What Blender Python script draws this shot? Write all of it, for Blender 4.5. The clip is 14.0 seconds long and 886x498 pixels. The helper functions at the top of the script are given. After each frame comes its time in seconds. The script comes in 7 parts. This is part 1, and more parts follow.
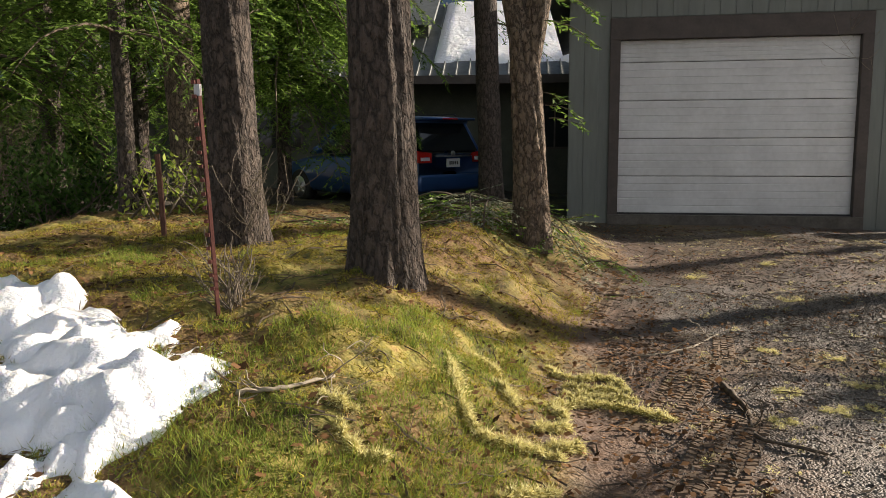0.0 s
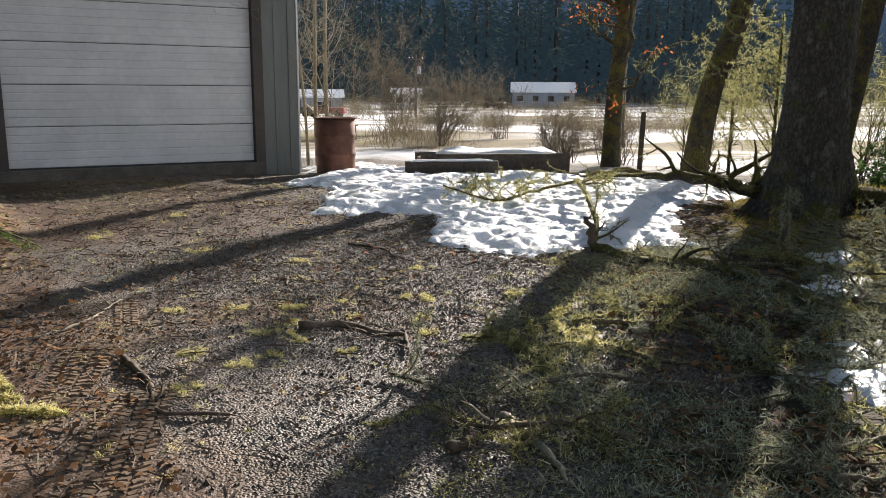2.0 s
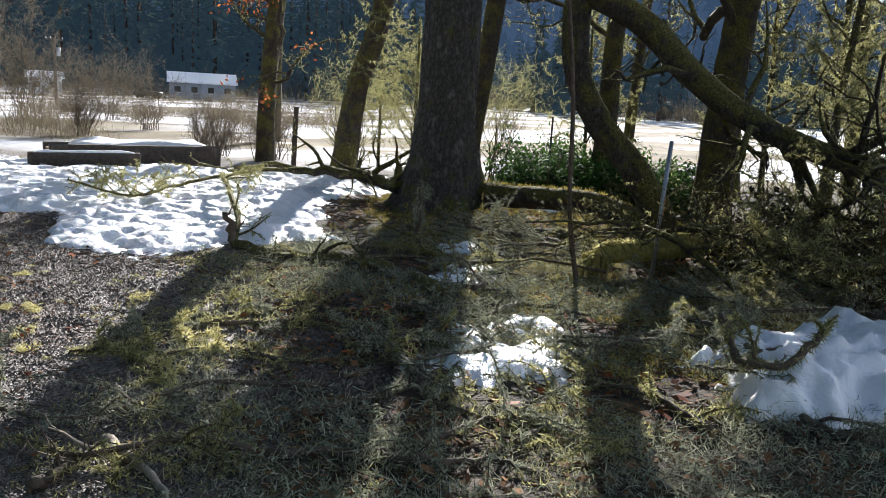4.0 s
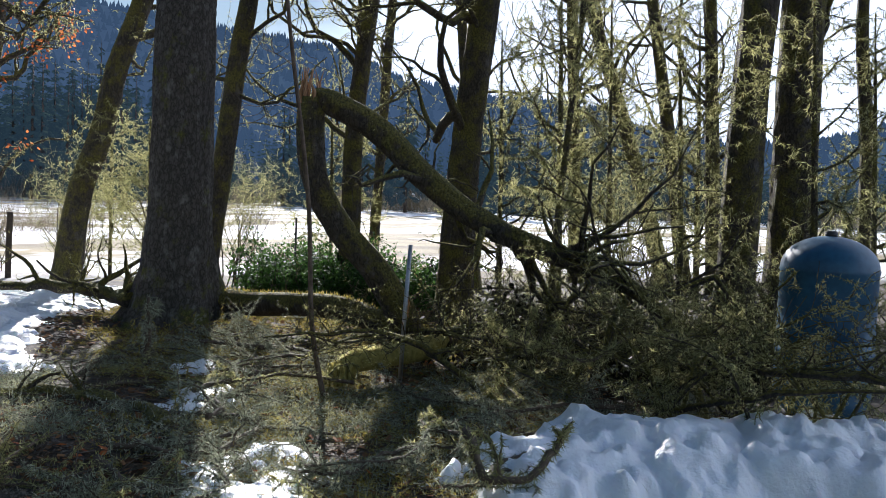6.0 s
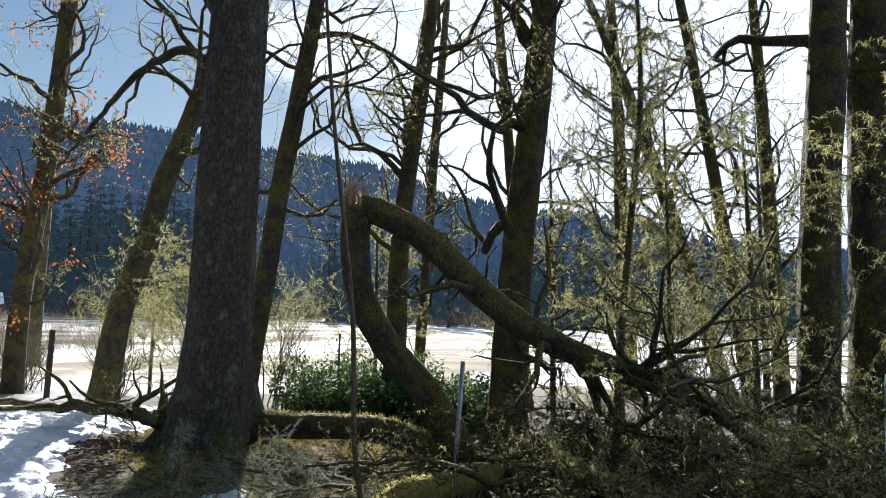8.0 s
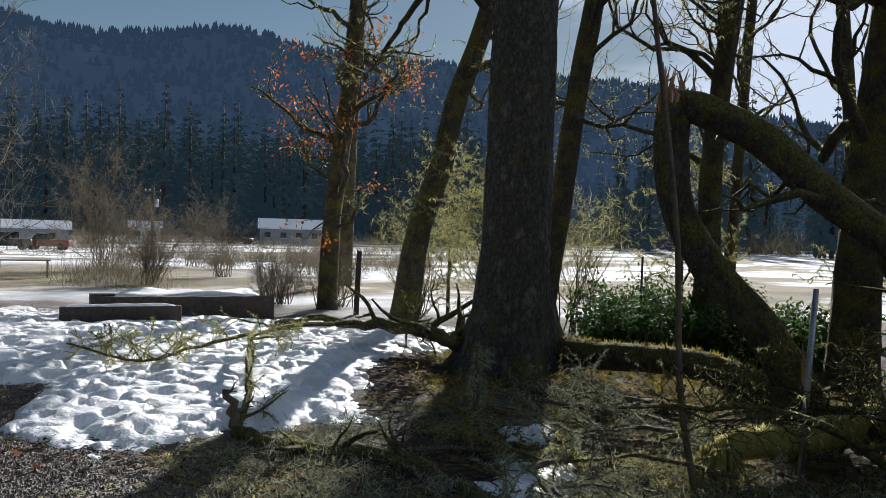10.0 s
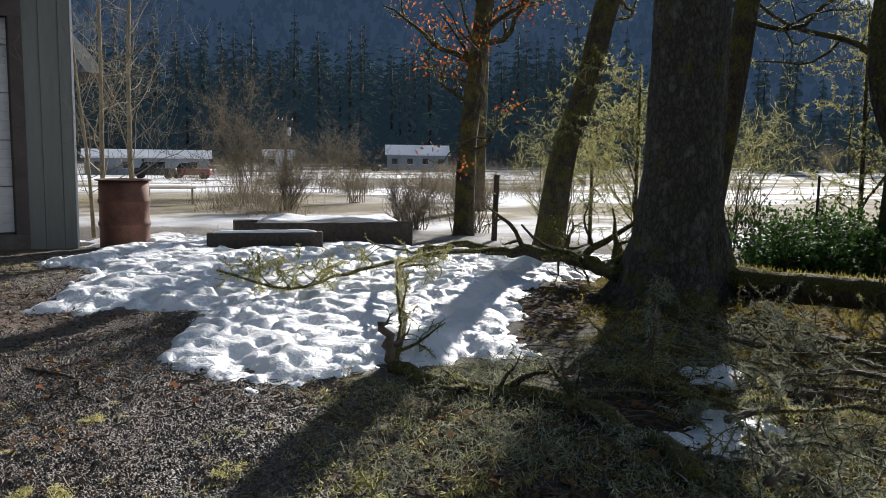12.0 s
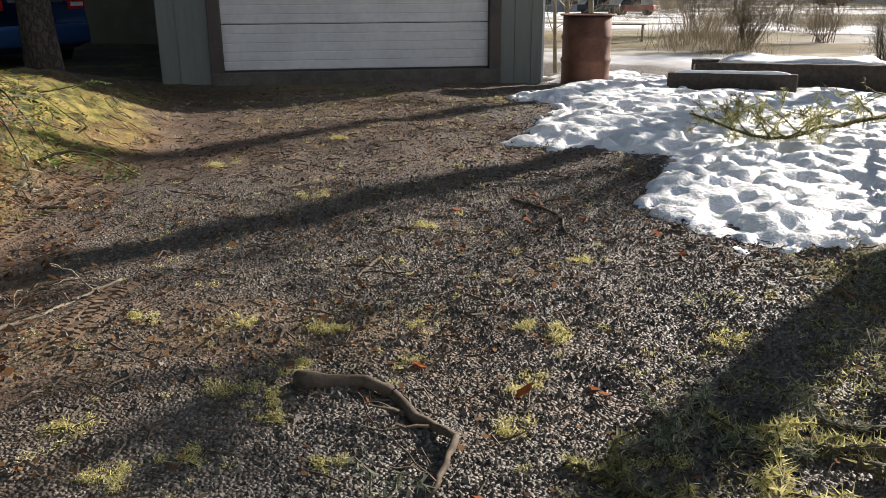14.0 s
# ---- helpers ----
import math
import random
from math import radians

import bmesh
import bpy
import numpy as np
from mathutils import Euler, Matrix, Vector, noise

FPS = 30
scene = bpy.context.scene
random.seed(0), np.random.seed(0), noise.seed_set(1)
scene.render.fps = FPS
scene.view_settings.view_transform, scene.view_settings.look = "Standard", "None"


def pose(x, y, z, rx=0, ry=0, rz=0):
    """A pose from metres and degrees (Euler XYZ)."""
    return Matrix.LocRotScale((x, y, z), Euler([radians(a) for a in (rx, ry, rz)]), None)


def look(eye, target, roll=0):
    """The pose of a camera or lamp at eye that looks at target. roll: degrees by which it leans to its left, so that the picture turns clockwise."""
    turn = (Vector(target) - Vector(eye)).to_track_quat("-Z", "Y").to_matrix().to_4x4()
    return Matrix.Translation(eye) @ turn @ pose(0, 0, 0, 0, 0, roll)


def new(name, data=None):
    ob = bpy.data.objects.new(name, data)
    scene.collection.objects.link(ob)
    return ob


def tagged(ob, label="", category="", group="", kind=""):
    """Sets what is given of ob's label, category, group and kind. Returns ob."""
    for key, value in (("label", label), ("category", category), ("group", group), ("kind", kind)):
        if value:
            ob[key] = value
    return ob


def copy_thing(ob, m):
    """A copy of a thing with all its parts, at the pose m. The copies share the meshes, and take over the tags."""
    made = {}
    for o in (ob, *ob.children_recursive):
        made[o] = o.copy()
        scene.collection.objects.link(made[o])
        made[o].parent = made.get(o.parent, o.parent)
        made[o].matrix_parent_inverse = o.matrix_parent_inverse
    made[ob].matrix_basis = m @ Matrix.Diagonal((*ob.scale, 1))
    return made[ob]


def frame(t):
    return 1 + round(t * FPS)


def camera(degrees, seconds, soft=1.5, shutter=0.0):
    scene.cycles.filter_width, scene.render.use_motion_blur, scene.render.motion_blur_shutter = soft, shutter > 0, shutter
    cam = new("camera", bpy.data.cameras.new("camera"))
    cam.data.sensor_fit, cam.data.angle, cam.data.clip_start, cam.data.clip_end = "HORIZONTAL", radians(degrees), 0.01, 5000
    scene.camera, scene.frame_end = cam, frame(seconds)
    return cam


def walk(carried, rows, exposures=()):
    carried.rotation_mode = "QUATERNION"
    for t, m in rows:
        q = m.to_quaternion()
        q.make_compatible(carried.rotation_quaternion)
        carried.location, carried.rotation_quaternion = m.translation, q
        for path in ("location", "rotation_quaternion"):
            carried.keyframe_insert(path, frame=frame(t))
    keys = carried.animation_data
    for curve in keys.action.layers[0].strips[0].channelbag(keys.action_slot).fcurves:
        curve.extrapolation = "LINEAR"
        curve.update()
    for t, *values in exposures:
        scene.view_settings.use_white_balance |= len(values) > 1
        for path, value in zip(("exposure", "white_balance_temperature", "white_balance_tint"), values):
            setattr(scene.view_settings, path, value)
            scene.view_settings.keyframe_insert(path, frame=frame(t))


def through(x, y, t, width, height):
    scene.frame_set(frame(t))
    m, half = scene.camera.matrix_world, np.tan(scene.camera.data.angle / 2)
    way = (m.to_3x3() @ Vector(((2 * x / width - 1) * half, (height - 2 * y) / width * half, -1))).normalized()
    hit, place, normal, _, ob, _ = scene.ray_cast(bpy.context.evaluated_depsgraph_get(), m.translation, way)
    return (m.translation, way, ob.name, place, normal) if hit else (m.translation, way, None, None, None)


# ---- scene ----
cam = camera(57.1, 14.0, soft=0.7)
PATH = [
    (0, (0.415, 0.161, 1.189), (0.225, 2.134, 0.922), -0.3),
    (0.5, (0.529, 0.246, 1.184), (0.608, 2.22, 0.874), 0.4),
    (1, (0.611, 0.329, 1.179), (1.043, 2.246, 0.805), 0.9),
    (1.5, (0.632, 0.413, 1.181), (1.405, 2.218, 0.8), 0.5),
    (2, (0.667, 0.469, 1.175), (1.753, 2.103, 0.787), 0.4),
    (2.5, (0.707, 0.489, 1.168), (1.98, 1.975, 0.755), 0.7),
    (3, (0.768, 0.479, 1.172), (2.144, 1.868, 0.755), 1.4),
    (3.5, (0.854, 0.47, 1.167), (2.367, 1.715, 0.768), 2.6),
    (4, (0.909, 0.454, 1.159), (2.559, 1.52, 0.785), 3.3),
    (4.2, (0.925, 0.452, 1.167), (2.629, 1.438, 0.818), 3.0),
    (6.3, (1.166, 0.472, 1.252), (3.094, 0.995, 1.157), 2.6),
    (6.5, (1.179, 0.472, 1.251), (3.104, 1.012, 1.2), 3.1),
    (7, (1.243, 0.499, 1.257), (3.157, 1.076, 1.325), 2.9),
    (7.2, (1.27, 0.518, 1.264), (3.18, 1.103, 1.36), 2.3),
    (9.3, (2.022, 0.972, 1.164), (3.807, 1.861, 1.322), 1.4),
    (9.5, (2.049, 1.015, 1.18), (3.79, 1.995, 1.276), 1.0),
    (10, (2.116, 1.105, 1.165), (3.665, 2.369, 1.119), 1.8),
    (10.5, (2.181, 1.184, 1.132), (3.502, 2.679, 0.985), 2.8),
    (11, (2.207, 1.307, 1.124), (3.49, 2.834, 0.97), 1.6),
    (11.5, (2.231, 1.445, 1.132), (3.566, 2.922, 0.936), 0.5),
    (12, (2.297, 1.562, 1.125), (3.629, 3.035, 0.889), 0.9),
    (12.5, (2.338, 1.676, 1.125), (3.527, 3.255, 0.82), 1.7),
    (13, (2.299, 1.788, 1.115), (3.275, 3.491, 0.73), 0.8),
    (13.5, (2.235, 1.903, 1.096), (2.992, 3.685, 0.597), -0.2),
    (14, (2.186, 1.949, 1.088), (2.59, 3.807, 0.47), -0.3),
]
EXPOSURES = [(0, 1.16, 6390, 13), (1.0, 1.44, 6040, 13), (2.0, 1.25, 5940, 13), (3, 1.17, 5700, 13), (4, 1.39, 5450, 13), (6.5, 1.54, 5300, 14), (9.5, 1.15, 5450, 11), (10.0, 0.72, 5450, 11), (11, 1.47, 5500, 12), (12, 0.77, 5550, 12), (13, 0.77, 5550, 12), (14, 1.07, 5940, 13)]
walk(cam, [(t, look(eye, target, roll)) for t, eye, target, roll in PATH], EXPOSURES)

# ---- sky, clouds and sun ----
SUN_AZ, SUN_EL = 28.4, 21.5
world = bpy.data.worlds.new("winter_sky")
scene.world = world
world.use_nodes = True
wn = world.node_tree
wn.nodes.clear()
w_out = wn.nodes.new("ShaderNodeOutputWorld")
w_bg = wn.nodes.new("ShaderNodeBackground")
w_sky = wn.nodes.new("ShaderNodeTexSky")
w_sky.sky_type, w_sky.sun_disc = "NISHITA", False
w_sky.sun_elevation, w_sky.sun_rotation = radians(SUN_EL), radians(90 - SUN_AZ)
w_sky.air_density, w_sky.dust_density = 1.3, 0.1
w_co = wn.nodes.new("ShaderNodeTexCoord")
w_map = wn.nodes.new("ShaderNodeMapping")
w_map.inputs["Scale"].default_value = (1.6, 1.6, 5.0)
w_noise = wn.nodes.new("ShaderNodeTexNoise")
w_noise.inputs["Scale"].default_value, w_noise.inputs["Detail"].default_value = 1.6, 7
w_ramp = wn.nodes.new("ShaderNodeMapRange")
w_ramp.inputs[1].default_value, w_ramp.inputs[2].default_value = 0.49, 0.66
w_mix = wn.nodes.new("ShaderNodeMix")
w_mix.data_type = "RGBA"
w_mix.inputs[7].default_value = (18.0, 18.3, 18.8, 1)
wn.links.new(w_co.outputs["Generated"], w_map.inputs["Vector"])
wn.links.new(w_map.outputs[0], w_noise.inputs["Vector"])
# the cloud bank lies to the south, clear sky over the hill
w_dot = wn.nodes.new("ShaderNodeVectorMath")
w_dot.operation = "DOT_PRODUCT"
w_dot.inputs[1].default_value = (0.50, -0.46, -0.42)
w_add = wn.nodes.new("ShaderNodeMath")
w_add.operation = "ADD"
wn.links.new(w_co.outputs["Generated"], w_dot.inputs[0])
wn.links.new(w_dot.outputs["Value"], w_add.inputs[0])
wn.links.new(w_noise.outputs[0], w_add.inputs[1])
wn.links.new(w_add.outputs[0], w_ramp.inputs[0])
wn.links.new(w_ramp.outputs[0], w_mix.inputs[0])
wn.links.new(w_sky.outputs[0], w_mix.inputs[6])
wn.links.new(w_mix.outputs[2], w_bg.inputs[0])
w_bg.inputs[1].default_value = 0.024
wn.links.new(w_bg.outputs[0], w_out.inputs[0])

sun_way = Vector((math.cos(radians(SUN_EL)) * math.cos(radians(SUN_AZ)), math.cos(radians(SUN_EL)) * math.sin(radians(SUN_AZ)), math.sin(radians(SUN_EL))))
sun_data = bpy.data.lights.new("sun", "SUN")
sun_data.energy, sun_data.angle, sun_data.color = 5.0, radians(0.55), (1.0, 0.87, 0.69)
sun = new("sun", sun_data)
sun.matrix_world = look(sun_way * 60, (0, 0, 0))


# ---- materials ----
def mat(name, base, rough=0.8, metal=0.0):
    m = bpy.data.materials.new(name)
    m.use_nodes = True
    b = m.node_tree.nodes["Principled BSDF"]
    b.inputs["Base Color"].default_value = (*base, 1)
    b.inputs["Roughness"].default_value = rough
    b.inputs["Metallic"].default_value = metal
    return m


def bsdf(m):
    return m.node_tree.nodes["Principled BSDF"]


def nd(m, kind, **sets):
    n = m.node_tree.nodes.new(kind)
    for k, v in sets.items():
        n.inputs[k].default_value = v
    return n


def lk(m, a, b):
    m.node_tree.links.new(a, b)


def coords(m, scale=(1, 1, 1), kind="Object"):
    c, mp = nd(m, "ShaderNodeTexCoord"), nd(m, "ShaderNodeMapping")
    mp.inputs["Scale"].default_value = scale
    lk(m, c.outputs[kind], mp.inputs["Vector"])
    return mp.outputs[0]


def noise_tex(m, vec, scale, detail=4.0, rough=0.55):
    n = nd(m, "ShaderNodeTexNoise", Scale=scale, Detail=detail, Roughness=rough)
    lk(m, vec, n.inputs["Vector"])
    return n.outputs[0]


def ramp(m, fac, stops):
    r = nd(m, "ShaderNodeValToRGB")
    e = r.color_ramp.elements
    while len(e) < len(stops):
        e.new(0.5)
    for el, (p, c) in zip(e, stops):
        el.position, el.color = p, (*c, 1)
    lk(m, fac, r.inputs[0])
    return r.outputs[0]


def rng_node(m, fac, lo, hi, a=0.0, b=1.0):
    r = nd(m, "ShaderNodeMapRange")
    for i, v in enumerate((lo, hi, a, b)):
        r.inputs[i + 1].default_value = v
    lk(m, fac, r.inputs[0])
    return r.outputs[0]


def mixc(m, fac, a, b):
    x = nd(m, "ShaderNodeMix")
    x.data_type = "RGBA"
    for s, v in ((0, fac), (6, a), (7, b)):
        if isinstance(v, (int, float)):
            x.inputs[s].default_value = v
        elif isinstance(v, tuple):
            x.inputs[s].default_value = (*v, 1)
        else:
            lk(m, v, x.inputs[s])
    return x.outputs[2]


def math_node(m, op, a, b):
    x = nd(m, "ShaderNodeMath")
    x.operation = op
    for s, v in ((0, a), (1, b)):
        if isinstance(v, (int, float)):
            x.inputs[s].default_value = v
        else:
            lk(m, v, x.inputs[s])
    return x.outputs[0]


def bump(m, height, strength=0.5, dist=0.02):
    b = nd(m, "ShaderNodeBump", Strength=strength, Distance=dist)
    lk(m, height, b.inputs["Height"])
    lk(m, b.outputs[0], bsdf(m).inputs["Normal"])


def simple(name, dark, light, scale=8.0, rough=0.8, metal=0.0, bumped=0.3, dist=0.01, stretch=(1, 1, 1), kind="Object"):
    """Two-scale noise between two colours, with fine relief."""
    m = mat(name, light, rough, metal)
    v = coords(m, stretch, kind)
    big, fine = noise_tex(m, v, scale), noise_tex(m, v, scale * 7, 3.0)
    f = math_node(m, "ADD", math_node(m, "MULTIPLY", big, 0.65), math_node(m, "MULTIPLY", fine, 0.35))
    lk(m, ramp(m, f, [(0.3, dark), (0.7, light)]), bsdf(m).inputs["Base Color"])
    if bumped:
        bump(m, f, bumped, dist)
    return m


def leafy(name, dark, light, scale=3.0, through=0.35, rough=0.6):
    """Thin leaf or needle matter: colour varies by island, and some light passes through."""
    m = mat(name, light, rough)
    bsdf(m).inputs["Specular IOR Level"].default_value = 0.5 if rough < 0.6 else 0.15
    g = nd(m, "ShaderNodeNewGeometry")
    big = noise_tex(m, coords(m), scale, 2.0)
    f = math_node(m, "ADD", math_node(m, "MULTIPLY", g.outputs["Random Per Island"], 0.6), math_node(m, "MULTIPLY", big, 0.4))
    c = ramp(m, f, [(0.15, dark), (0.75, light)])
    lk(m, c, bsdf(m).inputs["Base Color"])
    t, mx, out = nd(m, "ShaderNodeBsdfTranslucent"), nd(m, "ShaderNodeMixShader"), m.node_tree.nodes["Material Output"]
    lk(m, c, t.inputs["Color"])
    mx.inputs[0].default_value = through
    lk(m, bsdf(m).outputs[0], mx.inputs[1])
    lk(m, t.outputs[0], mx.inputs[2])
    lk(m, mx.outputs[0], out.inputs[0])
    return m


def bark(name, dark, light, moss=0.0, scale=1.0, pale=0.0, moss_low=(0.05, 0.06, 0.008), moss_high=(0.17, 0.17, 0.03)):
    """Ridged bark; moss gathers in patches and on upper sides."""
    m = mat(name, light, 0.9)
    v = coords(m, (19 * scale, 19 * scale, 10 * scale))
    vor = nd(m, "ShaderNodeTexVoronoi", Scale=2.2)
    vor.feature = "DISTANCE_TO_EDGE"
    warp = nd(m, "ShaderNodeMix")
    warp.data_type = "RGBA"
    warp.inputs[0].default_value = 0.62
    nz = nd(m, "ShaderNodeTexNoise", Scale=1.6, Detail=5.0)
    lk(m, v, nz.inputs["Vector"])
    lk(m, v, warp.inputs[6])
    lk(m, nz.outputs["Color"], warp.inputs[7])
    lk(m, warp.outputs[2], vor.inputs["Vector"])
    fine = noise_tex(m, v, 6.0, 5.0)
    h = math_node(m, "ADD", math_node(m, "MULTIPLY", rng_node(m, vor.outputs["Distance"], 0.0, 0.22), 0.42), math_node(m, "MULTIPLY", math_node(m, "ADD", fine, noise_tex(m, v, 1.7, 4.0, 0.7)), 0.5))
    col = ramp(m, h, [(0.36, dark), (0.64, tuple((a + b) / 2 for a, b in zip(dark, light))), (0.95, light)])
    if pale:
        spots = rng_node(m, noise_tex(m, coords(m, (1, 1, 0.6)), 9.0, 6.0, 0.7), 0.55, 0.68, 0.0, pale)
        col = mixc(m, spots, col, (0.27, 0.26, 0.235))
    if moss > 0:
        g = nd(m, "ShaderNodeNewGeometry")
        sep = nd(m, "ShaderNodeSeparateXYZ")
        lk(m, g.outputs["Normal"], sep.inputs[0])
        patch = noise_tex(m, coords(m), 5.0, 5.0, 0.65)
        up = math_node(m, "ADD", math_node(m, "MULTIPLY", sep.outputs[2], 0.28), patch)
        k = rng_node(m, up, 0.78 - 0.45 * moss, 0.92 - 0.45 * moss)
        col = mixc(m, k, col, ramp(m, noise_tex(m, coords(m), 60.0, 2.0), [(0.3, moss_low), (0.7, moss_high)]))
    lk(m, col, bsdf(m).inputs["Base Color"])
    bump(m, h, 1.0, 0.045 / scale)
    return m


M_FIR = bark("fir_bark", (0.014, 0.011, 0.009), (0.115, 0.088, 0.07), 0.12)
M_PINE = bark("alder_bark", (0.025, 0.018, 0.013), (0.23, 0.17, 0.12), 0.2, 1.2)
M_BIG = bark("maple_bark", (0.020, 0.018, 0.015), (0.12, 0.108, 0.092), 0.42, 1.5, 0.7)
M_MOSSY = bark("mossy_bark", (0.016, 0.013, 0.010), (0.085, 0.07, 0.05), 0.74, 1.8, 0.3, (0.05, 0.048, 0.010), (0.21, 0.185, 0.035))
M_TWIG = simple("twig_bark", (0.035, 0.024, 0.016), (0.16, 0.12, 0.08), 20, 0.85)
M_PALE = simple("sapling_bark", (0.16, 0.13, 0.09), (0.42, 0.36, 0.27), 14, 0.75)
M_SAPLING = simple("young_bark", (0.12, 0.10, 0.06), (0.33, 0.28, 0.18), 14, 0.75)
M_SHRUB = simple("shrub_twig", (0.06, 0.048, 0.036), (0.19, 0.155, 0.115), 10, 0.85)
M_LICHEN = leafy("lichen", (0.16, 0.165, 0.06), (0.50, 0.48, 0.22), 6, 0.6, 0.9)
M_MOSSHAIR = leafy("yellow_moss", (0.36, 0.33, 0.10), (0.86, 0.80, 0.42), 5, 0.5, 0.9)
M_BANKMOSS = leafy("bank_moss", (0.045, 0.036, 0.010), (0.46, 0.40, 0.07), 3, 0.4, 0.9)
M_LITTERMOSS = leafy("litter_moss", (0.13, 0.12, 0.025), (0.50, 0.41, 0.10), 4, 0.4, 0.9)
M_MOSSCORE = simple("moss_body", (0.13, 0.11, 0.022), (0.46, 0.39, 0.10), 30, 0.95, 0, 0.8, 0.02)
M_GREYLICHEN = leafy("grey_lichen", (0.09, 0.105, 0.07), (0.46, 0.47, 0.33), 6, 0.3, 0.9)
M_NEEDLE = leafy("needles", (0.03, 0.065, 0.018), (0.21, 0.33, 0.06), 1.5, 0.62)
# distance haze is mixed into this needle colour: greyer and bluer
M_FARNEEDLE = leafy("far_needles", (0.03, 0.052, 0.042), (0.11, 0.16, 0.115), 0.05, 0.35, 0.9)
M_GRASS = leafy("grass_blade", (0.055, 0.11, 0.014), (0.36, 0.42, 0.075), 1.3, 0.4)
M_STRAW = leafy("dry_straw", (0.16, 0.095, 0.04), (0.50, 0.33, 0.15), 2.0, 0.3)
M_REDLEAF = leafy("red_leaf", (0.18, 0.045, 0.015), (0.52, 0.17, 0.05), 3, 0.5)
M_DEADLEAF = leafy("dead_leaf", (0.035, 0.02, 0.011), (0.26, 0.14, 0.065), 3, 0.25, 0.9)
M_HOLLY = leafy("glossy_leaf", (0.018, 0.042, 0.009), (0.10, 0.19, 0.04), 3, 0.4, 0.62)
M_IVY = leafy("withered_ivy", (0.012, 0.012, 0.007), (0.06, 0.055, 0.028), 3, 0.15, 0.7)
M_HAZE = leafy("fine_twigs", (0.07, 0.06, 0.042), (0.20, 0.172, 0.12), 2, 0.5, 0.9)
M_PEBBLE = simple("pebble", (0.07, 0.06, 0.055), (0.33, 0.30, 0.265), 2.0, 0.75)
M_MUD = simple("mud", (0.09, 0.06, 0.038), (0.24, 0.165, 0.105), 9, 0.8, 0, 0.6)
M_SIDING = simple("green_siding", (0.125, 0.135, 0.12), (0.185, 0.20, 0.18), 3, 0.75, 0, 0.25, 0.004, (1, 1, 0.15))
M_TRIM = simple("brown_trim", (0.045, 0.036, 0.031), (0.085, 0.068, 0.058), 5, 0.7, 0, 0.3, 0.004)
M_DOOR = simple("white_door_paint", (0.48, 0.48, 0.47), (0.66, 0.66, 0.65), 2, 0.5, 0, 0.1, 0.003)
M_CONCRETE = simple("concrete", (0.06, 0.052, 0.045), (0.14, 0.125, 0.105), 6, 0.9)
M_RUST = simple("rusty_steel", (0.055, 0.024, 0.016), (0.18, 0.082, 0.052), 6, 0.75, 0.25, 0.5, 0.006)
M_RODRED = simple("rusty_red_post", (0.05, 0.014, 0.010), (0.15, 0.042, 0.03), 20, 0.7, 0.2)
M_TIMBER = simple("weathered_timber", (0.025, 0.02, 0.016), (0.10, 0.082, 0.064), 6, 0.85, 0, 0.6, 0.01, (4, 4, 4))
M_BRIGHTWOOD = simple("split_wood", (0.16, 0.08, 0.035), (0.42, 0.25, 0.12), 12, 0.8, 0, 0.6, 0.01, (1, 1, 0.2))
M_BLUE = simple("blue_tank_paint", (0.013, 0.055, 0.11), (0.034, 0.125, 0.22), 4, 0.45, 0.0, 0.2, 0.004)
M_STEEL = simple("galvanised_steel", (0.25, 0.26, 0.27), (0.5, 0.51, 0.52), 12, 0.45, 0.8, 0.1)
M_ROOF = simple("ribbed_roof", (0.10, 0.105, 0.10), (0.24, 0.25, 0.24), 2.0, 0.5, 0.3, 0.2, 0.005)
M_DARKWALL = simple("dark_house_wall", (0.05, 0.055, 0.04), (0.095, 0.10, 0.075), 3, 0.8)
M_CAR = mat("blue_car_paint", (0.03, 0.085, 0.24), 0.28, 0.3)
bsdf(M_CAR).inputs["Coat Weight"].default_value = 0.8
M_GLASS = mat("dark_car_glass", (0.015, 0.018, 0.02), 0.05)
M_TYRE = simple("tyre_rubber", (0.012, 0.012, 0.012), (0.035, 0.034, 0.033), 15, 0.85)
M_ALLOY = mat("alloy_rim", (0.55, 0.56, 0.58), 0.3, 0.9)
M_REDLAMP = mat("red_lamp_lens", (0.45, 0.02, 0.015), 0.15)
M_CLEARLAMP = mat("clear_lamp_lens", (0.6, 0.62, 0.64), 0.12)
M_PLATE = mat("plate_white", (0.6, 0.62, 0.62), 0.4)
M_BLACK = simple("black_plastic", (0.012, 0.012, 0.013), (0.03, 0.03, 0.032), 10, 0.6)
M_FARWALL = simple("pale_cladding", (0.22, 0.25, 0.29), (0.36, 0.39, 0.43), 0.6, 0.8)
M_FARRED = simple("red_metal", (0.16, 0.03, 0.03), (0.3, 0.06, 0.05), 1.0, 0.6)
M_WHITE = simple("white_paint", (0.55, 0.55, 0.54), (0.8, 0.8, 0.79), 3, 0.6)


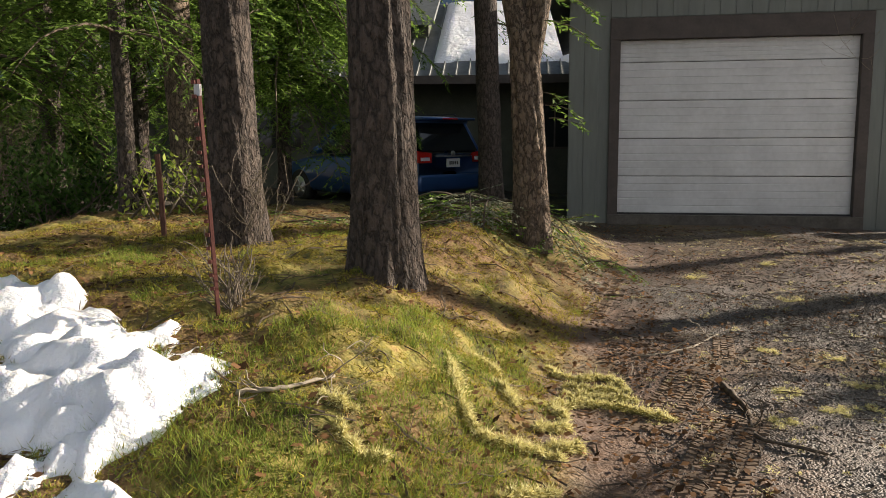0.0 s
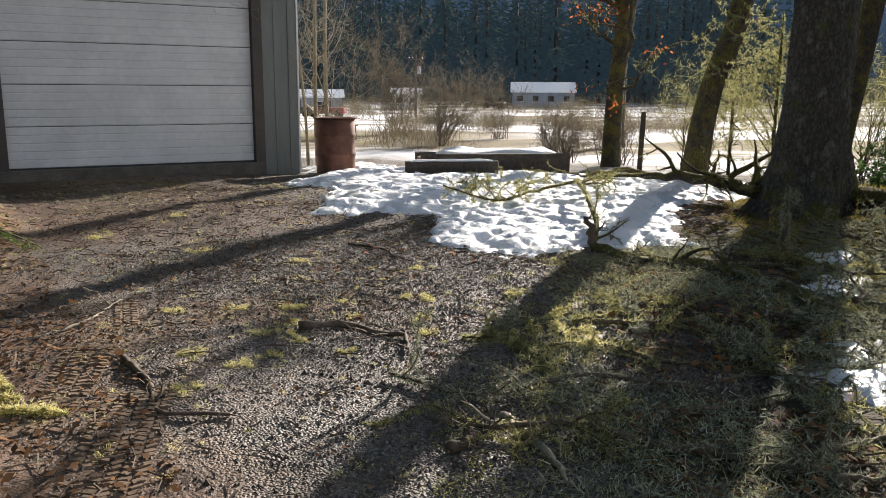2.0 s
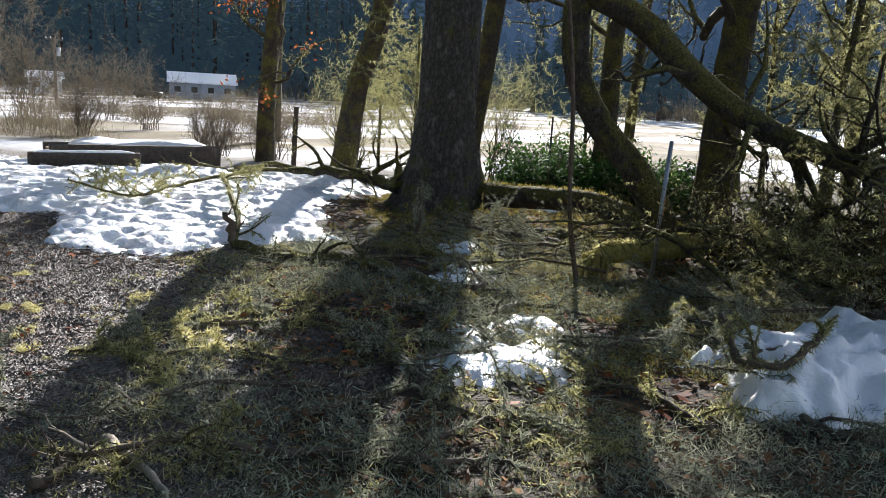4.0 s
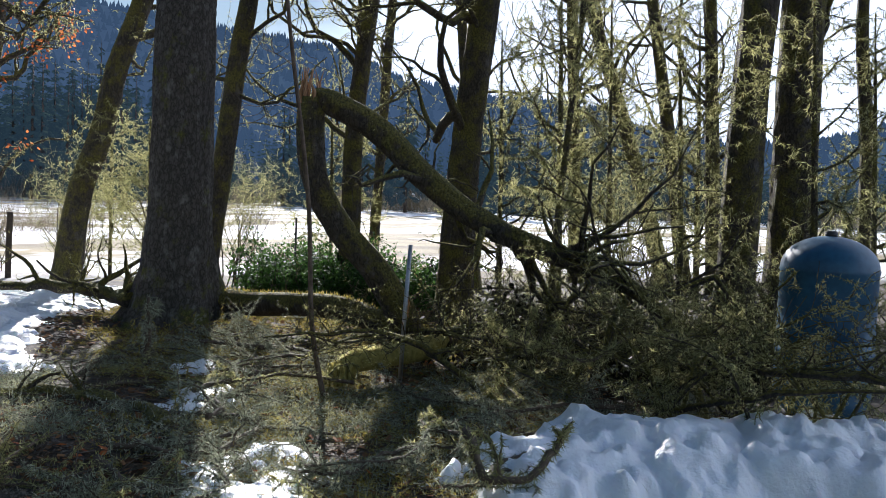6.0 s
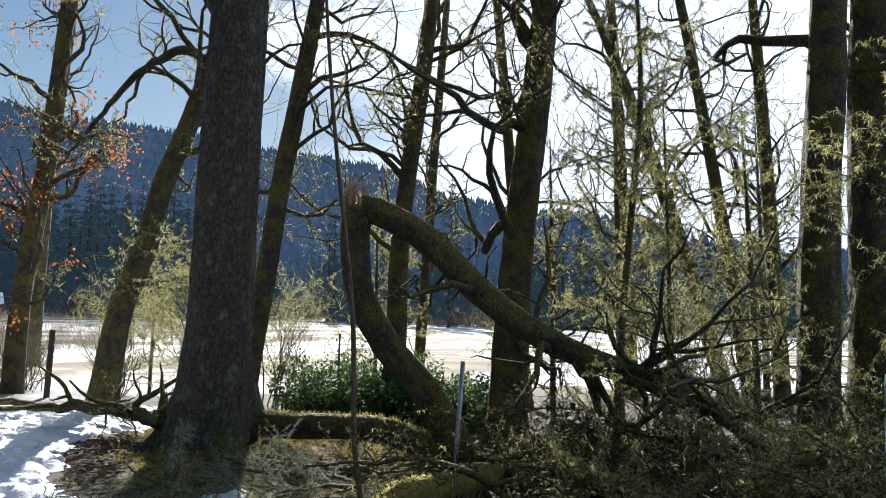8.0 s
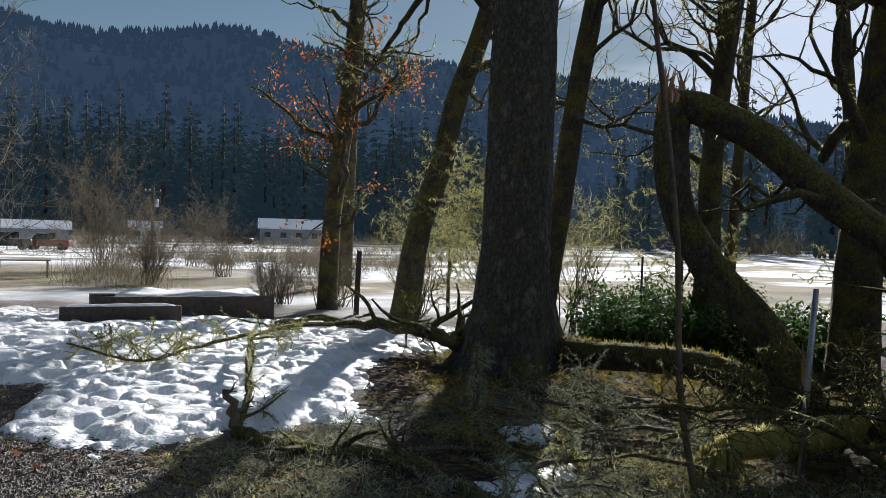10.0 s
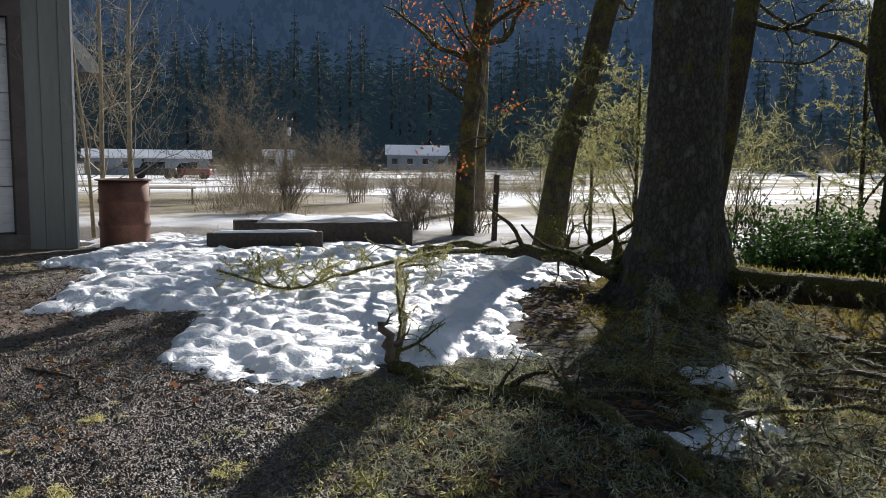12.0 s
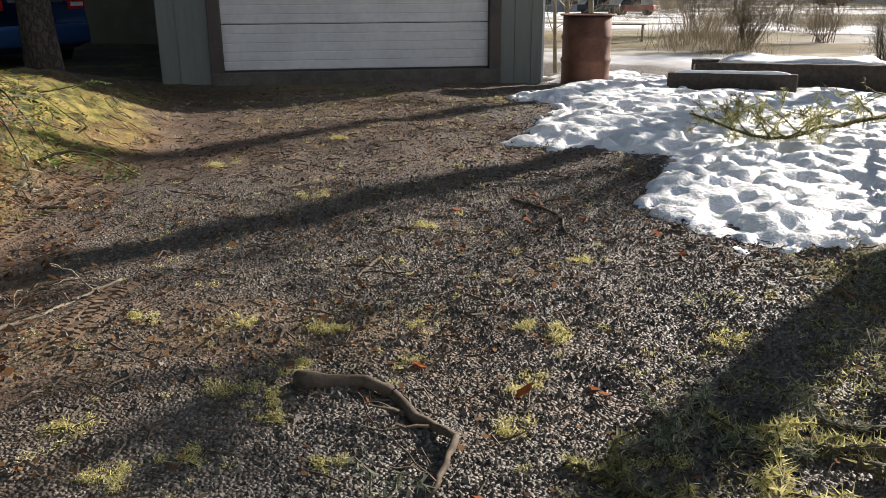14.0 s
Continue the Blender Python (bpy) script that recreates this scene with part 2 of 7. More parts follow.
def snow_material(name):
    m = mat(name, (0.90, 0.91, 0.93), 0.55)
    v = coords(m)
    a, b = noise_tex(m, v, 9.0, 5.0), noise_tex(m, v, 90.0, 3.0)
    dirt = rng_node(m, noise_tex(m, v, 14.0, 6.0, 0.7), 0.68, 0.80, 0.0, 0.45)
    lk(m, mixc(m, dirt, (0.90, 0.91, 0.93), (0.30, 0.27, 0.20)), bsdf(m).inputs["Base Color"])
    bsdf(m).inputs["Subsurface Weight"].default_value = 0.25
    bsdf(m).inputs["Subsurface Radius"].default_value = (0.06, 0.07, 0.09)
    bsdf(m).inputs["Subsurface Scale"].default_value = 0.3
    bump(m, math_node(m, "ADD", a, math_node(m, "MULTIPLY", b, 0.08)), 0.7, 0.05)
    return m


M_SNOW = snow_material("old_snow")


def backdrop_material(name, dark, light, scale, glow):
    """Far hill or wood: dark forest colour; a faint blue emission stands in for the airlight of distance."""
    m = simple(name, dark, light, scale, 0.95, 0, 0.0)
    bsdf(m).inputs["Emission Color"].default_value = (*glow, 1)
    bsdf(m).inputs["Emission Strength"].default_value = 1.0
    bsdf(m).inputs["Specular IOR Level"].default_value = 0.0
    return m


# hill and woods glow blue in place of haze, the wood edge least
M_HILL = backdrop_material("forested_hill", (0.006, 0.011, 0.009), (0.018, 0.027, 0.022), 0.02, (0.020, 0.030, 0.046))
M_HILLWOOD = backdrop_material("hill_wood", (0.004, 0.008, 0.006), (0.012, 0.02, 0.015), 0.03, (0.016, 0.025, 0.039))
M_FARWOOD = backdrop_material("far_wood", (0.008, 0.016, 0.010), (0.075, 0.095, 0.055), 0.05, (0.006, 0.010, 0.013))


def ground_material():
    m = mat("yard_ground", (0.1, 0.08, 0.06), 0.95)
    att = nd(m, "ShaderNodeAttribute")
    att.attribute_name = "zone"
    sep = nd(m, "ShaderNodeSeparateColor")
    lk(m, att.outputs["Color"], sep.inputs[0])
    v = coords(m)
    n1, n2, n3 = noise_tex(m, v, 1.1, 6.0, 0.62), noise_tex(m, v, 8.0, 5.0, 0.6), noise_tex(m, v, 55.0, 3.0)
    peb = nd(m, "ShaderNodeTexVoronoi", Scale=95.0)
    lk(m, v, peb.inputs["Vector"])
    pc = nd(m, "ShaderNodeSeparateColor")
    lk(m, peb.outputs["Color"], pc.inputs[0])
    stones = ramp(m, pc.outputs[0], [(0.0, (0.024, 0.020, 0.016)), (0.55, (0.080, 0.068, 0.055)), (1.0, (0.24, 0.21, 0.175))])
    earth = ramp(m, n2, [(0.3, (0.06, 0.042, 0.029)), (0.7, (0.19, 0.13, 0.085))])
    gravel = mixc(m, rng_node(m, math_node(m, "ADD", n1, math_node(m, "MULTIPLY", n2, 0.3)), 0.6, 0.86, 0.0, 0.8), stones, earth)
    gravel = mixc(m, math_node(m, "MULTIPLY", att.outputs["Alpha"], rng_node(m, n3, 0.25, 0.6, 0.55, 1.0)), gravel, ramp(m, n2, [(0.3, (0.075, 0.044, 0.028)), (0.7, (0.24, 0.15, 0.098))]))
    mossc = ramp(m, n2, [(0.32, (0.04, 0.032, 0.013)), (0.45, (0.13, 0.125, 0.025)), (0.57, (0.29, 0.25, 0.055)), (0.7, (0.40, 0.28, 0.10))])
    thatch = ramp(m, n3, [(0.3, (0.055, 0.03, 0.014)), (0.7, (0.29, 0.175, 0.075))])
    grass = mixc(m, rng_node(m, n1, 0.44, 0.58), mossc, thatch)
    litter = ramp(m, math_node(m, "ADD", math_node(m, "MULTIPLY", n2, 0.6), math_node(m, "MULTIPLY", n3, 0.4)), [(0.35, (0.014, 0.010, 0.007)), (0.55, (0.046, 0.033, 0.020)), (0.7, (0.095, 0.072, 0.036))])
    litter = mixc(m, rng_node(m, n1, 0.54, 0.62, 0.0, 0.5), litter, ramp(m, n3, [(0.3, (0.06, 0.05, 0.014)), (0.7, (0.26, 0.20, 0.05))]))
    vf = coords(m, (0.045, 0.10, 1.0))
    fsnow = rng_node(m, math_node(m, "ADD", noise_tex(m, vf, 1.0, 5.0, 0.6), math_node(m, "MULTIPLY", noise_tex(m, v, 0.9, 4.0), 0.12)), 0.51, 0.58)
    straw = ramp(m, noise_tex(m, v, 0.35, 4.0), [(0.3, (0.11, 0.085, 0.045)), (0.7, (0.27, 0.22, 0.11))])
    field = mixc(m, fsnow, straw, (0.84, 0.86, 0.89))
    c = mixc(m, sep.outputs[0], gravel, grass)
    c = mixc(m, sep.outputs[1], c, litter)
    c = mixc(m, sep.outputs[2], c, field)
    lk(m, c, bsdf(m).inputs["Base Color"])
    # damp stones shine a little, moss and litter do not
    wet = math_node(m, "ADD", sep.outputs[0], math_node(m, "ADD", sep.outputs[1], sep.outputs[2]))
    lk(m, rng_node(m, math_node(m, "ADD", wet, math_node(m, "MULTIPLY", n2, 0.3)), 0.1, 0.6, 0.55, 0.95), bsdf(m).inputs["Roughness"])
    stony = rng_node(m, math_node(m, "ADD", wet, att.outputs["Alpha"]), 0.2, 0.7, -0.8, 0.0)
    h = math_node(m, "ADD", math_node(m, "MULTIPLY", peb.outputs["Distance"], stony), math_node(m, "ADD", n3, n2))
    bump(m, h, 0.9, 0.014)
    return m


M_GROUND = ground_material()


# ---- geometry helpers ----
def unit(v):
    return v / (np.linalg.norm(v) + 1e-9)


def smooth(t):
    t = np.clip(t, 0, 1)
    return t * t * (3 - 2 * t)


def lattice(ix, iy, seed):
    h = (ix.astype(np.int64) * 374761393 + iy.astype(np.int64) * 668265263 + seed * 1442695041) & 0x7FFFFFFF
    h = ((h ^ (h >> 13)) * 1274126177) & 0x7FFFFFFF
    return ((h ^ (h >> 16)) & 0xFFFF) / 65535.0


def vnoise(x, y, seed=0):
    """Smooth value noise, 0 to 1."""
    x, y = np.asarray(x, float), np.asarray(y, float)
    ix, iy = np.floor(x), np.floor(y)
    fx, fy = smooth(x - ix), smooth(y - iy)
    a, b = lattice(ix, iy, seed), lattice(ix + 1, iy, seed)
    c, d = lattice(ix, iy + 1, seed), lattice(ix + 1, iy + 1, seed)
    return (a * (1 - fx) + b * fx) * (1 - fy) + (c * (1 - fx) + d * fx) * fy


def fbm(x, y, seed=0, octaves=4):
    total, amp, norm = 0.0, 1.0, 0.0
    for k in range(octaves):
        total = total + amp * vnoise(x * 2 ** k, y * 2 ** k, seed + k)
        norm, amp = norm + amp, amp * 0.5
    return total / norm


def mound_mask(x, y):
    edge = 0.75 + 0.2 * np.clip(y - 4, 0, 4.5)
    return smooth((edge - x) / 1.3) * smooth((y - 1.2) / 2.4)


def height(x, y):
    """Lie of the land: level drive, grassy bank, falling to the fields."""
    x, y = np.asarray(x, float), np.asarray(y, float)
    bank = 0.5 * mound_mask(x, y) * (1 - 0.95 * smooth((y - 8) / 5)) * (1 - smooth((-3.2 - x) / 2.5))
    q = 0.8 * x + 0.6 * y
    fall = -0.25 * smooth((q - 9) / 8) - 2.25 * smooth((q - 14) / 90)
    near = np.exp(-((x - 3) ** 2 + (y - 6) ** 2) / 900)
    rough = (fbm(x * 1.3, y * 1.3, 3) - 0.5) * 0.10 + (fbm(x * 7, y * 7, 9, 2) - 0.5) * 0.022
    lumpy = (fbm(x * 3.1, y * 3.1, 33, 3) - 0.5) * 0.10 * smooth(bank / 0.25)
    clumps = (fbm(x * 8.5, y * 8.5, 35, 2) - 0.5) * 0.07 * smooth(bank / 0.25)
    return bank + fall + (rough + lumpy + clumps) * near


def hz(x, y):
    return float(height(x, y))


class Geo:
    """Collects vertices and faces for one mesh."""

    def __init__(self):
        self.v, self.f, self.n = [], [], 0

    def add(self, verts, faces):
        verts = np.asarray(verts, float).reshape(-1, 3)
        self.v.append(verts)
        self.f.append([[i + self.n for i in f] for f in faces])
        self.n += len(verts)

    def tube(self, pts, radii, sides=7, rough=0.0, rng=None, cap=True):
        pts = np.asarray(pts, float)
        k = len(pts)
        tang = np.gradient(pts, axis=0)
        ref = np.array([0.0, 0.0, 1.0]) if abs(unit(tang[0])[2]) < 0.9 else np.array([1.0, 0.0, 0.0])
        ang = np.arange(sides) * 2 * math.pi / sides
        verts = []
        for i in range(k):
            t = unit(tang[i])
            u = unit(np.cross(ref, t))
            w = np.cross(t, u)
            ref = np.cross(t, u) if abs(np.dot(ref, t)) > 0.95 else ref
            r = radii[i] * (1 + (rng.uniform(-rough, rough, sides) if rough and rng is not None else 0))
            verts.append(pts[i] + (np.cos(ang) * r)[:, None] * u + (np.sin(ang) * r)[:, None] * w)
        faces = []
        for i in range(k - 1):
            a, b = i * sides, (i + 1) * sides
            for j in range(sides):
                jj = (j + 1) % sides
                faces.append([a + j, a + jj, b + jj, b + j])
        if cap:
            faces.append(list(range(sides))[::-1])
            faces.append([(k - 1) * sides + j for j in range(sides)])
        self.add(np.concatenate(verts), faces)

    def box(self, lo, hi, m=None):
        (x0, y0, z0), (x1, y1, z1) = lo, hi
        v = [(x0, y0, z0), (x1, y0, z0), (x1, y1, z0), (x0, y1, z0), (x0, y0, z1), (x1, y0, z1), (x1, y1, z1), (x0, y1, z1)]
        if m is not None:
            v = [tuple(m @ Vector(p)) for p in v]
        self.add(v, [[3, 2, 1, 0], [4, 5, 6, 7], [0, 1, 5, 4], [1, 2, 6, 5], [2, 3, 7, 6], [3, 0, 4, 7]])

    def blades(self, base, way, side, length, width):
        """Pointed slips: one triangle pair each, from arrays."""
        base, way, side = np.asarray(base), np.asarray(way), np.asarray(side)
        L, W = np.asarray(length)[:, None], np.asarray(width)[:, None]
        n = len(base)
        mid = base + way * L * 0.5
        v = np.stack([base, mid + side * W * 0.5, base + way * L, mid - side * W * 0.5], 1).reshape(-1, 3)
        idx = np.arange(n * 4).reshape(n, 4)
        self.add(v, idx.tolist())

    def spikes(self, base, way, side, length, width):
        """Thin pointed slips: one triangle each, from arrays."""
        base, way, side = np.asarray(base), np.asarray(way), np.asarray(side)
        L, W = np.asarray(length)[:, None], np.asarray(width)[:, None]
        v = np.stack([base - side * W * 0.5, base + side * W * 0.5, base + way * L], 1).reshape(-1, 3)
        self.add(v, np.arange(len(base) * 3).reshape(-1, 3).tolist())

    def lathe(self, profile, sides=24, centre=(0, 0, 0)):
        ang = np.arange(sides) * 2 * math.pi / sides
        v = np.concatenate([np.stack([np.cos(ang) * r + centre[0], np.sin(ang) * r + centre[1], np.full(sides, z + centre[2])], 1) for r, z in profile])
        f = []
        for i in range(len(profile) - 1):
            for j in range(sides):
                jj = (j + 1) % sides
                f.append([i * sides + j, i * sides + jj, (i + 1) * sides + jj, (i + 1) * sides + j])
        f.append([(len(profile) - 1) * sides + j for j in range(sides)])
        f.append(list(range(sides))[::-1])
        self.add(v, f)

    def mesh(self, name, material, shade=True):
        me = bpy.data.meshes.new(name)
        if self.v:
            me.from_pydata(np.concatenate(self.v).tolist(), [], [f for fs in self.f for f in fs])
        me.materials.append(material)
        if shade and len(me.polygons):
            me.polygons.foreach_set("use_smooth", np.ones(len(me.polygons), bool))
        me.update()
        return me


STUFF = ("moss", "lichen", "needles", "leaves", "spray", "stem_clump", "tuft", "bough_wood", "tread", "splinter_tuft", "hanging_moss", "crown", "twig_spray")


def part(name, geo, material, parent=None, label="", shade=True, bevel=0.0):
    """Links one mesh under a thing; with no parent it is a thing itself."""
    ob = new(name, geo.mesh(name, material, shade))
    if bevel:
        b = ob.modifiers.new("bevel", "BEVEL")
        b.width, b.segments = bevel, 2
    if parent is not None:
        ob.parent = parent
    if label:
        ob["label"] = label
    if name in STUFF:
        ob["kind"] = "stuff"
    return ob


def thing(name, label, category, at=(0, 0, 0), turn=0.0, group="", kind=""):
    ob = new(name)
    ob.matrix_basis = pose(*at, 0, 0, turn)
    return tagged(ob, label, category, group, kind)


def rand_units(rng, n):
    v = rng.normal(size=(n, 3))
    return v / np.linalg.norm(v, axis=1)[:, None]


def bend(pts, n=14, jitter=0.0, rng=None):
    """A smooth line through a few points, with some crookedness."""
    pts = np.asarray(pts, float)
    t = np.concatenate([[0], np.cumsum(np.linalg.norm(np.diff(pts, axis=0), axis=1))])
    m = np.gradient(pts, t, axis=0) if len(pts) > 2 else np.repeat([(pts[-1] - pts[0]) / t[-1]], len(pts), 0)
    out = []
    for s in np.linspace(0, t[-1], n):
        i = min(int(np.searchsorted(t, s, "right")) - 1, len(pts) - 2)
        h = t[i + 1] - t[i]
        u = (s - t[i]) / h
        out.append((2 * u ** 3 - 3 * u ** 2 + 1) * pts[i] + (u ** 3 - 2 * u ** 2 + u) * h * m[i] + (-2 * u ** 3 + 3 * u ** 2) * pts[i + 1] + (u ** 3 - u ** 2) * h * m[i + 1])
    out = np.array(out)
    if jitter:
        out[1:-1] += rng.normal(size=(n - 2, 3)) * jitter
    return out


def grow(rng, start, way, length, r0, depth, crook=0.25, lift=0.1, kids=3, spread=0.8, out=None):
    """A crooked branch and its side branches, as lines with radii."""
    out = [] if out is None else out
    n = max(4, int(5 + length * 2.2))
    step, p, d = length / n, np.array(start, float), unit(np.array(way, float))
    pts, rad = [p.copy()], [r0]
    for i in range(n):
        d = unit(d + rng.normal(size=3) * crook + np.array([0, 0, lift]))
        p = p + d * step
        pts.append(p.copy())
        rad.append(max(r0 * (1 - 0.8 * (i + 1) / n), 0.0022))
    pts = np.array(pts)
    out.append((pts, rad, depth))
    if depth > 0:
        for _ in range(kids):
            i = rng.integers(max(1, n // 4), n)
            side = unit(np.cross(pts[i] - pts[i - 1], rng.normal(size=3)))
            grow(rng, pts[i], unit(unit(pts[i] - pts[i - 1]) * (1 - spread * 0.5) + side * spread), length * rng.uniform(0.35, 0.65), rad[i] * 0.6, depth - 1, crook * 1.1, lift, kids, spread, out)
    return out


def lines_geo(lines, min_sides=3, max_sides=8):
    g = Geo()
    for pts, rad, _ in lines:
        g.tube(pts, rad, max_sides if rad[0] > 0.05 else (5 if rad[0] > 0.015 else min_sides), cap=False)
    return g


def hair(g, rng, pts, rad, density, length, width, hang=0.0):
    """Fine tufts along a line; hang pulls them down."""
    pts = np.asarray(pts, float)
    seg = np.linalg.norm(np.diff(pts, axis=0), axis=1)
    n = int(seg.sum() * density)
    if n < 1:
        return
    i = rng.choice(len(seg), n, p=seg / seg.sum())
    u = rng.random(n)[:, None]
    way = rand_units(rng, n)
    base = pts[i] * (1 - u) + pts[i + 1] * u + way * (np.asarray(rad)[i] * 0.8)[:, None]
    way = way + np.array([0, 0, -hang])
    way /= np.linalg.norm(way, axis=1)[:, None]
    side = np.cross(way, rand_units(rng, n))
    side /= np.linalg.norm(side, axis=1)[:, None] + 1e-9
    g.spikes(base, way, side, rng.uniform(0.5, 1.3, n) * length, rng.uniform(0.6, 1.4, n) * width)


# ---- the ground: one sheet to the horizon ----
def steps(lo, hi, d, far):
    core = np.arange(lo, hi + d / 2, d)
    k = np.arange(1, 40)
    grow_by = d * (1.22 ** k - 1) / 0.22
    grow_by = np.append(grow_by[grow_by < far], far)
    return np.concatenate([(lo - grow_by)[::-1], core, hi + grow_by])


GX, GY = steps(-5.0, 11.0, 0.055, 3500.0), steps(1.0, 13.0, 0.055, 3500.0)


def build_ground():
    X, Y = np.meshgrid(GX, GY)
    Z = height(X, Y)
    nx, ny = len(GX), len(GY)
    me = bpy.data.meshes.new("ground")
    idx = np.arange(nx * ny).reshape(ny, nx)
    quads = np.stack([idx[:-1, :-1], idx[:-1, 1:], idx[1:, 1:], idx[1:, :-1]], -1).reshape(-1, 4)
    me.from_pydata(np.stack([X, Y, Z], -1).reshape(-1, 3).tolist(), [], quads.tolist())
    wob = (fbm(X * 0.9, Y * 0.9, 21) - 0.5)
    grass = smooth((mound_mask(X, Y + 0.0) + wob * 0.5 - 0.02) / 0.25) * smooth((X + 7) / 1.5)
    side = (0.93 * X + 0.1 - Y) + wob * 2.4
    litter = smooth((side - 0.2) / 0.9) * smooth((X + wob * 2 - 1.3) / 0.8)
    litter = np.maximum(litter, smooth((2.2 - X + wob * 3) / 1.5) * smooth((Y - 8.2) / 1.5))
    q = 0.8 * X + 0.6 * Y + wob * 3
    field = smooth((q - 14.5) / 3)
    lawn = smooth(1.6 - np.hypot((X - 13) / 6.0, (Y - 24) / 5.0) + wob * 0.5) * 0.9
    grass, field = np.maximum(grass, lawn), field * (1 - lawn)
    mud = np.maximum(smooth((2.0 - X + wob * 2.2) / 1.3), 0.75 * smooth((Y - 5.6 + wob * 3) / 2.2) * smooth((5.0 - X + wob * 2) / 1.6)) * smooth((11.5 - Y) / 2)
    col = np.stack([grass, litter * (1 - field), field, mud], -1)
    a = me.color_attributes.new("zone", "FLOAT_COLOR", "POINT")
    a.data.foreach_set("color", col.reshape(-1).astype(np.float32))
    me.polygons.foreach_set("use_smooth", np.ones(len(me.polygons), bool))
    me.materials.append(M_GROUND)
    return tagged(new("ground", me), "gravel drive, mossy bank and snowy fields", "ground", kind="structure")


build_ground()


def snow_patch(name, label, outline, depth, cell=0.05, lumps=0.05, seed=0, edge=0.35, piled=0.0, dents=0.6):
    """Snow over the ground inside an outline; deeper inside, dented, with a ragged rim."""
    poly = np.array(outline, float)
    lo, hi = poly.min(0) - 0.3, poly.max(0) + 0.3
    xs, ys = np.arange(lo[0], hi[0], cell), np.arange(lo[1], hi[1], cell)
    X, Y = np.meshgrid(xs, ys)
    inside, dist = np.zeros(X.shape, bool), np.full(X.shape, 1e9)
    for a, b in zip(poly, np.roll(poly, -1, 0)):
        d = b - a
        u = np.clip(((X - a[0]) * d[0] + (Y - a[1]) * d[1]) / (d @ d), 0, 1)
        dist = np.minimum(dist, np.hypot(X - a[0] - u * d[0], Y - a[1] - u * d[1]))
        cross = ((a[1] > Y) != (b[1] > Y)) & (X < d[0] * (Y - a[1]) / (d[1] if d[1] else 1e-9) + a[0])
        inside ^= cross
    sd = np.where(inside, dist, -dist) + (fbm(X * 3.2, Y * 3.2, seed + 5) - 0.5) * 0.55 + (fbm(X * 10, Y * 10, seed + 7, 2) - 0.5) * 0.16
    k = np.sqrt(np.clip(sd / edge, 0, 1))
    dent = np.clip(0.42 - fbm(X * 5.5, Y * 5.5, seed + 11, 2), 0, 1) * dents * 0.45 + np.clip(0.46 - fbm(X * 11.0, Y * 11.0, seed + 13, 2), 0, 1) * dents * 0.75
    H = k * (depth + lumps * (fbm(X * 2.3, Y * 2.3, seed, 3) - 0.4) * 2 - dent * 0.46)
    if piled:
        ridge = fbm(X * 1.7, Y * 1.7, seed + 31, 4)
        clods = np.abs(fbm(X * 3.4, Y * 3.4, seed + 41, 2) - 0.5) + 0.8 * np.abs(fbm(X * 6.5, Y * 6.5, seed + 43, 2) - 0.5) + 0.45 * np.abs(fbm(X * 12.0, Y * 12.0, seed + 45, 2) - 0.5)
        H = H + smooth(sd / 0.75) * piled * (0.45 + ridge) + smooth(sd / 0.2) * piled * clods * 1.5
    Z = height(X, Y) + H - 0.012
    keep = sd > 0.0
    nx = len(xs)
    idx = np.arange(X.size).reshape(X.shape)
    q = np.stack([idx[:-1, :-1], idx[:-1, 1:], idx[1:, 1:], idx[1:, :-1]], -1)
    ok = keep[:-1, :-1] | keep[:-1, 1:] | keep[1:, 1:] | keep[1:, :-1]
    q = q[ok]
    Z = np.where(keep, np.maximum(Z, height(X, Y) + 0.002), height(X, Y) - 0.02)
    used, inv = np.unique(q, return_inverse=True)
    P = np.stack([X, Y, Z], -1).reshape(-1, 3)[used]
    me = bpy.data.meshes.new(name)
    me.from_pydata(P.tolist(), [], inv.reshape(-1, 4).tolist())
    me.polygons.foreach_set("use_smooth", np.ones(len(me.polygons), bool))
    me.materials.append(M_SNOW)
    return tagged(new(name, me), label, "snow", kind="structure")


YARD_SNOW = [(4.2, 8.0), (4.0, 7.4), (4.45, 7.0), (4.85, 6.85), (4.1, 5.75), (4.25, 5.0), (5.0, 4.75), (5.6, 4.55), (6.35, 5.25), (6.9, 5.75), (7.6, 6.15), (9.0, 6.35), (10.2, 6.7), (10.4, 8.0), (9.2, 9.6), (8.0, 11.6), (7.0, 12.8), (5.9, 12.4), (5.7, 11.1), (4.7, 10.0), (4.9, 9.0)]
snow_patch("snow_patch_yard", "trampled old snow lying over the gravel", YARD_SNOW, 0.08, 0.03, 0.035, 3, dents=1.0)
snow_patch("snow_bank_roadside", "deep cleared snow heaped on the bank edge", [(-0.62, 2.82), (-0.84, 3.0), (-1.15, 3.2), (-1.45, 3.45), (-2.2, 3.95), (-2.7, 3.7), (-2.3, 3.0), (-1.55, 2.85), (-1.32, 2.72), (-1.06, 2.5), (-0.88, 2.0), (-0.63, 1.8), (-0.6, 2.2), (-0.74, 2.42), (-0.66, 2.56)], 0.06, 0.025, 0.05, 8, 0.14, 0.06)
snow_patch("snow_lump_roadside", "small lump of snow on wet ground", [(-1.2, 2.3), (-1.05, 2.35), (-1.0, 2.15), (-1.2, 2.1)], 0.06, 0.03, 0.03, 9, 0.1)
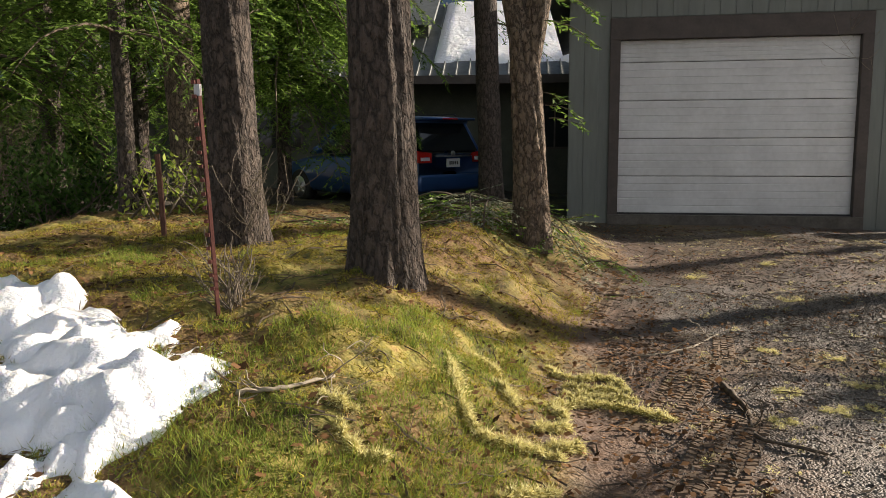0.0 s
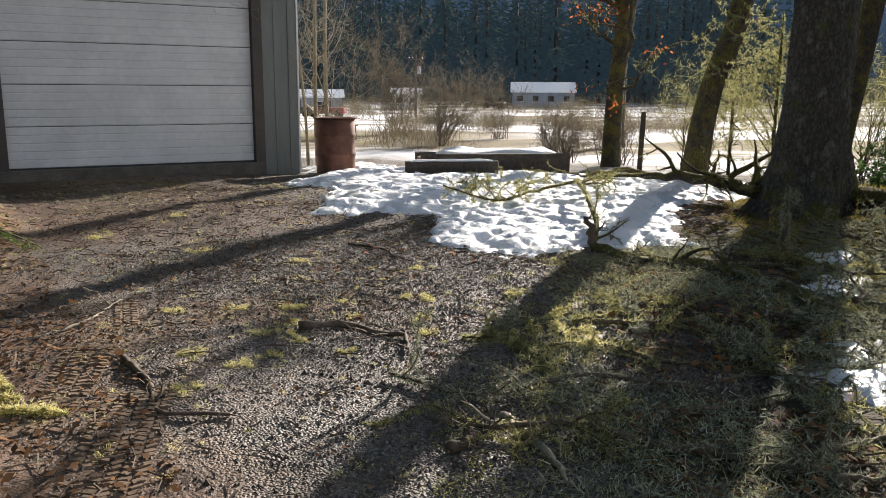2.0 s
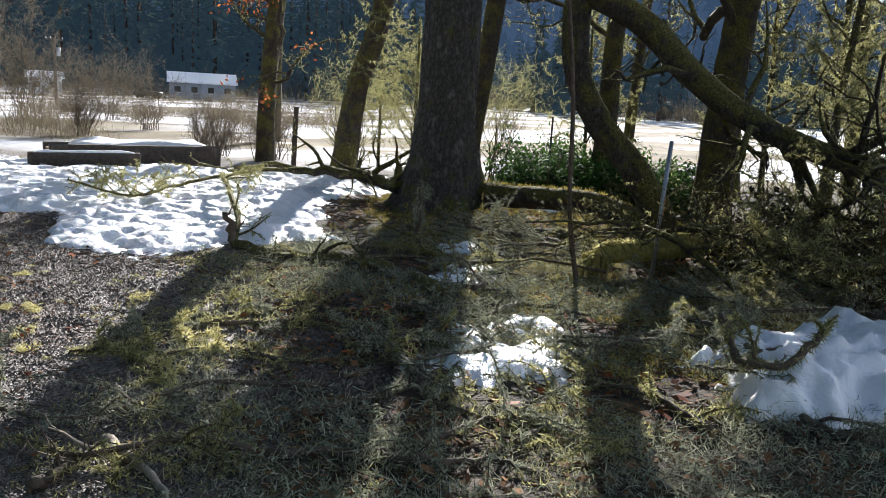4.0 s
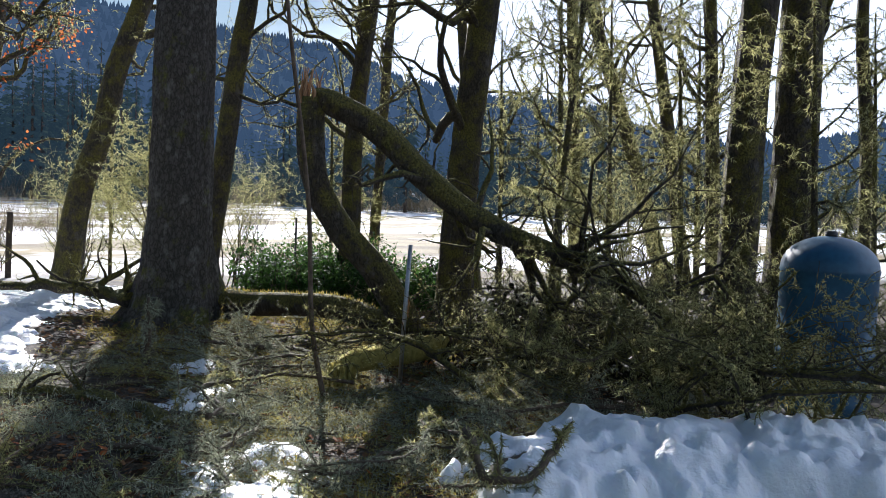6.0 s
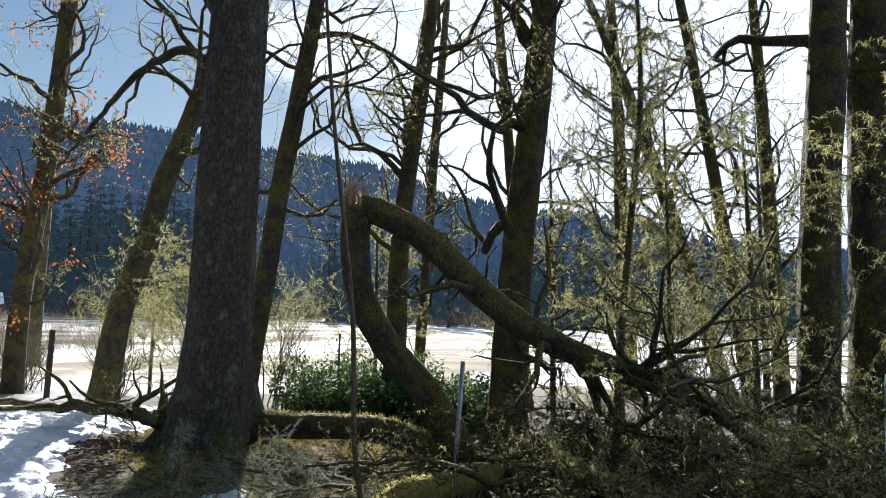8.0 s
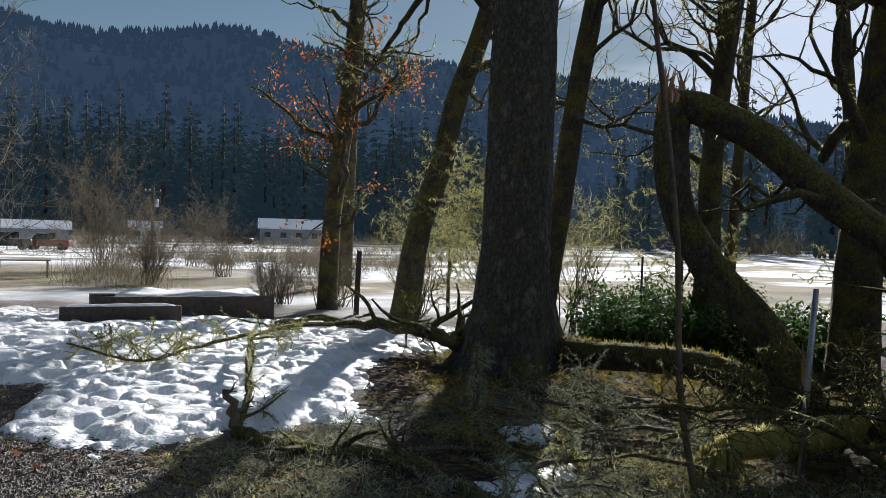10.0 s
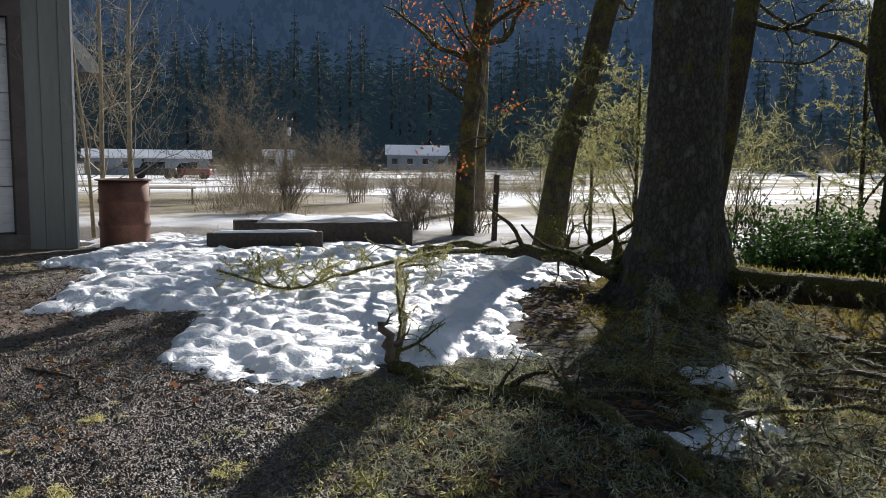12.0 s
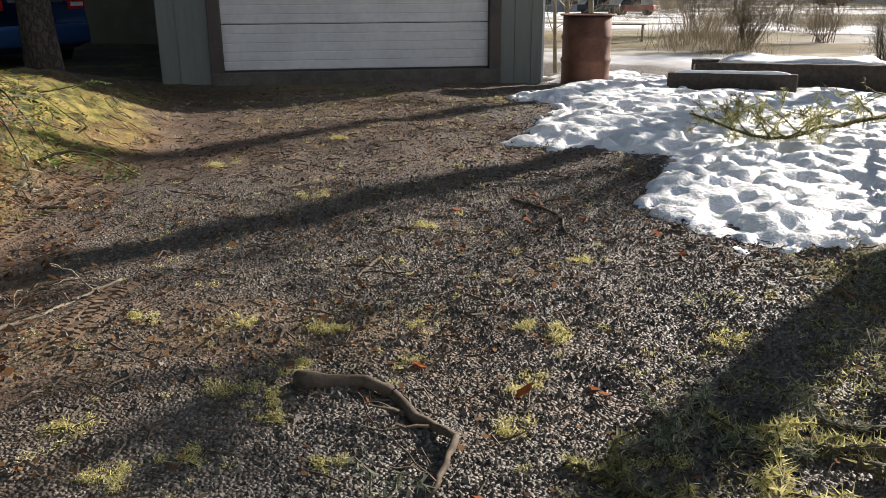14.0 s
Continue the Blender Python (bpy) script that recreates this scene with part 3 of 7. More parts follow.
snow_patch("snow_heap_tank", "heaped cleared snow with clods and twigs", [(4.15, 1.3), (3.95, 1.05), (4.2, 0.72), (4.5, 0.5), (5.0, -0.6), (6.0, -1.5), (6.5, -1.2), (6.2, -0.35), (5.9, 0.4), (5.4, 1.0), (4.9, 1.3)], 0.085, 0.025, 0.06, 15, 0.16, 0.10)
snow_patch("snow_patch_litter", "small melting snow patch on leaf litter", [(3.75, 2.4), (3.6, 1.95), (3.95, 1.8), (4.3, 2.0), (4.9, 2.4), (4.5, 2.5)], 0.05, 0.03, 0.03, 23, 0.15)
snow_patch("snow_patch_litter", "small melting snow patch on leaf litter", [(4.9, 3.6), (4.95, 3.1), (5.3, 2.95), (5.7, 3.1), (5.6, 3.35), (5.2, 3.4)], 0.05, 0.03, 0.03, 29, 0.15)
snow_patch("snow_patch_litter", "small melting snow patch on leaf litter", [(5.7, 3.75), (5.75, 3.4), (6.15, 3.35), (6.2, 3.7)], 0.07, 0.03, 0.03, 37, 0.12)
snow_patch("snow_patch_root", "snow lying behind the big tree's root", [(8.6, 4.9), (8.6, 4.3), (9.3, 4.0), (9.9, 4.3), (9.6, 4.9)], 0.06, 0.03, 0.05, 41, 0.2)
snow_patch("snow_patch_road", "snow beside the road", [(-7.5, 9.5), (-5.2, 8.5), (-4.4, 6.2), (-5.5, 5.5), (-8.5, 6.5)], 0.2, 0.08, 0.1, 47, 0.3, 0.12)


# ---- hills and woods ----
RIDGE = [(-60, 4.5), (-30, 5.5), (-12, 5.6), (-9, 5.2), (-4, 4.6), (2, 5.1), (4.4, 6.0), (8.4, 7.0), (13, 7.5), (19.5, 8.4), (25, 10.1), (36, 11.2), (41, 11.4), (46, 11.7), (49, 12.0), (52, 12.7), (57, 12.5), (62, 12.0), (72, 12.6), (85, 12.0), (100, 10.0), (130, 7.0), (160, 5.0)]
RAZ, REL = np.array([r[0] for r in RIDGE], float), np.array([r[1] for r in RIDGE], float)


def ridge_top(az, dist):
    return np.tan(np.radians(np.interp(az, RAZ, REL) - 0.75 + (fbm(az * 0.35, az * 0 + 2, 5, 3) - 0.5) * 0.4)) * dist


HILL_NEAR, HILL_FAR = 340.0, 2500.0


def hill_height(az, dist):
    t = smooth((dist - HILL_NEAR) / (HILL_FAR - HILL_NEAR))
    fold = (fbm(az * 0.22, dist * 0.003, 60, 4) - 0.5) * 130 * t * (1 - t) * 4
    return -3.0 + (ridge_top(az, HILL_FAR) + 3.0) * t ** 1.25 + fold


def build_hill():
    az, ds = np.linspace(-60, 160, 300), np.linspace(HILL_NEAR, HILL_FAR, 40)
    A, D = np.meshgrid(az, ds)
    Z = hill_height(A, D)
    A2, D2 = np.append(A, A[-1:], 0), np.append(D, D[-1:] + 500, 0)
    Z2 = np.append(Z, Z[-1:] * 0.4, 0)
    P = np.stack([D2 * np.cos(np.radians(A2)), D2 * np.sin(np.radians(A2)), Z2], -1).reshape(-1, 3)
    idx = np.arange(A2.size).reshape(A2.shape)
    q = np.stack([idx[:-1, :-1], idx[1:, :-1], idx[1:, 1:], idx[:-1, 1:]], -1).reshape(-1, 4)
    g = Geo()
    g.add(P, q.tolist())
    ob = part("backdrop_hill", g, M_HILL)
    return tagged(ob, "long dark hill covered with conifer forest", "hill", kind="structure")


build_hill()


def wood_on_hill():
    """Tens of hundreds of pointed crowns, one sheet of far forest."""
    rng = np.random.default_rng(4)
    g = Geo()
    n = 12000
    az, u = rng.uniform(-40, 110, n), rng.random(n)
    dist = HILL_NEAR + (HILL_FAR - HILL_NEAR) * u ** 0.85
    x, y, z = dist * np.cos(np.radians(az)), dist * np.sin(np.radians(az)), hill_height(az, dist)
    h, r = rng.uniform(12, 26, n), rng.uniform(5.0, 9.0, n)
    for tier in range(2):
        ang = rng.uniform(0, 6.3, n)
        b, t = z + h * (0.08 + 0.36 * tier), z + h * (0.68 + 0.34 * tier)
        rr = r * (1 - 0.4 * tier)
        vs = [np.stack([x + rng.normal(size=n) * 0.3, y, t], -1)]
        for k in range(6):
            w = rr * rng.uniform(0.65, 1.25, n)
            vs.append(np.stack([x + np.cos(ang + k * 1.047) * w, y + np.sin(ang + k * 1.047) * w, b + rng.uniform(-2, 2, n)], -1))
        V = np.stack(vs, 1).reshape(-1, 3)
        base = np.arange(n)[:, None] * 7
        F = np.concatenate([base + np.array([[0, 1 + k, 1 + (k + 1) % 6]]) for k in range(6)], 0)
        g.add(V, F.tolist())
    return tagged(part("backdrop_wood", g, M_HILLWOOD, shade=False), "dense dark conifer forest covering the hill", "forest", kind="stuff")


wood_on_hill()


def conifer(rng, tall, reach, layers, sprays, label, material=None, bare=0.1):
    """A fir: tapered trunk and drooping tiers of ragged sprays."""
    t = thing("conifer_tree", label, "tree", group="far firs")
    g = Geo()
    lean = rng.normal(size=2) * tall * 0.008
    g.tube([(0, 0, -0.3), (lean[0] * 0.5, lean[1] * 0.5, tall * 0.5), (lean[0], lean[1], tall)], [tall * 0.014, tall * 0.009, 0.03], 6)
    part("trunk", g, M_FIR, t)
    c = Geo()
    for i in range(layers):
        u = bare + (1 - bare) * (i + rng.random() * 0.6) / layers
        z, w = tall * u, reach * (1 - u) ** 0.8 * rng.uniform(0.7, 1.15) + reach * 0.05
        n = sprays
        ang = rng.uniform(0, 6.283, n)
        way = np.stack([np.cos(ang), np.sin(ang), rng.uniform(-0.55, -0.1, n)], -1)
        way /= np.linalg.norm(way, axis=1)[:, None]
        L = w * rng.uniform(0.6, 1.15, n)
        base = np.stack([np.full(n, lean[0] * u), np.full(n, lean[1] * u), z + rng.uniform(-0.2, 0.2, n) * tall / layers], -1)
        side = np.stack([-np.sin(ang), np.cos(ang), np.zeros(n)], -1)
        c.blades(base, way, side, L, L * rng.uniform(0.35, 0.6, n))
        c.blades(base + way * L[:, None] * 0.35, way + np.array([0, 0, -0.35]), side, L * 0.55, L * 0.35)
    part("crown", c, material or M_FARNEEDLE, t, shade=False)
    return t


def far_firs():
    rng = np.random.default_rng(11)
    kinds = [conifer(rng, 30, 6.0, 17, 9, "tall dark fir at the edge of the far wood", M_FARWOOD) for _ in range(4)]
    spots = []
    for i in range(280):
        az = rng.uniform(35, 84) if i % 4 else rng.uniform(-8, 40)
        d = rng.uniform(205, 310)
        k = kinds[rng.integers(4)]
        spots.append((k, pose(d * math.cos(radians(az)), d * math.sin(radians(az)), hz(d * math.cos(radians(az)), d * math.sin(radians(az))) - 0.2, 0, 0, rng.uniform(0, 360)), rng.uniform(0.75, 1.35)))
    for i, (k, m, s) in enumerate(spots):
        if i < 4:
            o = kinds[i]
            o.matrix_basis = spots[i][1]
        else:
            o = copy_thing(k, m)
        o.scale = (s, s, s)


far_firs()


def wood_edge():
    """The dense fir wood below the hill: many ragged crowns, joined."""
    rng = np.random.default_rng(19)
    g = Geo()
    for i in range(1500):
        az = rng.uniform(30, 88) if i % 3 else rng.uniform(-16, 32)
        d = rng.uniform(225, 430)
        tall = d * math.tan(radians(rng.uniform(5.0, 7.9) if az > 34 else rng.uniform(2.4, 4.4)))
        tall = tall * (0.82 + 0.36 * float(vnoise(az * 0.5, d * 0.02, 8))) + 2.0
        x, y = d * math.cos(radians(az)), d * math.sin(radians(az))
        reach = tall * rng.uniform(0.13, 0.2)
        layers, n = 15, 6
        u = np.repeat((np.arange(layers) + rng.random(layers) * 0.6) / layers, n)
        k = len(u)
        ang = rng.uniform(0, 6.283, k)
        L = (reach * (1 - u) ** 0.85 + reach * 0.05) * rng.uniform(0.6, 1.2, k)
        way = np.stack([np.cos(ang), np.sin(ang), rng.uniform(-0.7, -0.15, k)], -1)
        way /= np.linalg.norm(way, axis=1)[:, None]
        base = np.stack([np.full(k, x), np.full(k, y), hz(x, y) + tall * (0.04 + 0.96 * u)], -1)
        g.blades(base, way, np.stack([-np.sin(ang), np.cos(ang), np.zeros(k)], -1), L, L * rng.uniform(0.5, 0.9, k))
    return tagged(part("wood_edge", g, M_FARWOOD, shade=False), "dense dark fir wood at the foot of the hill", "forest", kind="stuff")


wood_edge()


# ---- garage ----
def garage():
    at, turn = (1.765, 11.83, 0.0), -4.4
    t = thing("garage", "grey-green board garage with a white roll-up door", "garage", at, turn)
    L, R, D, EAVE, RIDGEZ = -0.70, 3.75, 7.0, 3.20, 3.86
    W, DZ0, DZ1 = 3.10, 0.14, 2.53
    mid = (L + R) / 2
    # each wall is its own panel with thickness
    for x0, x1, z0 in ((L, -0.02, -0.1), (W + 0.02, R, -0.1), (-0.02, W + 0.02, DZ1 + 0.02)):
        g = Geo()
        g.box((x0, 0, z0), (x1, 0.14, 3.15))
        part("front_wall", g, M_SIDING, t, shade=False)
    front = Geo()
    front.add([(L, 0, 3.15), (R, 0, 3.15), (mid, 0, RIDGEZ - 0.05), (L, 0.14, 3.15), (R, 0.14, 3.15), (mid, 0.14, RIDGEZ - 0.05)], [[0, 1, 2], [5, 4, 3], [1, 4, 5, 2], [0, 2, 5, 3]])
    part("gable", front, M_SIDING, t, shade=False)
    for nm, x0, x1, y0, y1 in (("side_wall", R - 0.14, R, 0.14, D), ("side_wall", L, L + 0.14, 0.14, D), ("back_wall", L, R, D, D + 0.14)):
        g = Geo()
        g.box((x0, y0, -0.1), (x1, y1, 3.15))
        part(nm, g, M_SIDING, t, shade=False)
    # battens between the grooves of the siding
    xs = [x for x in np.arange(L + 0.01, R - 0.05, 0.205) if x + 0.19 < -0.14 or x > W + 0.14]
    for x in xs:
        g = Geo()
        g.box((x, -0.012, -0.08), (min(x + 0.19, R - 0.005), 0.001, 3.14))
        part("board", g, M_SIDING, t, bevel=0.004, shade=False)
    for x in np.arange(-0.135, W + 0.1, 0.205):
        g = Geo()
        g.box((x, -0.012, 2.83), (x + 0.19, 0.001, 3.14))
        part("board", g, M_SIDING, t, bevel=0.004, shade=False)
    for x0, x1, z0, z1 in ((-0.14, 0.0, 0.05, 2.53), (W, W + 0.14, 0.05, 2.53), (-0.14, W + 0.14, 2.53, 2.82)):
        g = Geo()
        g.box((x0, -0.045, z0), (x1, 0.12, z1))
        part("door_trim", g, M_TRIM, t, "dark brown painted door surround", shade=False, bevel=0.006)
    # roll-up door in four ribbed sections
    door = new("garage_door")
    door.parent = t
    door["label"] = "white ribbed steel roll-up door, closed"
    for i in range(5):
        g = Geo()
        z = DZ0 + i * 0.522
        hh = min(0.522, DZ1 - z)
        prof = []
        for k in range(5):
            za = z + 0.006 + k * (hh - 0.012) / 5
            zb = za + (hh - 0.012) / 5
            prof += [(za, 0.0), (za + 0.01, -0.005), (zb - 0.01, -0.005), (zb, 0.0)]
        V = [(x, 0.075 + d, zz) for zz, d in prof for x in (0.0, W)]
        F = [[2 * k, 2 * k + 1, 2 * k + 3, 2 * k + 2] for k in range(len(prof) - 1)]
        g.add(V, F)
        g.box((0, 0.078, z + 0.004), (W, 0.11, z + hh - 0.004))
        part("door_section", g, M_DOOR, door, shade=False)
    sill = Geo()
    sill.box((-0.14, -0.06, -0.12), (W + 0.14, 0.3, DZ0 - 0.015))
    part("sill", sill, M_CONCRETE, t, "worn concrete door sill", shade=False, bevel=0.01)
    seal = Geo()
    seal.box((0.0, 0.062, DZ0 - 0.016), (W, 0.1, DZ0 + 0.008))
    part("door_seal", seal, M_BLACK, t, shade=False)
    for s in (-1, 1):
        g = Geo()
        xe, over = (R, 0.30) if s > 0 else (L, -0.30)
        z_e = EAVE - 0.02
        dx = (xe + over) - mid
        g.add([(mid, -0.35, RIDGEZ + 0.07), (mid + dx, -0.35, z_e), (mid + dx, D + 0.4, z_e), (mid, D + 0.4, RIDGEZ + 0.07),
               (mid, -0.35, RIDGEZ - 0.05), (mid + dx, -0.35, z_e - 0.12), (mid + dx, D + 0.4, z_e - 0.12), (mid, D + 0.4, RIDGEZ - 0.05)],
              [[0, 1, 2, 3], [7, 6, 5, 4], [0, 4, 5, 1], [1, 5, 6, 2], [2, 6, 7, 3]])
        part("roof_slope", g, M_ROOF, t, shade=False)
    g = Geo()
    g.box((R + 0.29, -0.3, EAVE - 0.16), (R + 0.39, D, EAVE - 0.06))
    part("gutter", g, M_WHITE, t, "white painted eaves gutter", shade=False, bevel=0.02)
    g = Geo()
    g.tube([(R + 0.33, 2.4, EAVE - 0.12), (R + 0.1, 2.4, EAVE - 0.42), (R + 0.05, 2.4, EAVE - 0.55), (R + 0.05, 2.4, 0.1)], [0.035] * 4, 8)
    part("downpipe", g, M_WHITE, t, "white downpipe")
    # white strip puts the sunlit edge of the side wall into the colour
    g = Geo()
    g.box((R - 0.004, -0.02, -0.05), (R + 0.02, 0.10, 3.1))
    part("lit_corner_strip", g, M_WHITE, t, "corner strip painted white for the sunlit side-wall edge", shade=False)
    return t


garage()


# ---- trees ----
def trunk_geo(rng, line, radii, sides=32, rings=70, ridge=0.10, flare=0.0, freq=11):
    """A trunk along a line, with bark ridges as real relief and a flared foot."""
    pts = bend(line, rings)
    kn = np.linalg.norm(np.diff(np.asarray(line, float), axis=0), axis=1)
    kn = np.concatenate([[0], np.cumsum(kn)]) / kn.sum()
    rad = np.interp(np.linspace(0, 1, rings), kn if len(radii) == len(kn) else np.linspace(0, 1, len(radii)), radii)
    ang = np.arange(sides) * 2 * math.pi / sides
    s = np.concatenate([[0], np.cumsum(np.linalg.norm(np.diff(pts, axis=0), axis=1))])
    seed = int(rng.integers(1000))
    A, S = np.meshgrid(ang, s)
    w = fbm(np.cos(A) * freq / 3 + S * 0.6, np.sin(A) * freq / 3 + S * 1.7, seed, 3)
    ridges = 1 - np.abs(2 * w - 1) * 2.2
    lobes = 1 + flare * np.exp(-S / (0.22 + 0.3 * rad[0])) * (0.9 + 0.55 * np.cos(A * 5 + seed) + 0.3 * np.cos(A * 3 - seed))
    R = rad[:, None] * lobes * (1 + ridge * (ridges - 0.5)) * (1 + 0.08 * (fbm(np.cos(A) + S * 0.8, np.sin(A) + S * 0.9, seed + 9, 2) - 0.5))
    g = Geo()
    V = []
    tang = np.gradient(pts, axis=0)
    for i in range(rings):
        t = unit(tang[i])
        u = unit(np.cross(np.array([0.0, 1.0, 0.0]), t))
        v = np.cross(t, u)
        V.append(pts[i] + (np.cos(ang) * R[i])[:, None] * u + (np.sin(ang) * R[i])[:, None] * v)
    F = [[i * sides + j, i * sides + (j + 1) % sides, (i + 1) * sides + (j + 1) % sides, (i + 1) * sides + j] for i in range(rings - 1) for j in range(sides)]
    F.append([(rings - 1) * sides + j for j in range(sides)])
    g.add(np.concatenate(V), F)
    return g, pts, rad


TIPS = {}


def bare_tree(name, label, line, radii, material, seed, limbs=8, reach=2.0, low=0.35, lichen=0.0, flare=0.3, sides=20, rings=50, depth=2, kids=3, ridge=0.10, limb_r=0.35, lift=0.12, lichen_mat=None, category="tree", crook=0.33):
    rng = np.random.default_rng(seed)
    t = thing(name, label, category)
    g, pts, rad = trunk_geo(rng, line, radii, sides, rings, ridge, flare)
    part("trunk", g, material, t)
    fuzz, fine = Geo(), Geo()
    tips = TIPS.setdefault(label, [])
    for k in range(limbs):
        u = low + (0.97 - low) * (k + rng.random()) / limbs
        i = min(int(u * (rings - 1)), rings - 2)
        a = rng.uniform(0, 6.283)
        way = np.array([math.cos(a), math.sin(a), rng.uniform(0.1, 0.9)])
        lines = grow(rng, pts[i], way, reach * rng.uniform(0.6, 1.2) * (1.15 - 0.5 * u), rad[i] * limb_r * rng.uniform(0.7, 1.3), depth, crook, lift, kids)
        part("limb", lines_geo(lines[:1]), material if depth > 1 else M_TWIG, t)
        for p, r, d in lines[1:]:
            fine.tube(p, r, 6 if r[0] > 0.03 else (5 if r[0] > 0.015 else 3), cap=False)
            tips.append(p[-1])
        if lichen:
            for p, r, d in lines:
                hair(fuzz, rng, p, r, lichen * (2.6 if d else 2.0), 0.045, 0.007, 0.7)
    if limbs:
        part("twig_spray", fine, material if depth > 1 else M_TWIG, t)
    if lichen:
        hair(fuzz, rng, pts[rings // 8:], rad[rings // 8:], lichen * 3.0, 0.045, 0.009, 0.8)
        part("lichen", fuzz, lichen_mat or M_LICHEN, t, "hanging yellow-green lichen", shade=False)
    return t, pts, rad


def bough(wood, needles, rng, start, way, length, droop=0.35, leaf=0.055, step=0.055):
    """One fir bough: a drooping stem, flat side twigs, and needles on both."""
    n = 8
    p, d = np.array(start, float), unit(np.array(way, float))
    pts = [p.copy()]
    for i in range(n):
        d = unit(d + np.array([0, 0, -droop / n * 1.6]) + rng.normal(size=3) * 0.06)
        p = p + d * length / n
        pts.append(p.copy())
    pts = np.array(pts)
    wood.tube(pts, np.linspace(0.012 * length, 0.002, n + 1), 4, cap=False)
    m = max(4, int(length / step))
    for k in range(m):
        u = (k + 0.6) / m
        i = min(int(u * n), n - 1)
        q = pts[i] + (pts[i + 1] - pts[i]) * (u * n - i)
        d = unit(pts[i + 1] - pts[i])
        side = unit(np.cross(d, [0, 0, 1.0])) * (1 if k % 2 else -1)
        sd = unit(d * 0.75 + side + rng.normal(size=3) * 0.15 + np.array([0, 0, -0.3 * rng.random()]))
        L = length * 0.42 * (1 - 0.75 * u) * rng.uniform(0.6, 1.2) + 0.04
        c = max(5, int(L / 0.022))
        s = np.linspace(0.05, 1, c)[:, None]
        base = q + sd * L * s + np.array([0, 0, -0.12 * L]) * s ** 2
        w = sd + np.cross(sd, [0, 0, 1.0]) * np.where(np.arange(c) % 2, 0.9, -0.9)[:, None] + rng.normal(size=(c, 3)) * 0.3
        w /= np.linalg.norm(w, axis=1)[:, None]
        sv = np.cross(w, rng.normal(size=(c, 3)) * 0.5 + np.array([0, 0, 1.0]))
        sv /= np.linalg.norm(sv, axis=1)[:, None] + 1e-9
        needles.spikes(base, w, sv, leaf * rng.uniform(0.7, 1.3, c), 0.3 * leaf * rng.uniform(0.8, 1.5, c))


def fir(label, line, radii, seed, boughs, zlo, zhi, reach, arc=(0, 360), material=M_FIR, sides=24, rings=60, flare=0.35, ridge=0.12, leaf=0.06, step=0.055, freq=11):
    rng = np.random.default_rng(seed)
    t = thing("fir_tree", label, "tree")
    g, pts, rad = trunk_geo(rng, line, radii, sides, rings, ridge, flare, freq)
    part("trunk", g, material, t)
    if boughs:
        wood, need = Geo(), Geo()
        for k in range(boughs):
            z = rng.uniform(zlo, zhi)
            i = min(int(np.searchsorted(pts[:, 2], z)), rings - 1)
            a = radians(rng.uniform(*arc))
            bough(wood, need, rng, pts[i], (math.cos(a), math.sin(a), rng.uniform(-0.15, 0.3)), reach * rng.uniform(0.6, 1.15), rng.uniform(0.4, 1.0), leaf, step)
        part("bough_wood", wood, M_TWIG, t)
        part("needles", need, M_NEEDLE, t, "drooping green needle sprays", shade=False)
    return t


def up_line(x, y, top, dx=0.0, dy=0.0):
    z = hz(x, y) - 0.06
    return [(x, y, z), (x + dx * 0.3, y + dy * 0.3, z + top * 0.35), (x + dx * 0.65, y + dy * 0.65, z + top * 0.7), (x + dx, y + dy, z + top)]


fir("thick fir trunk with furrowed grey-brown bark on the bank", up_line(-0.27, 4.3, 9.0, -0.25, 0.0), [0.165, 0.14, 0.125, 0.05], 101, 26, 4.2, 8.5, 2.2, sides=84, rings=170, flare=0.3, ridge=0.11, freq=22, step=0.09, leaf=0.08)
bare_tree("forked_tree", "forked tree with scaly sunlit bark by the drive", up_line(0.52, 6.76, 1.75, -0.1, 0.0), [0.145, 0.13, 0.12, 0.11], M_PINE, 102, 0, flare=0.25, sides=56, rings=80, ridge=0.14)
fork = bpy.data.objects["forked_tree"]
for dx, dy, top in ((-0.3, 0.1, 6.0), (0.28, -0.05, 6.5)):
    fg, fp, fr = trunk_geo(np.random.default_rng(7 + int(dx * 10)), [(0.45, 6.76, 1.8), (0.45 + dx * 0.38, 6.76 + dy * 0.3, 2.35), (0.43 + dx * 1.2, 6.76 + dy, 4.5), (0.43 + dx * 2, 6.76 + dy * 2, top)], [0.105, 0.09, 0.075, 0.04], 36, 50, 0.14)
    part("stem", fg, M_PINE, fork)
fw, fn = Geo(), Geo()
frng = np.random.default_rng(5)
for px, pz, lx in ((0.52, 1.45, 0.35), (0.55, 1.35, 0.3), (0.5, 1.55, 0.25), (0.45, 2.1, 0.5), (0.5, 2.3, 0.5), (0.4, 3.2, 1.2), (0.6, 3.6, 1.2)):
    bough(fw, fn, frng, (px + 0.08, 6.7, pz), (1, -0.4, 0.1), lx, 0.5, 0.06, 0.05)
part("twig", fw, M_TWIG, fork)
part("needles", fn, M_NEEDLE, fork, "small sunlit green sprays", shade=False)
fir("fir trunk with furrowed bark and bare suckers at its foot", up_line(-1.43, 5.34, 10.0, -0.3, 0.0), [0.16, 0.135, 0.12, 0.05], 103, 34, 3.0, 6.0, 1.5, sides=56, rings=110, freq=13)
fir("fir with sunlit bark and low drooping boughs", up_line(-3.05, 8.47, 11.0, -0.55, -0.1), [0.16, 0.14, 0.12, 0.05], 104, 50, 2.9, 5.5, 2.0, arc=(90, 250), material=M_PINE, sides=40, rings=80)
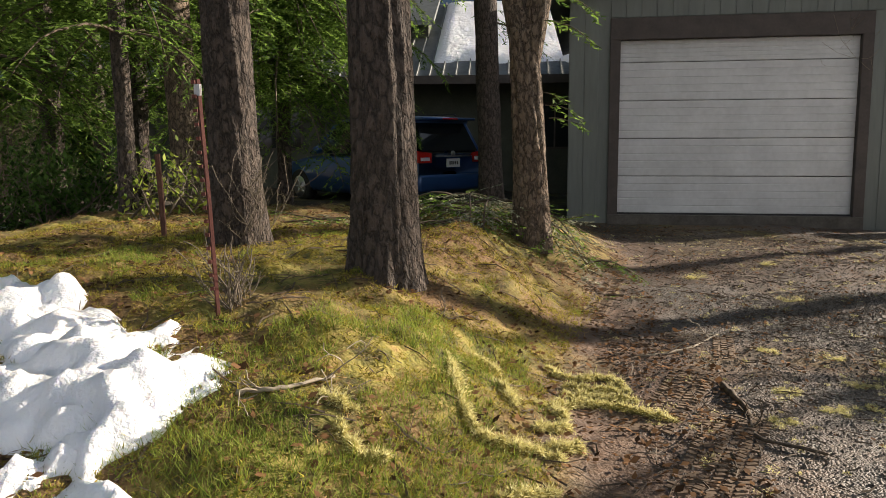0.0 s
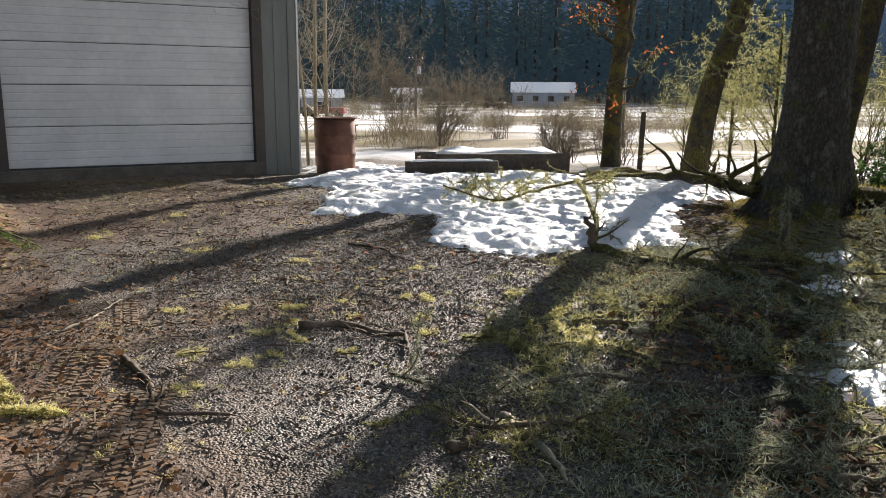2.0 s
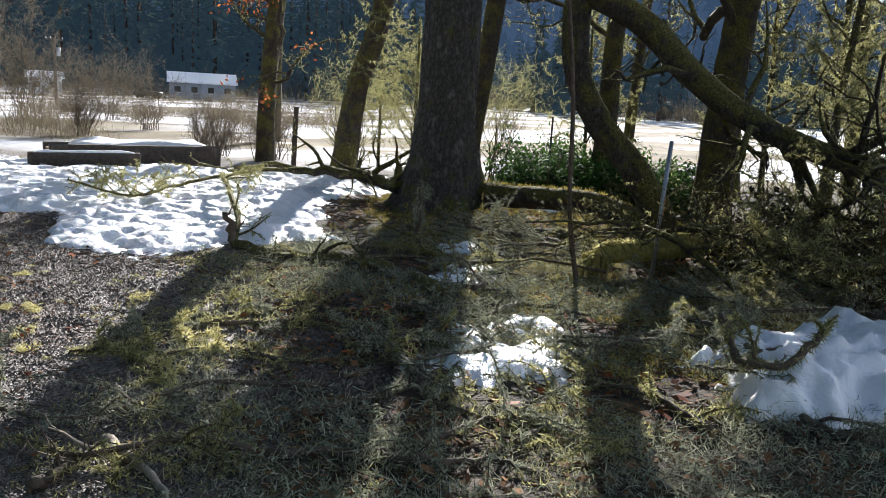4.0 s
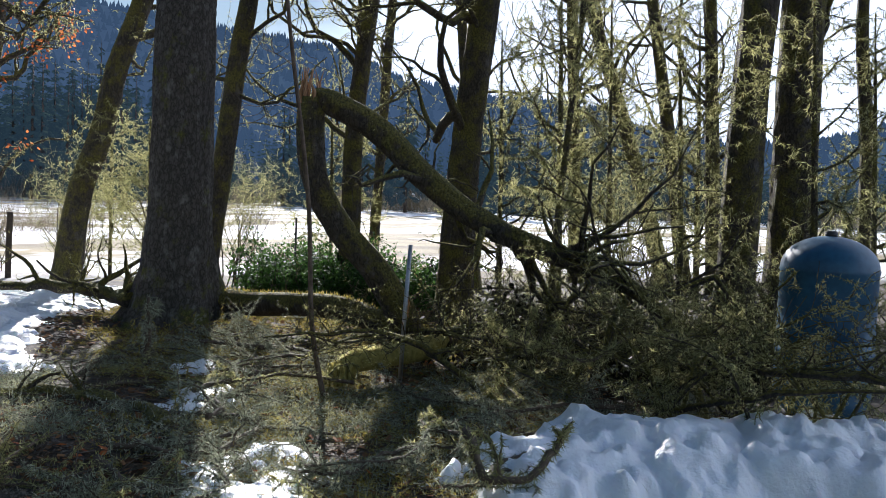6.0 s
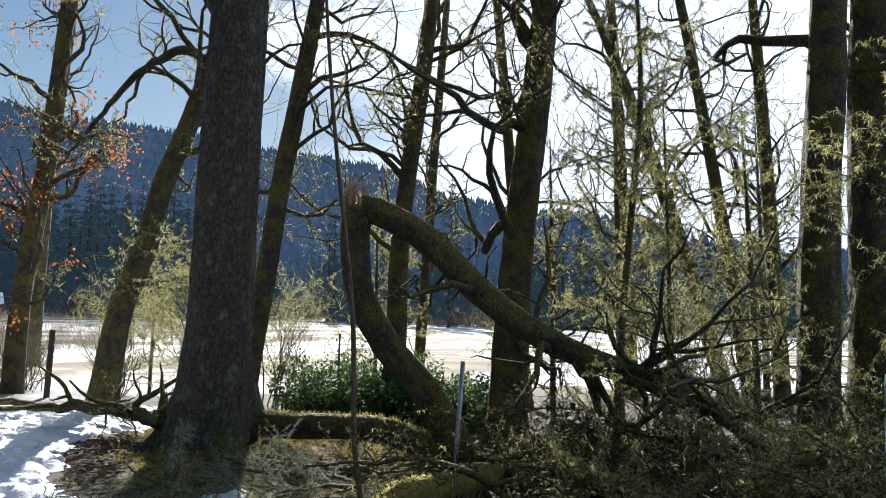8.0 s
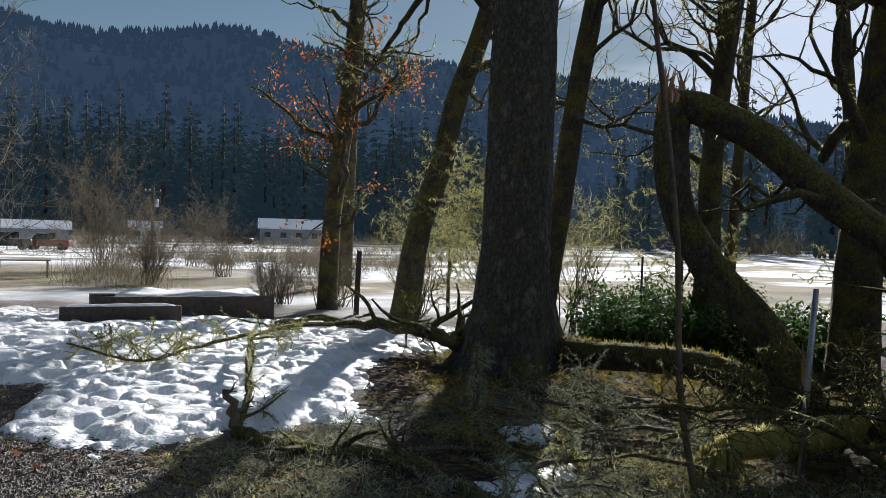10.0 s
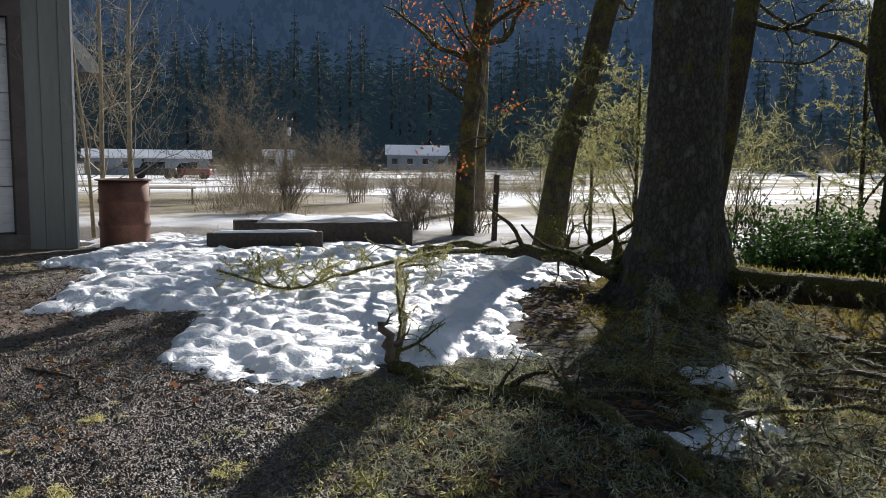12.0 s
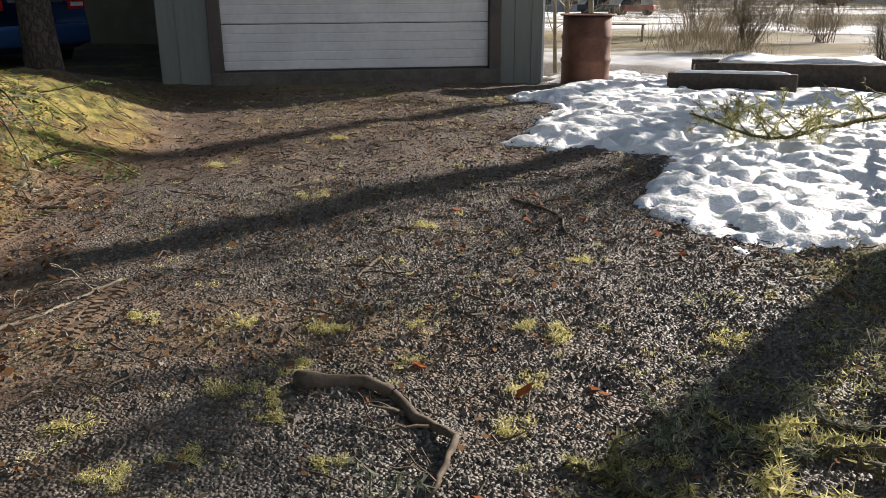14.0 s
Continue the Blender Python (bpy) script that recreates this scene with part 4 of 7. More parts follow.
fir("slim fir with a broken lower trunk", up_line(-3.38, 7.77, 8.0, -0.15, 0.0), [0.085, 0.075, 0.065, 0.03], 105, 40, 2.1, 5.0, 1.7, sides=24)
fir("shaded fir trunk close to the house", up_line(0.02, 11.15, 11.0, -0.4, 0.0), [0.16, 0.145, 0.13, 0.05], 106, 8, 2.6, 5.0, 1.0, material=M_FIR)
fir("fir with bright hanging boughs beside the car", up_line(-2.55, 10.2, 9.0, 0.1, 0.0), [0.09, 0.08, 0.07, 0.03], 107, 110, 1.8, 4.6, 2.0, arc=(-125, 15), sides=20)
back = np.random.default_rng(77)
for k, (bx, by, bt) in enumerate([(-4.6, 10.5, 10), (-5.6, 8.8, 9), (-6.4, 11.6, 12), (-4.3, 13.0, 11), (-7.6, 13.5, 12), (-5.9, 16.0, 13), (-5.1, 21.4, 14), (-8.8, 17.5, 13), (-6.9, 9.7, 9), (-10.5, 13.0, 12), (-3.9, 11.2, 10)]):
    fir("dark fir in the grove behind the bank", up_line(bx, by, bt, back.uniform(-0.3, 0.3), 0), [0.15, 0.12, 0.1, 0.03], 200 + k, 44, 1.4 if k % 3 else 2.2, bt * 0.75, 2.0, sides=16, rings=30, leaf=0.075, step=0.075)
for k in range(26):
    far = conifer(back, back.uniform(9, 17), 2.6, 26, 16, "fir standing in the wood behind the house", M_NEEDLE, 0.05)
    az = radians(back.uniform(97, 150))
    dist = back.uniform(24, 60)
    far.matrix_basis = pose(dist * math.cos(az), dist * math.sin(az), -0.1)
    far["group"] = "firs behind the house"

# bare and mossy trees of the fence line
BIG = [(7.72, 4.92, -0.15), (7.71, 4.9, 1.0), (7.70, 4.88, 2.4), (7.78, 4.86, 5.0), (7.9, 4.8, 11.0)]
bare_tree("broadleaf_tree", "massive straight tree trunk with a mossy flared foot", BIG, [0.36, 0.275, 0.262, 0.24, 0.1], M_BIG, 301, 22, 3.6, 0.34, 14, flare=0.85, sides=84, rings=170, ridge=0.09)
bare_tree("leaning_tree", "leaning mossy tree trunk beside the snow", [(9.42, 7.68, -0.2), (9.56, 7.52, 1.29), (9.7, 7.38, 1.9), (9.8, 7.25, 2.69), (9.95, 7.05, 3.45), (10.5, 6.5, 6.2), (11.0, 6.0, 8.6)], [0.175, 0.145, 0.135, 0.13, 0.12, 0.08, 0.03], M_MOSSY, 302, 18, 2.4, 0.3, 30, flare=0.25, sides=32, rings=90)
OAK = [(11.5, 11.26, -0.45), (11.56, 11.22, 1.48), (11.68, 11.12, 2.9), (11.77, 11.04, 4.3), (12.0, 10.9, 9.5)]
bare_tree("oak_tree", "slender oak with a few red winter leaves", OAK, [0.17, 0.15, 0.145, 0.145, 0.10], M_MOSSY, 303, 26, 2.0, 0.16, 18, flare=0.2, sides=28, rings=80, lichen_mat=M_LICHEN)
bare_tree("tall_tree", "tall bare tree in the field behind the oak", [(16.6, 16.15, -1.0), (16.65, 16.12, 3.0), (16.75, 16.0, 6.0), (17.0, 15.8, 13.0)], [0.2, 0.17, 0.14, 0.04], M_MOSSY, 311, 16, 2.2, 0.35, 8, sides=18, rings=50)
lrng = np.random.default_rng(31)
leaner = bpy.data.objects["leaning_tree"]
ol = bend([(10.14, 6.85, 4.3), (9.78, 7.05, 4.38), (9.5, 7.43, 4.05), (9.28, 7.92, 3.35), (9.2, 8.2, 2.95)], 30, 0.015, lrng)
og = Geo()
og.tube(ol, np.linspace(0.065, 0.018, 30), 10, 0.08, lrng)
part("limb", og, M_MOSSY, leaner)
og, oh = Geo(), Geo()
for k in range(12):
    i = lrng.integers(6, 30)
    a = lrng.uniform(0, 6.28)
    for p, r, d in grow(lrng, ol[i], (math.cos(a), math.sin(a), lrng.uniform(0.0, 0.8)), lrng.uniform(0.5, 1.1), 0.02, 2, 0.3, 0.04):
        og.tube(p, r, 4 if r[0] > 0.01 else 3, cap=False)
        hair(oh, lrng, p, r, 40, 0.05, 0.008, 0.7)
part("twig_spray", og, M_MOSSY, leaner)
part("lichen", oh, M_LICHEN, leaner, "hanging yellow-green lichen", shade=False)
rl = Geo()
for tip in TIPS["slender oak with a few red winter leaves"]:
    if tip[2] > 6.5 or lrng.random() > (0.5 if tip[0] + tip[1] < 22.9 else 0.22):
        continue
    n = int(lrng.integers(5, 20))
    b = tip + lrng.normal(size=(n, 3)) * 0.11
    w = rand_units(lrng, n) + np.array([0, 0, -0.4])
    w /= np.linalg.norm(w, axis=1)[:, None]
    s = np.cross(w, rand_units(lrng, n))
    rl.blades(b, w, s / np.linalg.norm(s, axis=1)[:, None], lrng.uniform(0.05, 0.10, n), lrng.uniform(0.03, 0.055, n))
part("leaves", rl, M_REDLEAF, bpy.data.objects["oak_tree"], "withered orange-red oak leaves", shade=False)
bare_tree("mossy_tree", "mossy trunk standing against the sun", [(9.25, 2.66, -0.2), (9.19, 2.62, 1.1), (9.21, 2.57, 2.0), (9.23, 2.5, 2.75), (9.25, 2.43, 3.5), (9.4, 2.2, 8.5)], [0.2, 0.165, 0.15, 0.145, 0.14, 0.04], M_MOSSY, 305, 24, 2.6, 0.22, 30, sides=32, rings=80, flare=0.3)
bare_tree("mossy_tree", "pale mossy tree behind the broken one", [(10.5, 4.4, -0.2), (10.41, 4.32, 0.8), (10.41, 4.32, 1.9), (10.44, 4.24, 2.95), (10.49, 4.13, 4.0), (10.6, 3.9, 8.5)], [0.14, 0.12, 0.11, 0.10, 0.1, 0.03], M_MOSSY, 306, 24, 2.4, 0.22, 30, sides=24, rings=60)
bare_tree("mossy_tree", "crooked mossy stem behind the big tree", [(9.15, 5.6, -0.1), (9.29, 5.41, 1.64), (9.35, 5.32, 2.6), (9.43, 5.17, 3.7), (9.8, 4.8, 7.5)], [0.13, 0.11, 0.105, 0.1, 0.03], M_MOSSY, 307, 18, 2.2, 0.3, 28, sides=24, rings=60)
bare_tree("ivy_tree", "straight dark trunk furred with moss", [(9.2, -0.05, -0.15), (9.16, -0.07, 0.75), (9.16, -0.09, 2.05), (9.15, -0.15, 3.5), (9.3, -0.2, 9.0)], [0.2, 0.175, 0.165, 0.155, 0.05], M_MOSSY, 308, 14, 2.6, 0.35, 24, sides=28, rings=60)
bare_tree("ivy_tree", "ivy-wrapped trunk hung with shaggy lichen", [(9.62, -0.58, -0.15), (9.61, -0.58, 0.9), (9.62, -0.56, 2.1), (9.62, -0.57, 3.6), (9.7, -0.7, 9.0)], [0.24, 0.215, 0.2, 0.19, 0.06], M_MOSSY, 309, 16, 2.4, 0.3, 60, sides=28, rings=60)
bare_tree("slender_tree", "thin bare tree at the field edge", [(12.9, -2.0, -0.2), (12.95, -1.9, 1.0), (12.95, -1.85, 2.1), (12.98, -1.7, 3.6), (12.9, -1.8, 7.0)], [0.11, 0.1, 0.09, 0.08, 0.02], M_MOSSY, 310, 10, 1.8, 0.35, 14)
for k, (x, y, lx, ly, r) in enumerate([(15.2, 0.6, -0.1, 1.4, 0.14), (14.2, -0.1, 0.0, 0.4, 0.12), (14.2, 0.3, 0.0, 1.3, 0.11), (13.2, 3.4, 0.2, 0.5, 0.1), (14.5, 5.6, 0.2, -0.4, 0.1), (16.0, 2.2, 0.2, 0.6, 0.13), (12.6, -4.5, 0.0, -0.4, 0.15), (11.4, -3.4, 0.1, 0.4, 0.13), (13.6, 8.2, 0.2, 0.2, 0.07)]):
    bare_tree("mossy_tree", "bare crooked tree with mossy limbs in the hedge line", up_line(x, y, 7.5 + 0.3 * k, lx * 1.5 + 0.5 * math.sin(k * 2.1), ly * 1.5 + 0.5 * math.cos(k * 1.7)), [r, r * 0.85, r * 0.7, 0.03], M_MOSSY, 330 + k, 20, 2.4, 0.22, 22, sides=16, rings=36)
bare_tree("lichen_sapling", "thin sapling with level twigs clothed in lichen", [(7.55, 1.42, -0.05), (7.61, 1.39, 1.1), (7.62, 1.33, 2.0), (7.63, 1.28, 2.65), (7.6, 1.38, 4.6)], [0.035, 0.03, 0.025, 0.022, 0.006], M_MOSSY, 350, 22, 0.9, 0.3, 130, flare=0, sides=10, rings=36, depth=1, kids=4, limb_r=0.4, lift=0.02, lichen_mat=M_LICHEN)
bare_tree("thin_stem", "thin dark upright stem before the log", [(5.74, 2.52, -0.02), (5.71, 2.58, 0.3), (5.69, 2.64, 1.2), (5.62, 2.77, 2.3), (5.5, 2.9, 4.2)], [0.018, 0.016, 0.014, 0.012, 0.004], M_TWIG, 351, 8, 0.7, 0.4, 0, flare=0, sides=8, rings=30, depth=1)
for k, (x, y, s) in enumerate([(8.4, 0.4, 0.9), (8.0, -0.6, 1.0), (8.7, 1.5, 1.1), (10.6, 1.2, 1.2), (11.4, 5.0, 0.9), (9.6, 6.6, 0.7), (11.2, 2.6, 1.1), (11.9, 0.2, 1.2), (10.8, -1.6, 1.1), (12.2, 9.2, 0.9)]):
    bare_tree("lichen_sapling", "tangled sapling clothed in yellow-green lichen", up_line(x, y, 3.2 * s, 0.2, 0.15), [0.035 * s, 0.028 * s, 0.02, 0.005], M_MOSSY, 360 + k, 18, 1.1, 0.12, 60, flare=0, sides=8, rings=26, depth=2, kids=3, limb_r=0.5, lift=0.05)

# the snapped tree, its fallen top and the long root log
srng = np.random.default_rng(41)
snap = thing("broken_tree", "snapped mossy tree with splintered wood at the break", "tree")
sg, sp, sr = trunk_geo(srng, [(7.2, 2.42, -0.05), (7.16, 2.46, 0.2), (7.08, 2.68, 0.63), (6.96, 2.98, 1.0), (6.89, 3.14, 1.3), (6.86, 3.2, 1.68), (6.86, 3.19, 1.98)], [0.125, 0.12, 0.11, 0.105, 0.10, 0.105, 0.10], 28, 60, 0.12, 0.2)
part("trunk", sg, M_MOSSY, snap)
lg, lp, lr = trunk_geo(srng, [(6.88, 3.18, 2.0), (6.89, 3.05, 1.95), (6.96, 2.7, 1.76), (6.99, 2.33, 1.42), (6.99, 1.97, 1.16), (6.88, 1.52, 0.97), (6.74, 1.09, 0.85), (6.57, 0.77, 0.74), (6.38, 0.48, 0.55)], [0.07, 0.10, 0.10, 0.095, 0.09, 0.08, 0.07, 0.055, 0.03], 24, 80, 0.12)
part("fallen_top", lg, M_MOSSY, snap)
spl = Geo()
for k in range(16):
    a = srng.uniform(0, 6.28)
    b = np.array([6.86 + 0.07 * math.cos(a), 3.2 + 0.07 * math.sin(a), 1.9])
    spl.tube([b, b + [srng.normal() * 0.015, srng.normal() * 0.015, 0.12], b + [srng.normal() * 0.03, srng.normal() * 0.03, srng.uniform(0.16, 0.34)]], [0.022, 0.014, 0.002], 4)
for k in range(7):
    b = np.array([7.12, 2.44, 0.02 + 0.06 * k])
    spl.tube([b, b + [-0.07, -0.01, 0.08], b + [-0.09, 0, 0.2]], [0.02, 0.014, 0.002], 4)
part("splinter_tuft", spl, M_BRIGHTWOOD, snap, "torn orange-brown splinters")
for k in range(9):
    i = srng.integers(20, 78)
    a = srng.uniform(0, 6.28)
    ln = grow(srng, lp[i], (math.cos(a), math.sin(a) - 0.4, srng.uniform(-0.3, 0.8)), srng.uniform(0.6, 1.5), lr[i] * 0.35, 2, 0.25, 0.03)
    part("limb", lines_geo(ln), M_MOSSY, snap)
sf = Geo()
hair(sf, srng, sp, sr, 130, 0.045, 0.012, 0.3)
hair(sf, srng, lp, lr, 130, 0.05, 0.012, 0.5)
part("moss", sf, M_LICHEN, snap, "green moss fur", shade=False)


def log_thing(name, label, line, radii, seed, material=M_MOSSY, fuzz=160, fuzz_mat=None, category="log", flare=0.0, fl=0.04):
    rng = np.random.default_rng(seed)
    t = thing(name, label, category)
    g, p, r = trunk_geo(rng, line, radii, 20, 60, 0.12, flare)
    g.add(p[:1] + rng.normal(size=(1, 3)) * 0, [])
    part("body", g, material, t)
    if fuzz:
        f = Geo()
        hair(f, rng, p, r, fuzz, fl, 0.01, 0.1)
        hair(f, rng, p + np.stack([r * 0, r * 0, r * 0.8], -1), r * 0.4, fuzz * 4, fl * 0.7, 0.007, -0.5)
        part("moss", f, fuzz_mat or M_MOSSHAIR, t, "thick moss fur", shade=False)
    return t


log_thing("root_log", "long horizontal mossy log joined to the big tree", [(7.95, 4.6, 0.2), (7.85, 4.2, 0.22), (7.75, 3.7, 0.26), (7.55, 3.15, 0.28), (7.35, 2.75, 0.22), (7.22, 2.5, 0.12)], [0.12, 0.105, 0.10, 0.10, 0.095, 0.07], 401, fuzz_mat=M_LITTERMOSS)
log_thing("mossy_log", "short rotten log smothered in yellow moss", [(5.95, 2.62, 0.05), (6.1, 2.5, 0.14), (6.4, 2.33, 0.15), (6.75, 2.15, 0.18), (7.1, 2.05, 0.16), (7.35, 1.9, 0.06)], [0.03, 0.07, 0.065, 0.09, 0.09, 0.05], 402, M_MOSSCORE, 700)
hang = Geo()
hrng = np.random.default_rng(3)
for k in range(40):
    b = np.array([6.02 + hrng.uniform(-0.05, 0.12), 2.55 + hrng.uniform(-0.08, 0.04), 0.16])
    hang.tube([b, b + [-0.04, -0.02, -0.07], b + [-0.06, -0.03, -0.14]], [0.016, 0.014, 0.004], 4)
part("hanging_moss", hang, M_MOSSCORE, bpy.data.objects["mossy_log"], "tongue of yellow moss")


def branch_thing(label, line, r0, seed, kids=5, reach=0.5, fuzz=0, fuzz_mat=None, material=M_TWIG, depth=1, fl=0.035, r1=0.006, n=22, ground=False, lift=0.03, up=0.0, category="branch"):
    rng = np.random.default_rng(seed)
    t = thing("fallen_branch", label, category)
    if ground:
        lift = min(lift, -0.08)
        line = [(p[0], p[1], hz(p[0], p[1]) + r0 * 0.6 + up) for p in line]
    pts = bend(line, n, r0 * 0.25, rng)
    rad = np.linspace(r0, r1, n) * rng.uniform(0.85, 1.2, n)
    g = Geo()
    g.tube(pts, rad, 7)
    part("stem", g, material, t)
    f = Geo()
    tw = Geo()
    for k in range(kids):
        i = rng.integers(2, n)
        a = rng.uniform(0, 6.28)
        for p, r, d in grow(rng, pts[i], (math.cos(a), math.sin(a), rng.uniform(0.1, 0.8)), reach * rng.uniform(0.5, 1.2), rad[i] * 0.55, depth, 0.28, lift):
            p[:, 2] = np.maximum(p[:, 2], height(p[:, 0], p[:, 1]) + 0.004)
            tw.tube(p, r, 4 if r[0] > 0.008 else 3, cap=False)
            if fuzz:
                hair(f, rng, p, r, fuzz * 1.3, fl * 0.8, 0.005, 0.4)
    if kids:
        part("spray", tw, material, t)
    if fuzz:
        hair(f, rng, pts, rad, fuzz * 2, fl, 0.005, 0.3)
        part("moss", f, fuzz_mat or M_LICHEN, t, "shaggy lichen", shade=False)
    return t


# dead limbs lying across the snow
branch_thing("dark mossy dead limb lying across the snow", [(7.55, 5.3, 0.2), (7.9, 5.9, 0.2), (7.88, 6.31, 0.22), (7.73, 6.76, 0.24), (7.52, 7.1, 0.28), (7.22, 7.35, 0.2)], 0.075, 501, 9, 0.8, 70, None, M_MOSSY, 2, r1=0.03)
branch_thing("crooked lichen-covered limb arching over the snow", [(7.73, 6.76, 0.24), (7.1, 6.85, 0.25), (6.55, 6.8, 0.22), (6.0, 6.75, 0.18), (5.4, 6.7, 0.12), (5.0, 7.0, 0.25)], 0.024, 502, 12, 0.42, 260, M_LICHEN, M_MOSSY, 2)
branch_thing("dark crooked limb standing out of the snow", [(6.5, 6.75, 0.25), (6.05, 6.2, 0.28), (5.5, 5.5, 0.25), (5.1, 5.0, 0.12), (4.9, 4.82, 0.02)], 0.02, 503, 4, 0.3, 200, M_LICHEN, M_MOSSY, 2, r1=0.02)
branch_thing("long dead branch lying on leaf litter", [(4.82, 4.72), (4.89, 4.3), (5.06, 3.97), (5.05, 3.59), (4.92, 3.23), (4.68, 2.92)], 0.04, 504, 4, 0.4, 120, M_GREYLICHEN, M_MOSSY, 2, ground=True, r1=0.05)
branch_thing("broken stub standing up at the snow's edge", [(4.9, 4.8, -0.02), (4.87, 4.82, 0.12), (4.84, 4.84, 0.25)], 0.035, 505, 2, 0.2, 0, r1=0.02, n=8)
branch_thing("pale lichen-clothed stub standing on the litter", [(5.9, 3.9, -0.03), (5.91, 3.92, 0.25), (5.93, 3.93, 0.5)], 0.03, 506, 3, 0.15, 500, M_GREYLICHEN, r1=0.012, n=8, fl=0.05)
branch_thing("shaggy yellow-green branch curled on the snow heap", [(4.3, 1.25, 0.32), (4.1, 1.08, 0.20), (4.15, 0.95, 0.22), (4.32, 0.85, 0.36)], 0.018, 507, 2, 0.2, 600, M_LICHEN, r1=0.014)
branch_thing("shaggy dead branch hanging over the snow heap", [(6.1, 1.55, 0.45), (5.75, 1.2, 0.42), (5.6, 0.95, 0.40), (6.1, 0.7, 0.48)], 0.02, 508, 5, 0.4, 420, M_LICHEN, fl=0.06)
branch_thing("lichen-covered dead branch on the litter", [(3.94, 2.78), (3.7, 2.5), (3.55, 2.29), (3.38, 1.95)], 0.014, 509, 4, 0.3, 420, M_GREYLICHEN, ground=True, up=0.05)
branch_thing("mossy dead branch on the litter", [(3.46, 3.33), (3.81, 3.17), (4.0, 3.25), (4.3, 3.3)], 0.014, 510, 2, 0.2, 420, M_LICHEN, ground=True, up=0.03)
drng = np.random.default_rng(61)
for k in range(46):
    x, y = drng.uniform(2.6, 6.8), drng.uniform(0.6, 3.6)
    if y > 0.93 * x + 0.1 or (x < 3.2 and y < 1.0) or math.hypot(x - 2.2, y - 1.2) < 0.9:
        continue
    a, L = drng.uniform(0, 6.28), drng.uniform(0.5, 1.3)
    zz = drng.uniform(0.01, 0.12) * (1 if x > 4.2 else 0.25)
    branch_thing("grey-green lichen-covered branch in the storm litter", [(x, y), (x + L * 0.35 * math.cos(a), y + L * 0.35 * math.sin(a)), (x + L * 0.7 * math.cos(a + 0.3), y + L * 0.7 * math.sin(a + 0.3)), (x + L * math.cos(a + 0.1), y + L * math.sin(a + 0.1))], drng.uniform(0.008, 0.02), 600 + k, 5, 0.35, 420, M_GREYLICHEN if k % 3 else M_LICHEN, M_TWIG, 1, ground=True, up=zz, lift=-0.12, fl=0.03)
for k in range(30):
    x, y = drng.uniform(5.7, 8.3), drng.uniform(-0.5, 2.0)
    if math.hypot(x - 6.5, y + 0.4) < 0.65:
        continue
    a, L = drng.uniform(0, 6.28), drng.uniform(0.7, 1.7)
    branch_thing("dark tangled branch in the brush heap", [(x, y, hz(x, y) + drng.uniform(0.02, 0.5)), (x + L * 0.5 * math.cos(a), y + L * 0.5 * math.sin(a), drng.uniform(0.15, 0.5)), (x + L * math.cos(a + 0.4), y + L * math.sin(a + 0.4), drng.uniform(0.1, 0.55))], drng.uniform(0.012, 0.03), 700 + k, 8, 0.55, 40 if k % 2 else 0, M_LICHEN, M_MOSSY, 2, n=14)

# dead ivy and dark curled limbs massed round the fallen top
irng = np.random.default_rng(83)
for k, (x, y, h, w) in enumerate([(7.1, 1.6, 0.5, 0.45), (7.2, 0.7, 0.4, 0.45), (7.5, 0.1, 0.4, 0.5), (7.7, 1.0, 0.5, 0.5)]):
    t = thing("ivy_mass", "dark withered ivy massed under the fallen tree top", "shrub", (x, y, hz(x, y)))
    stems, lv, tips = Geo(), Geo(), []
    for _ in range(14):
        a = irng.uniform(0, 6.28)
        for p, r, d in grow(irng, (irng.normal() * 0.15, irng.normal() * 0.15, -0.03), (math.cos(a) * w / h, math.sin(a) * w / h, 1.0), h * irng.uniform(0.7, 1.3), 0.02, 1, 0.45, 0.02):
            stems.tube(p, r, 5, cap=False)
            tips.append(p[1:])
    part("stem_clump", stems, M_TWIG, t)
    tips = np.concatenate(tips)
    n = 1500
    b = tips[irng.integers(len(tips), size=n)] + irng.normal(size=(n, 3)) * 0.07
    b[:, 2] = np.maximum(b[:, 2], 0.01)
    wv = rand_units(irng, n) + np.array([0, 0, -0.5])
    wv /= np.linalg.norm(wv, axis=1)[:, None]
    sv = np.cross(wv, rand_units(irng, n))
    sv /= np.linalg.norm(sv, axis=1)[:, None] + 1e-9
    lv.blades(b, wv, sv, irng.uniform(0.035, 0.085, n), irng.uniform(0.025, 0.06, n))
    part("leaves", lv, M_IVY, t, shade=False)
for k in range(16):
    i = irng.integers(22, 76)
    a = irng.uniform(0, 6.28)
    ln = grow(irng, lp[i], (math.cos(a), math.sin(a) - 0.3, irng.uniform(-0.9, 0.5)), irng.uniform(0.6, 1.2), 0.036, 1, 0.5, 0.0, 3)
    for p, r, d in ln:
        p[:, 2] = np.maximum(p[:, 2], height(p[:, 0], p[:, 1]) + 0.01)
    part("limb", lines_geo(ln[:1]), M_MOSSY, snap)
    part("twig_spray", lines_geo(ln[1:]), M_MOSSY, snap)

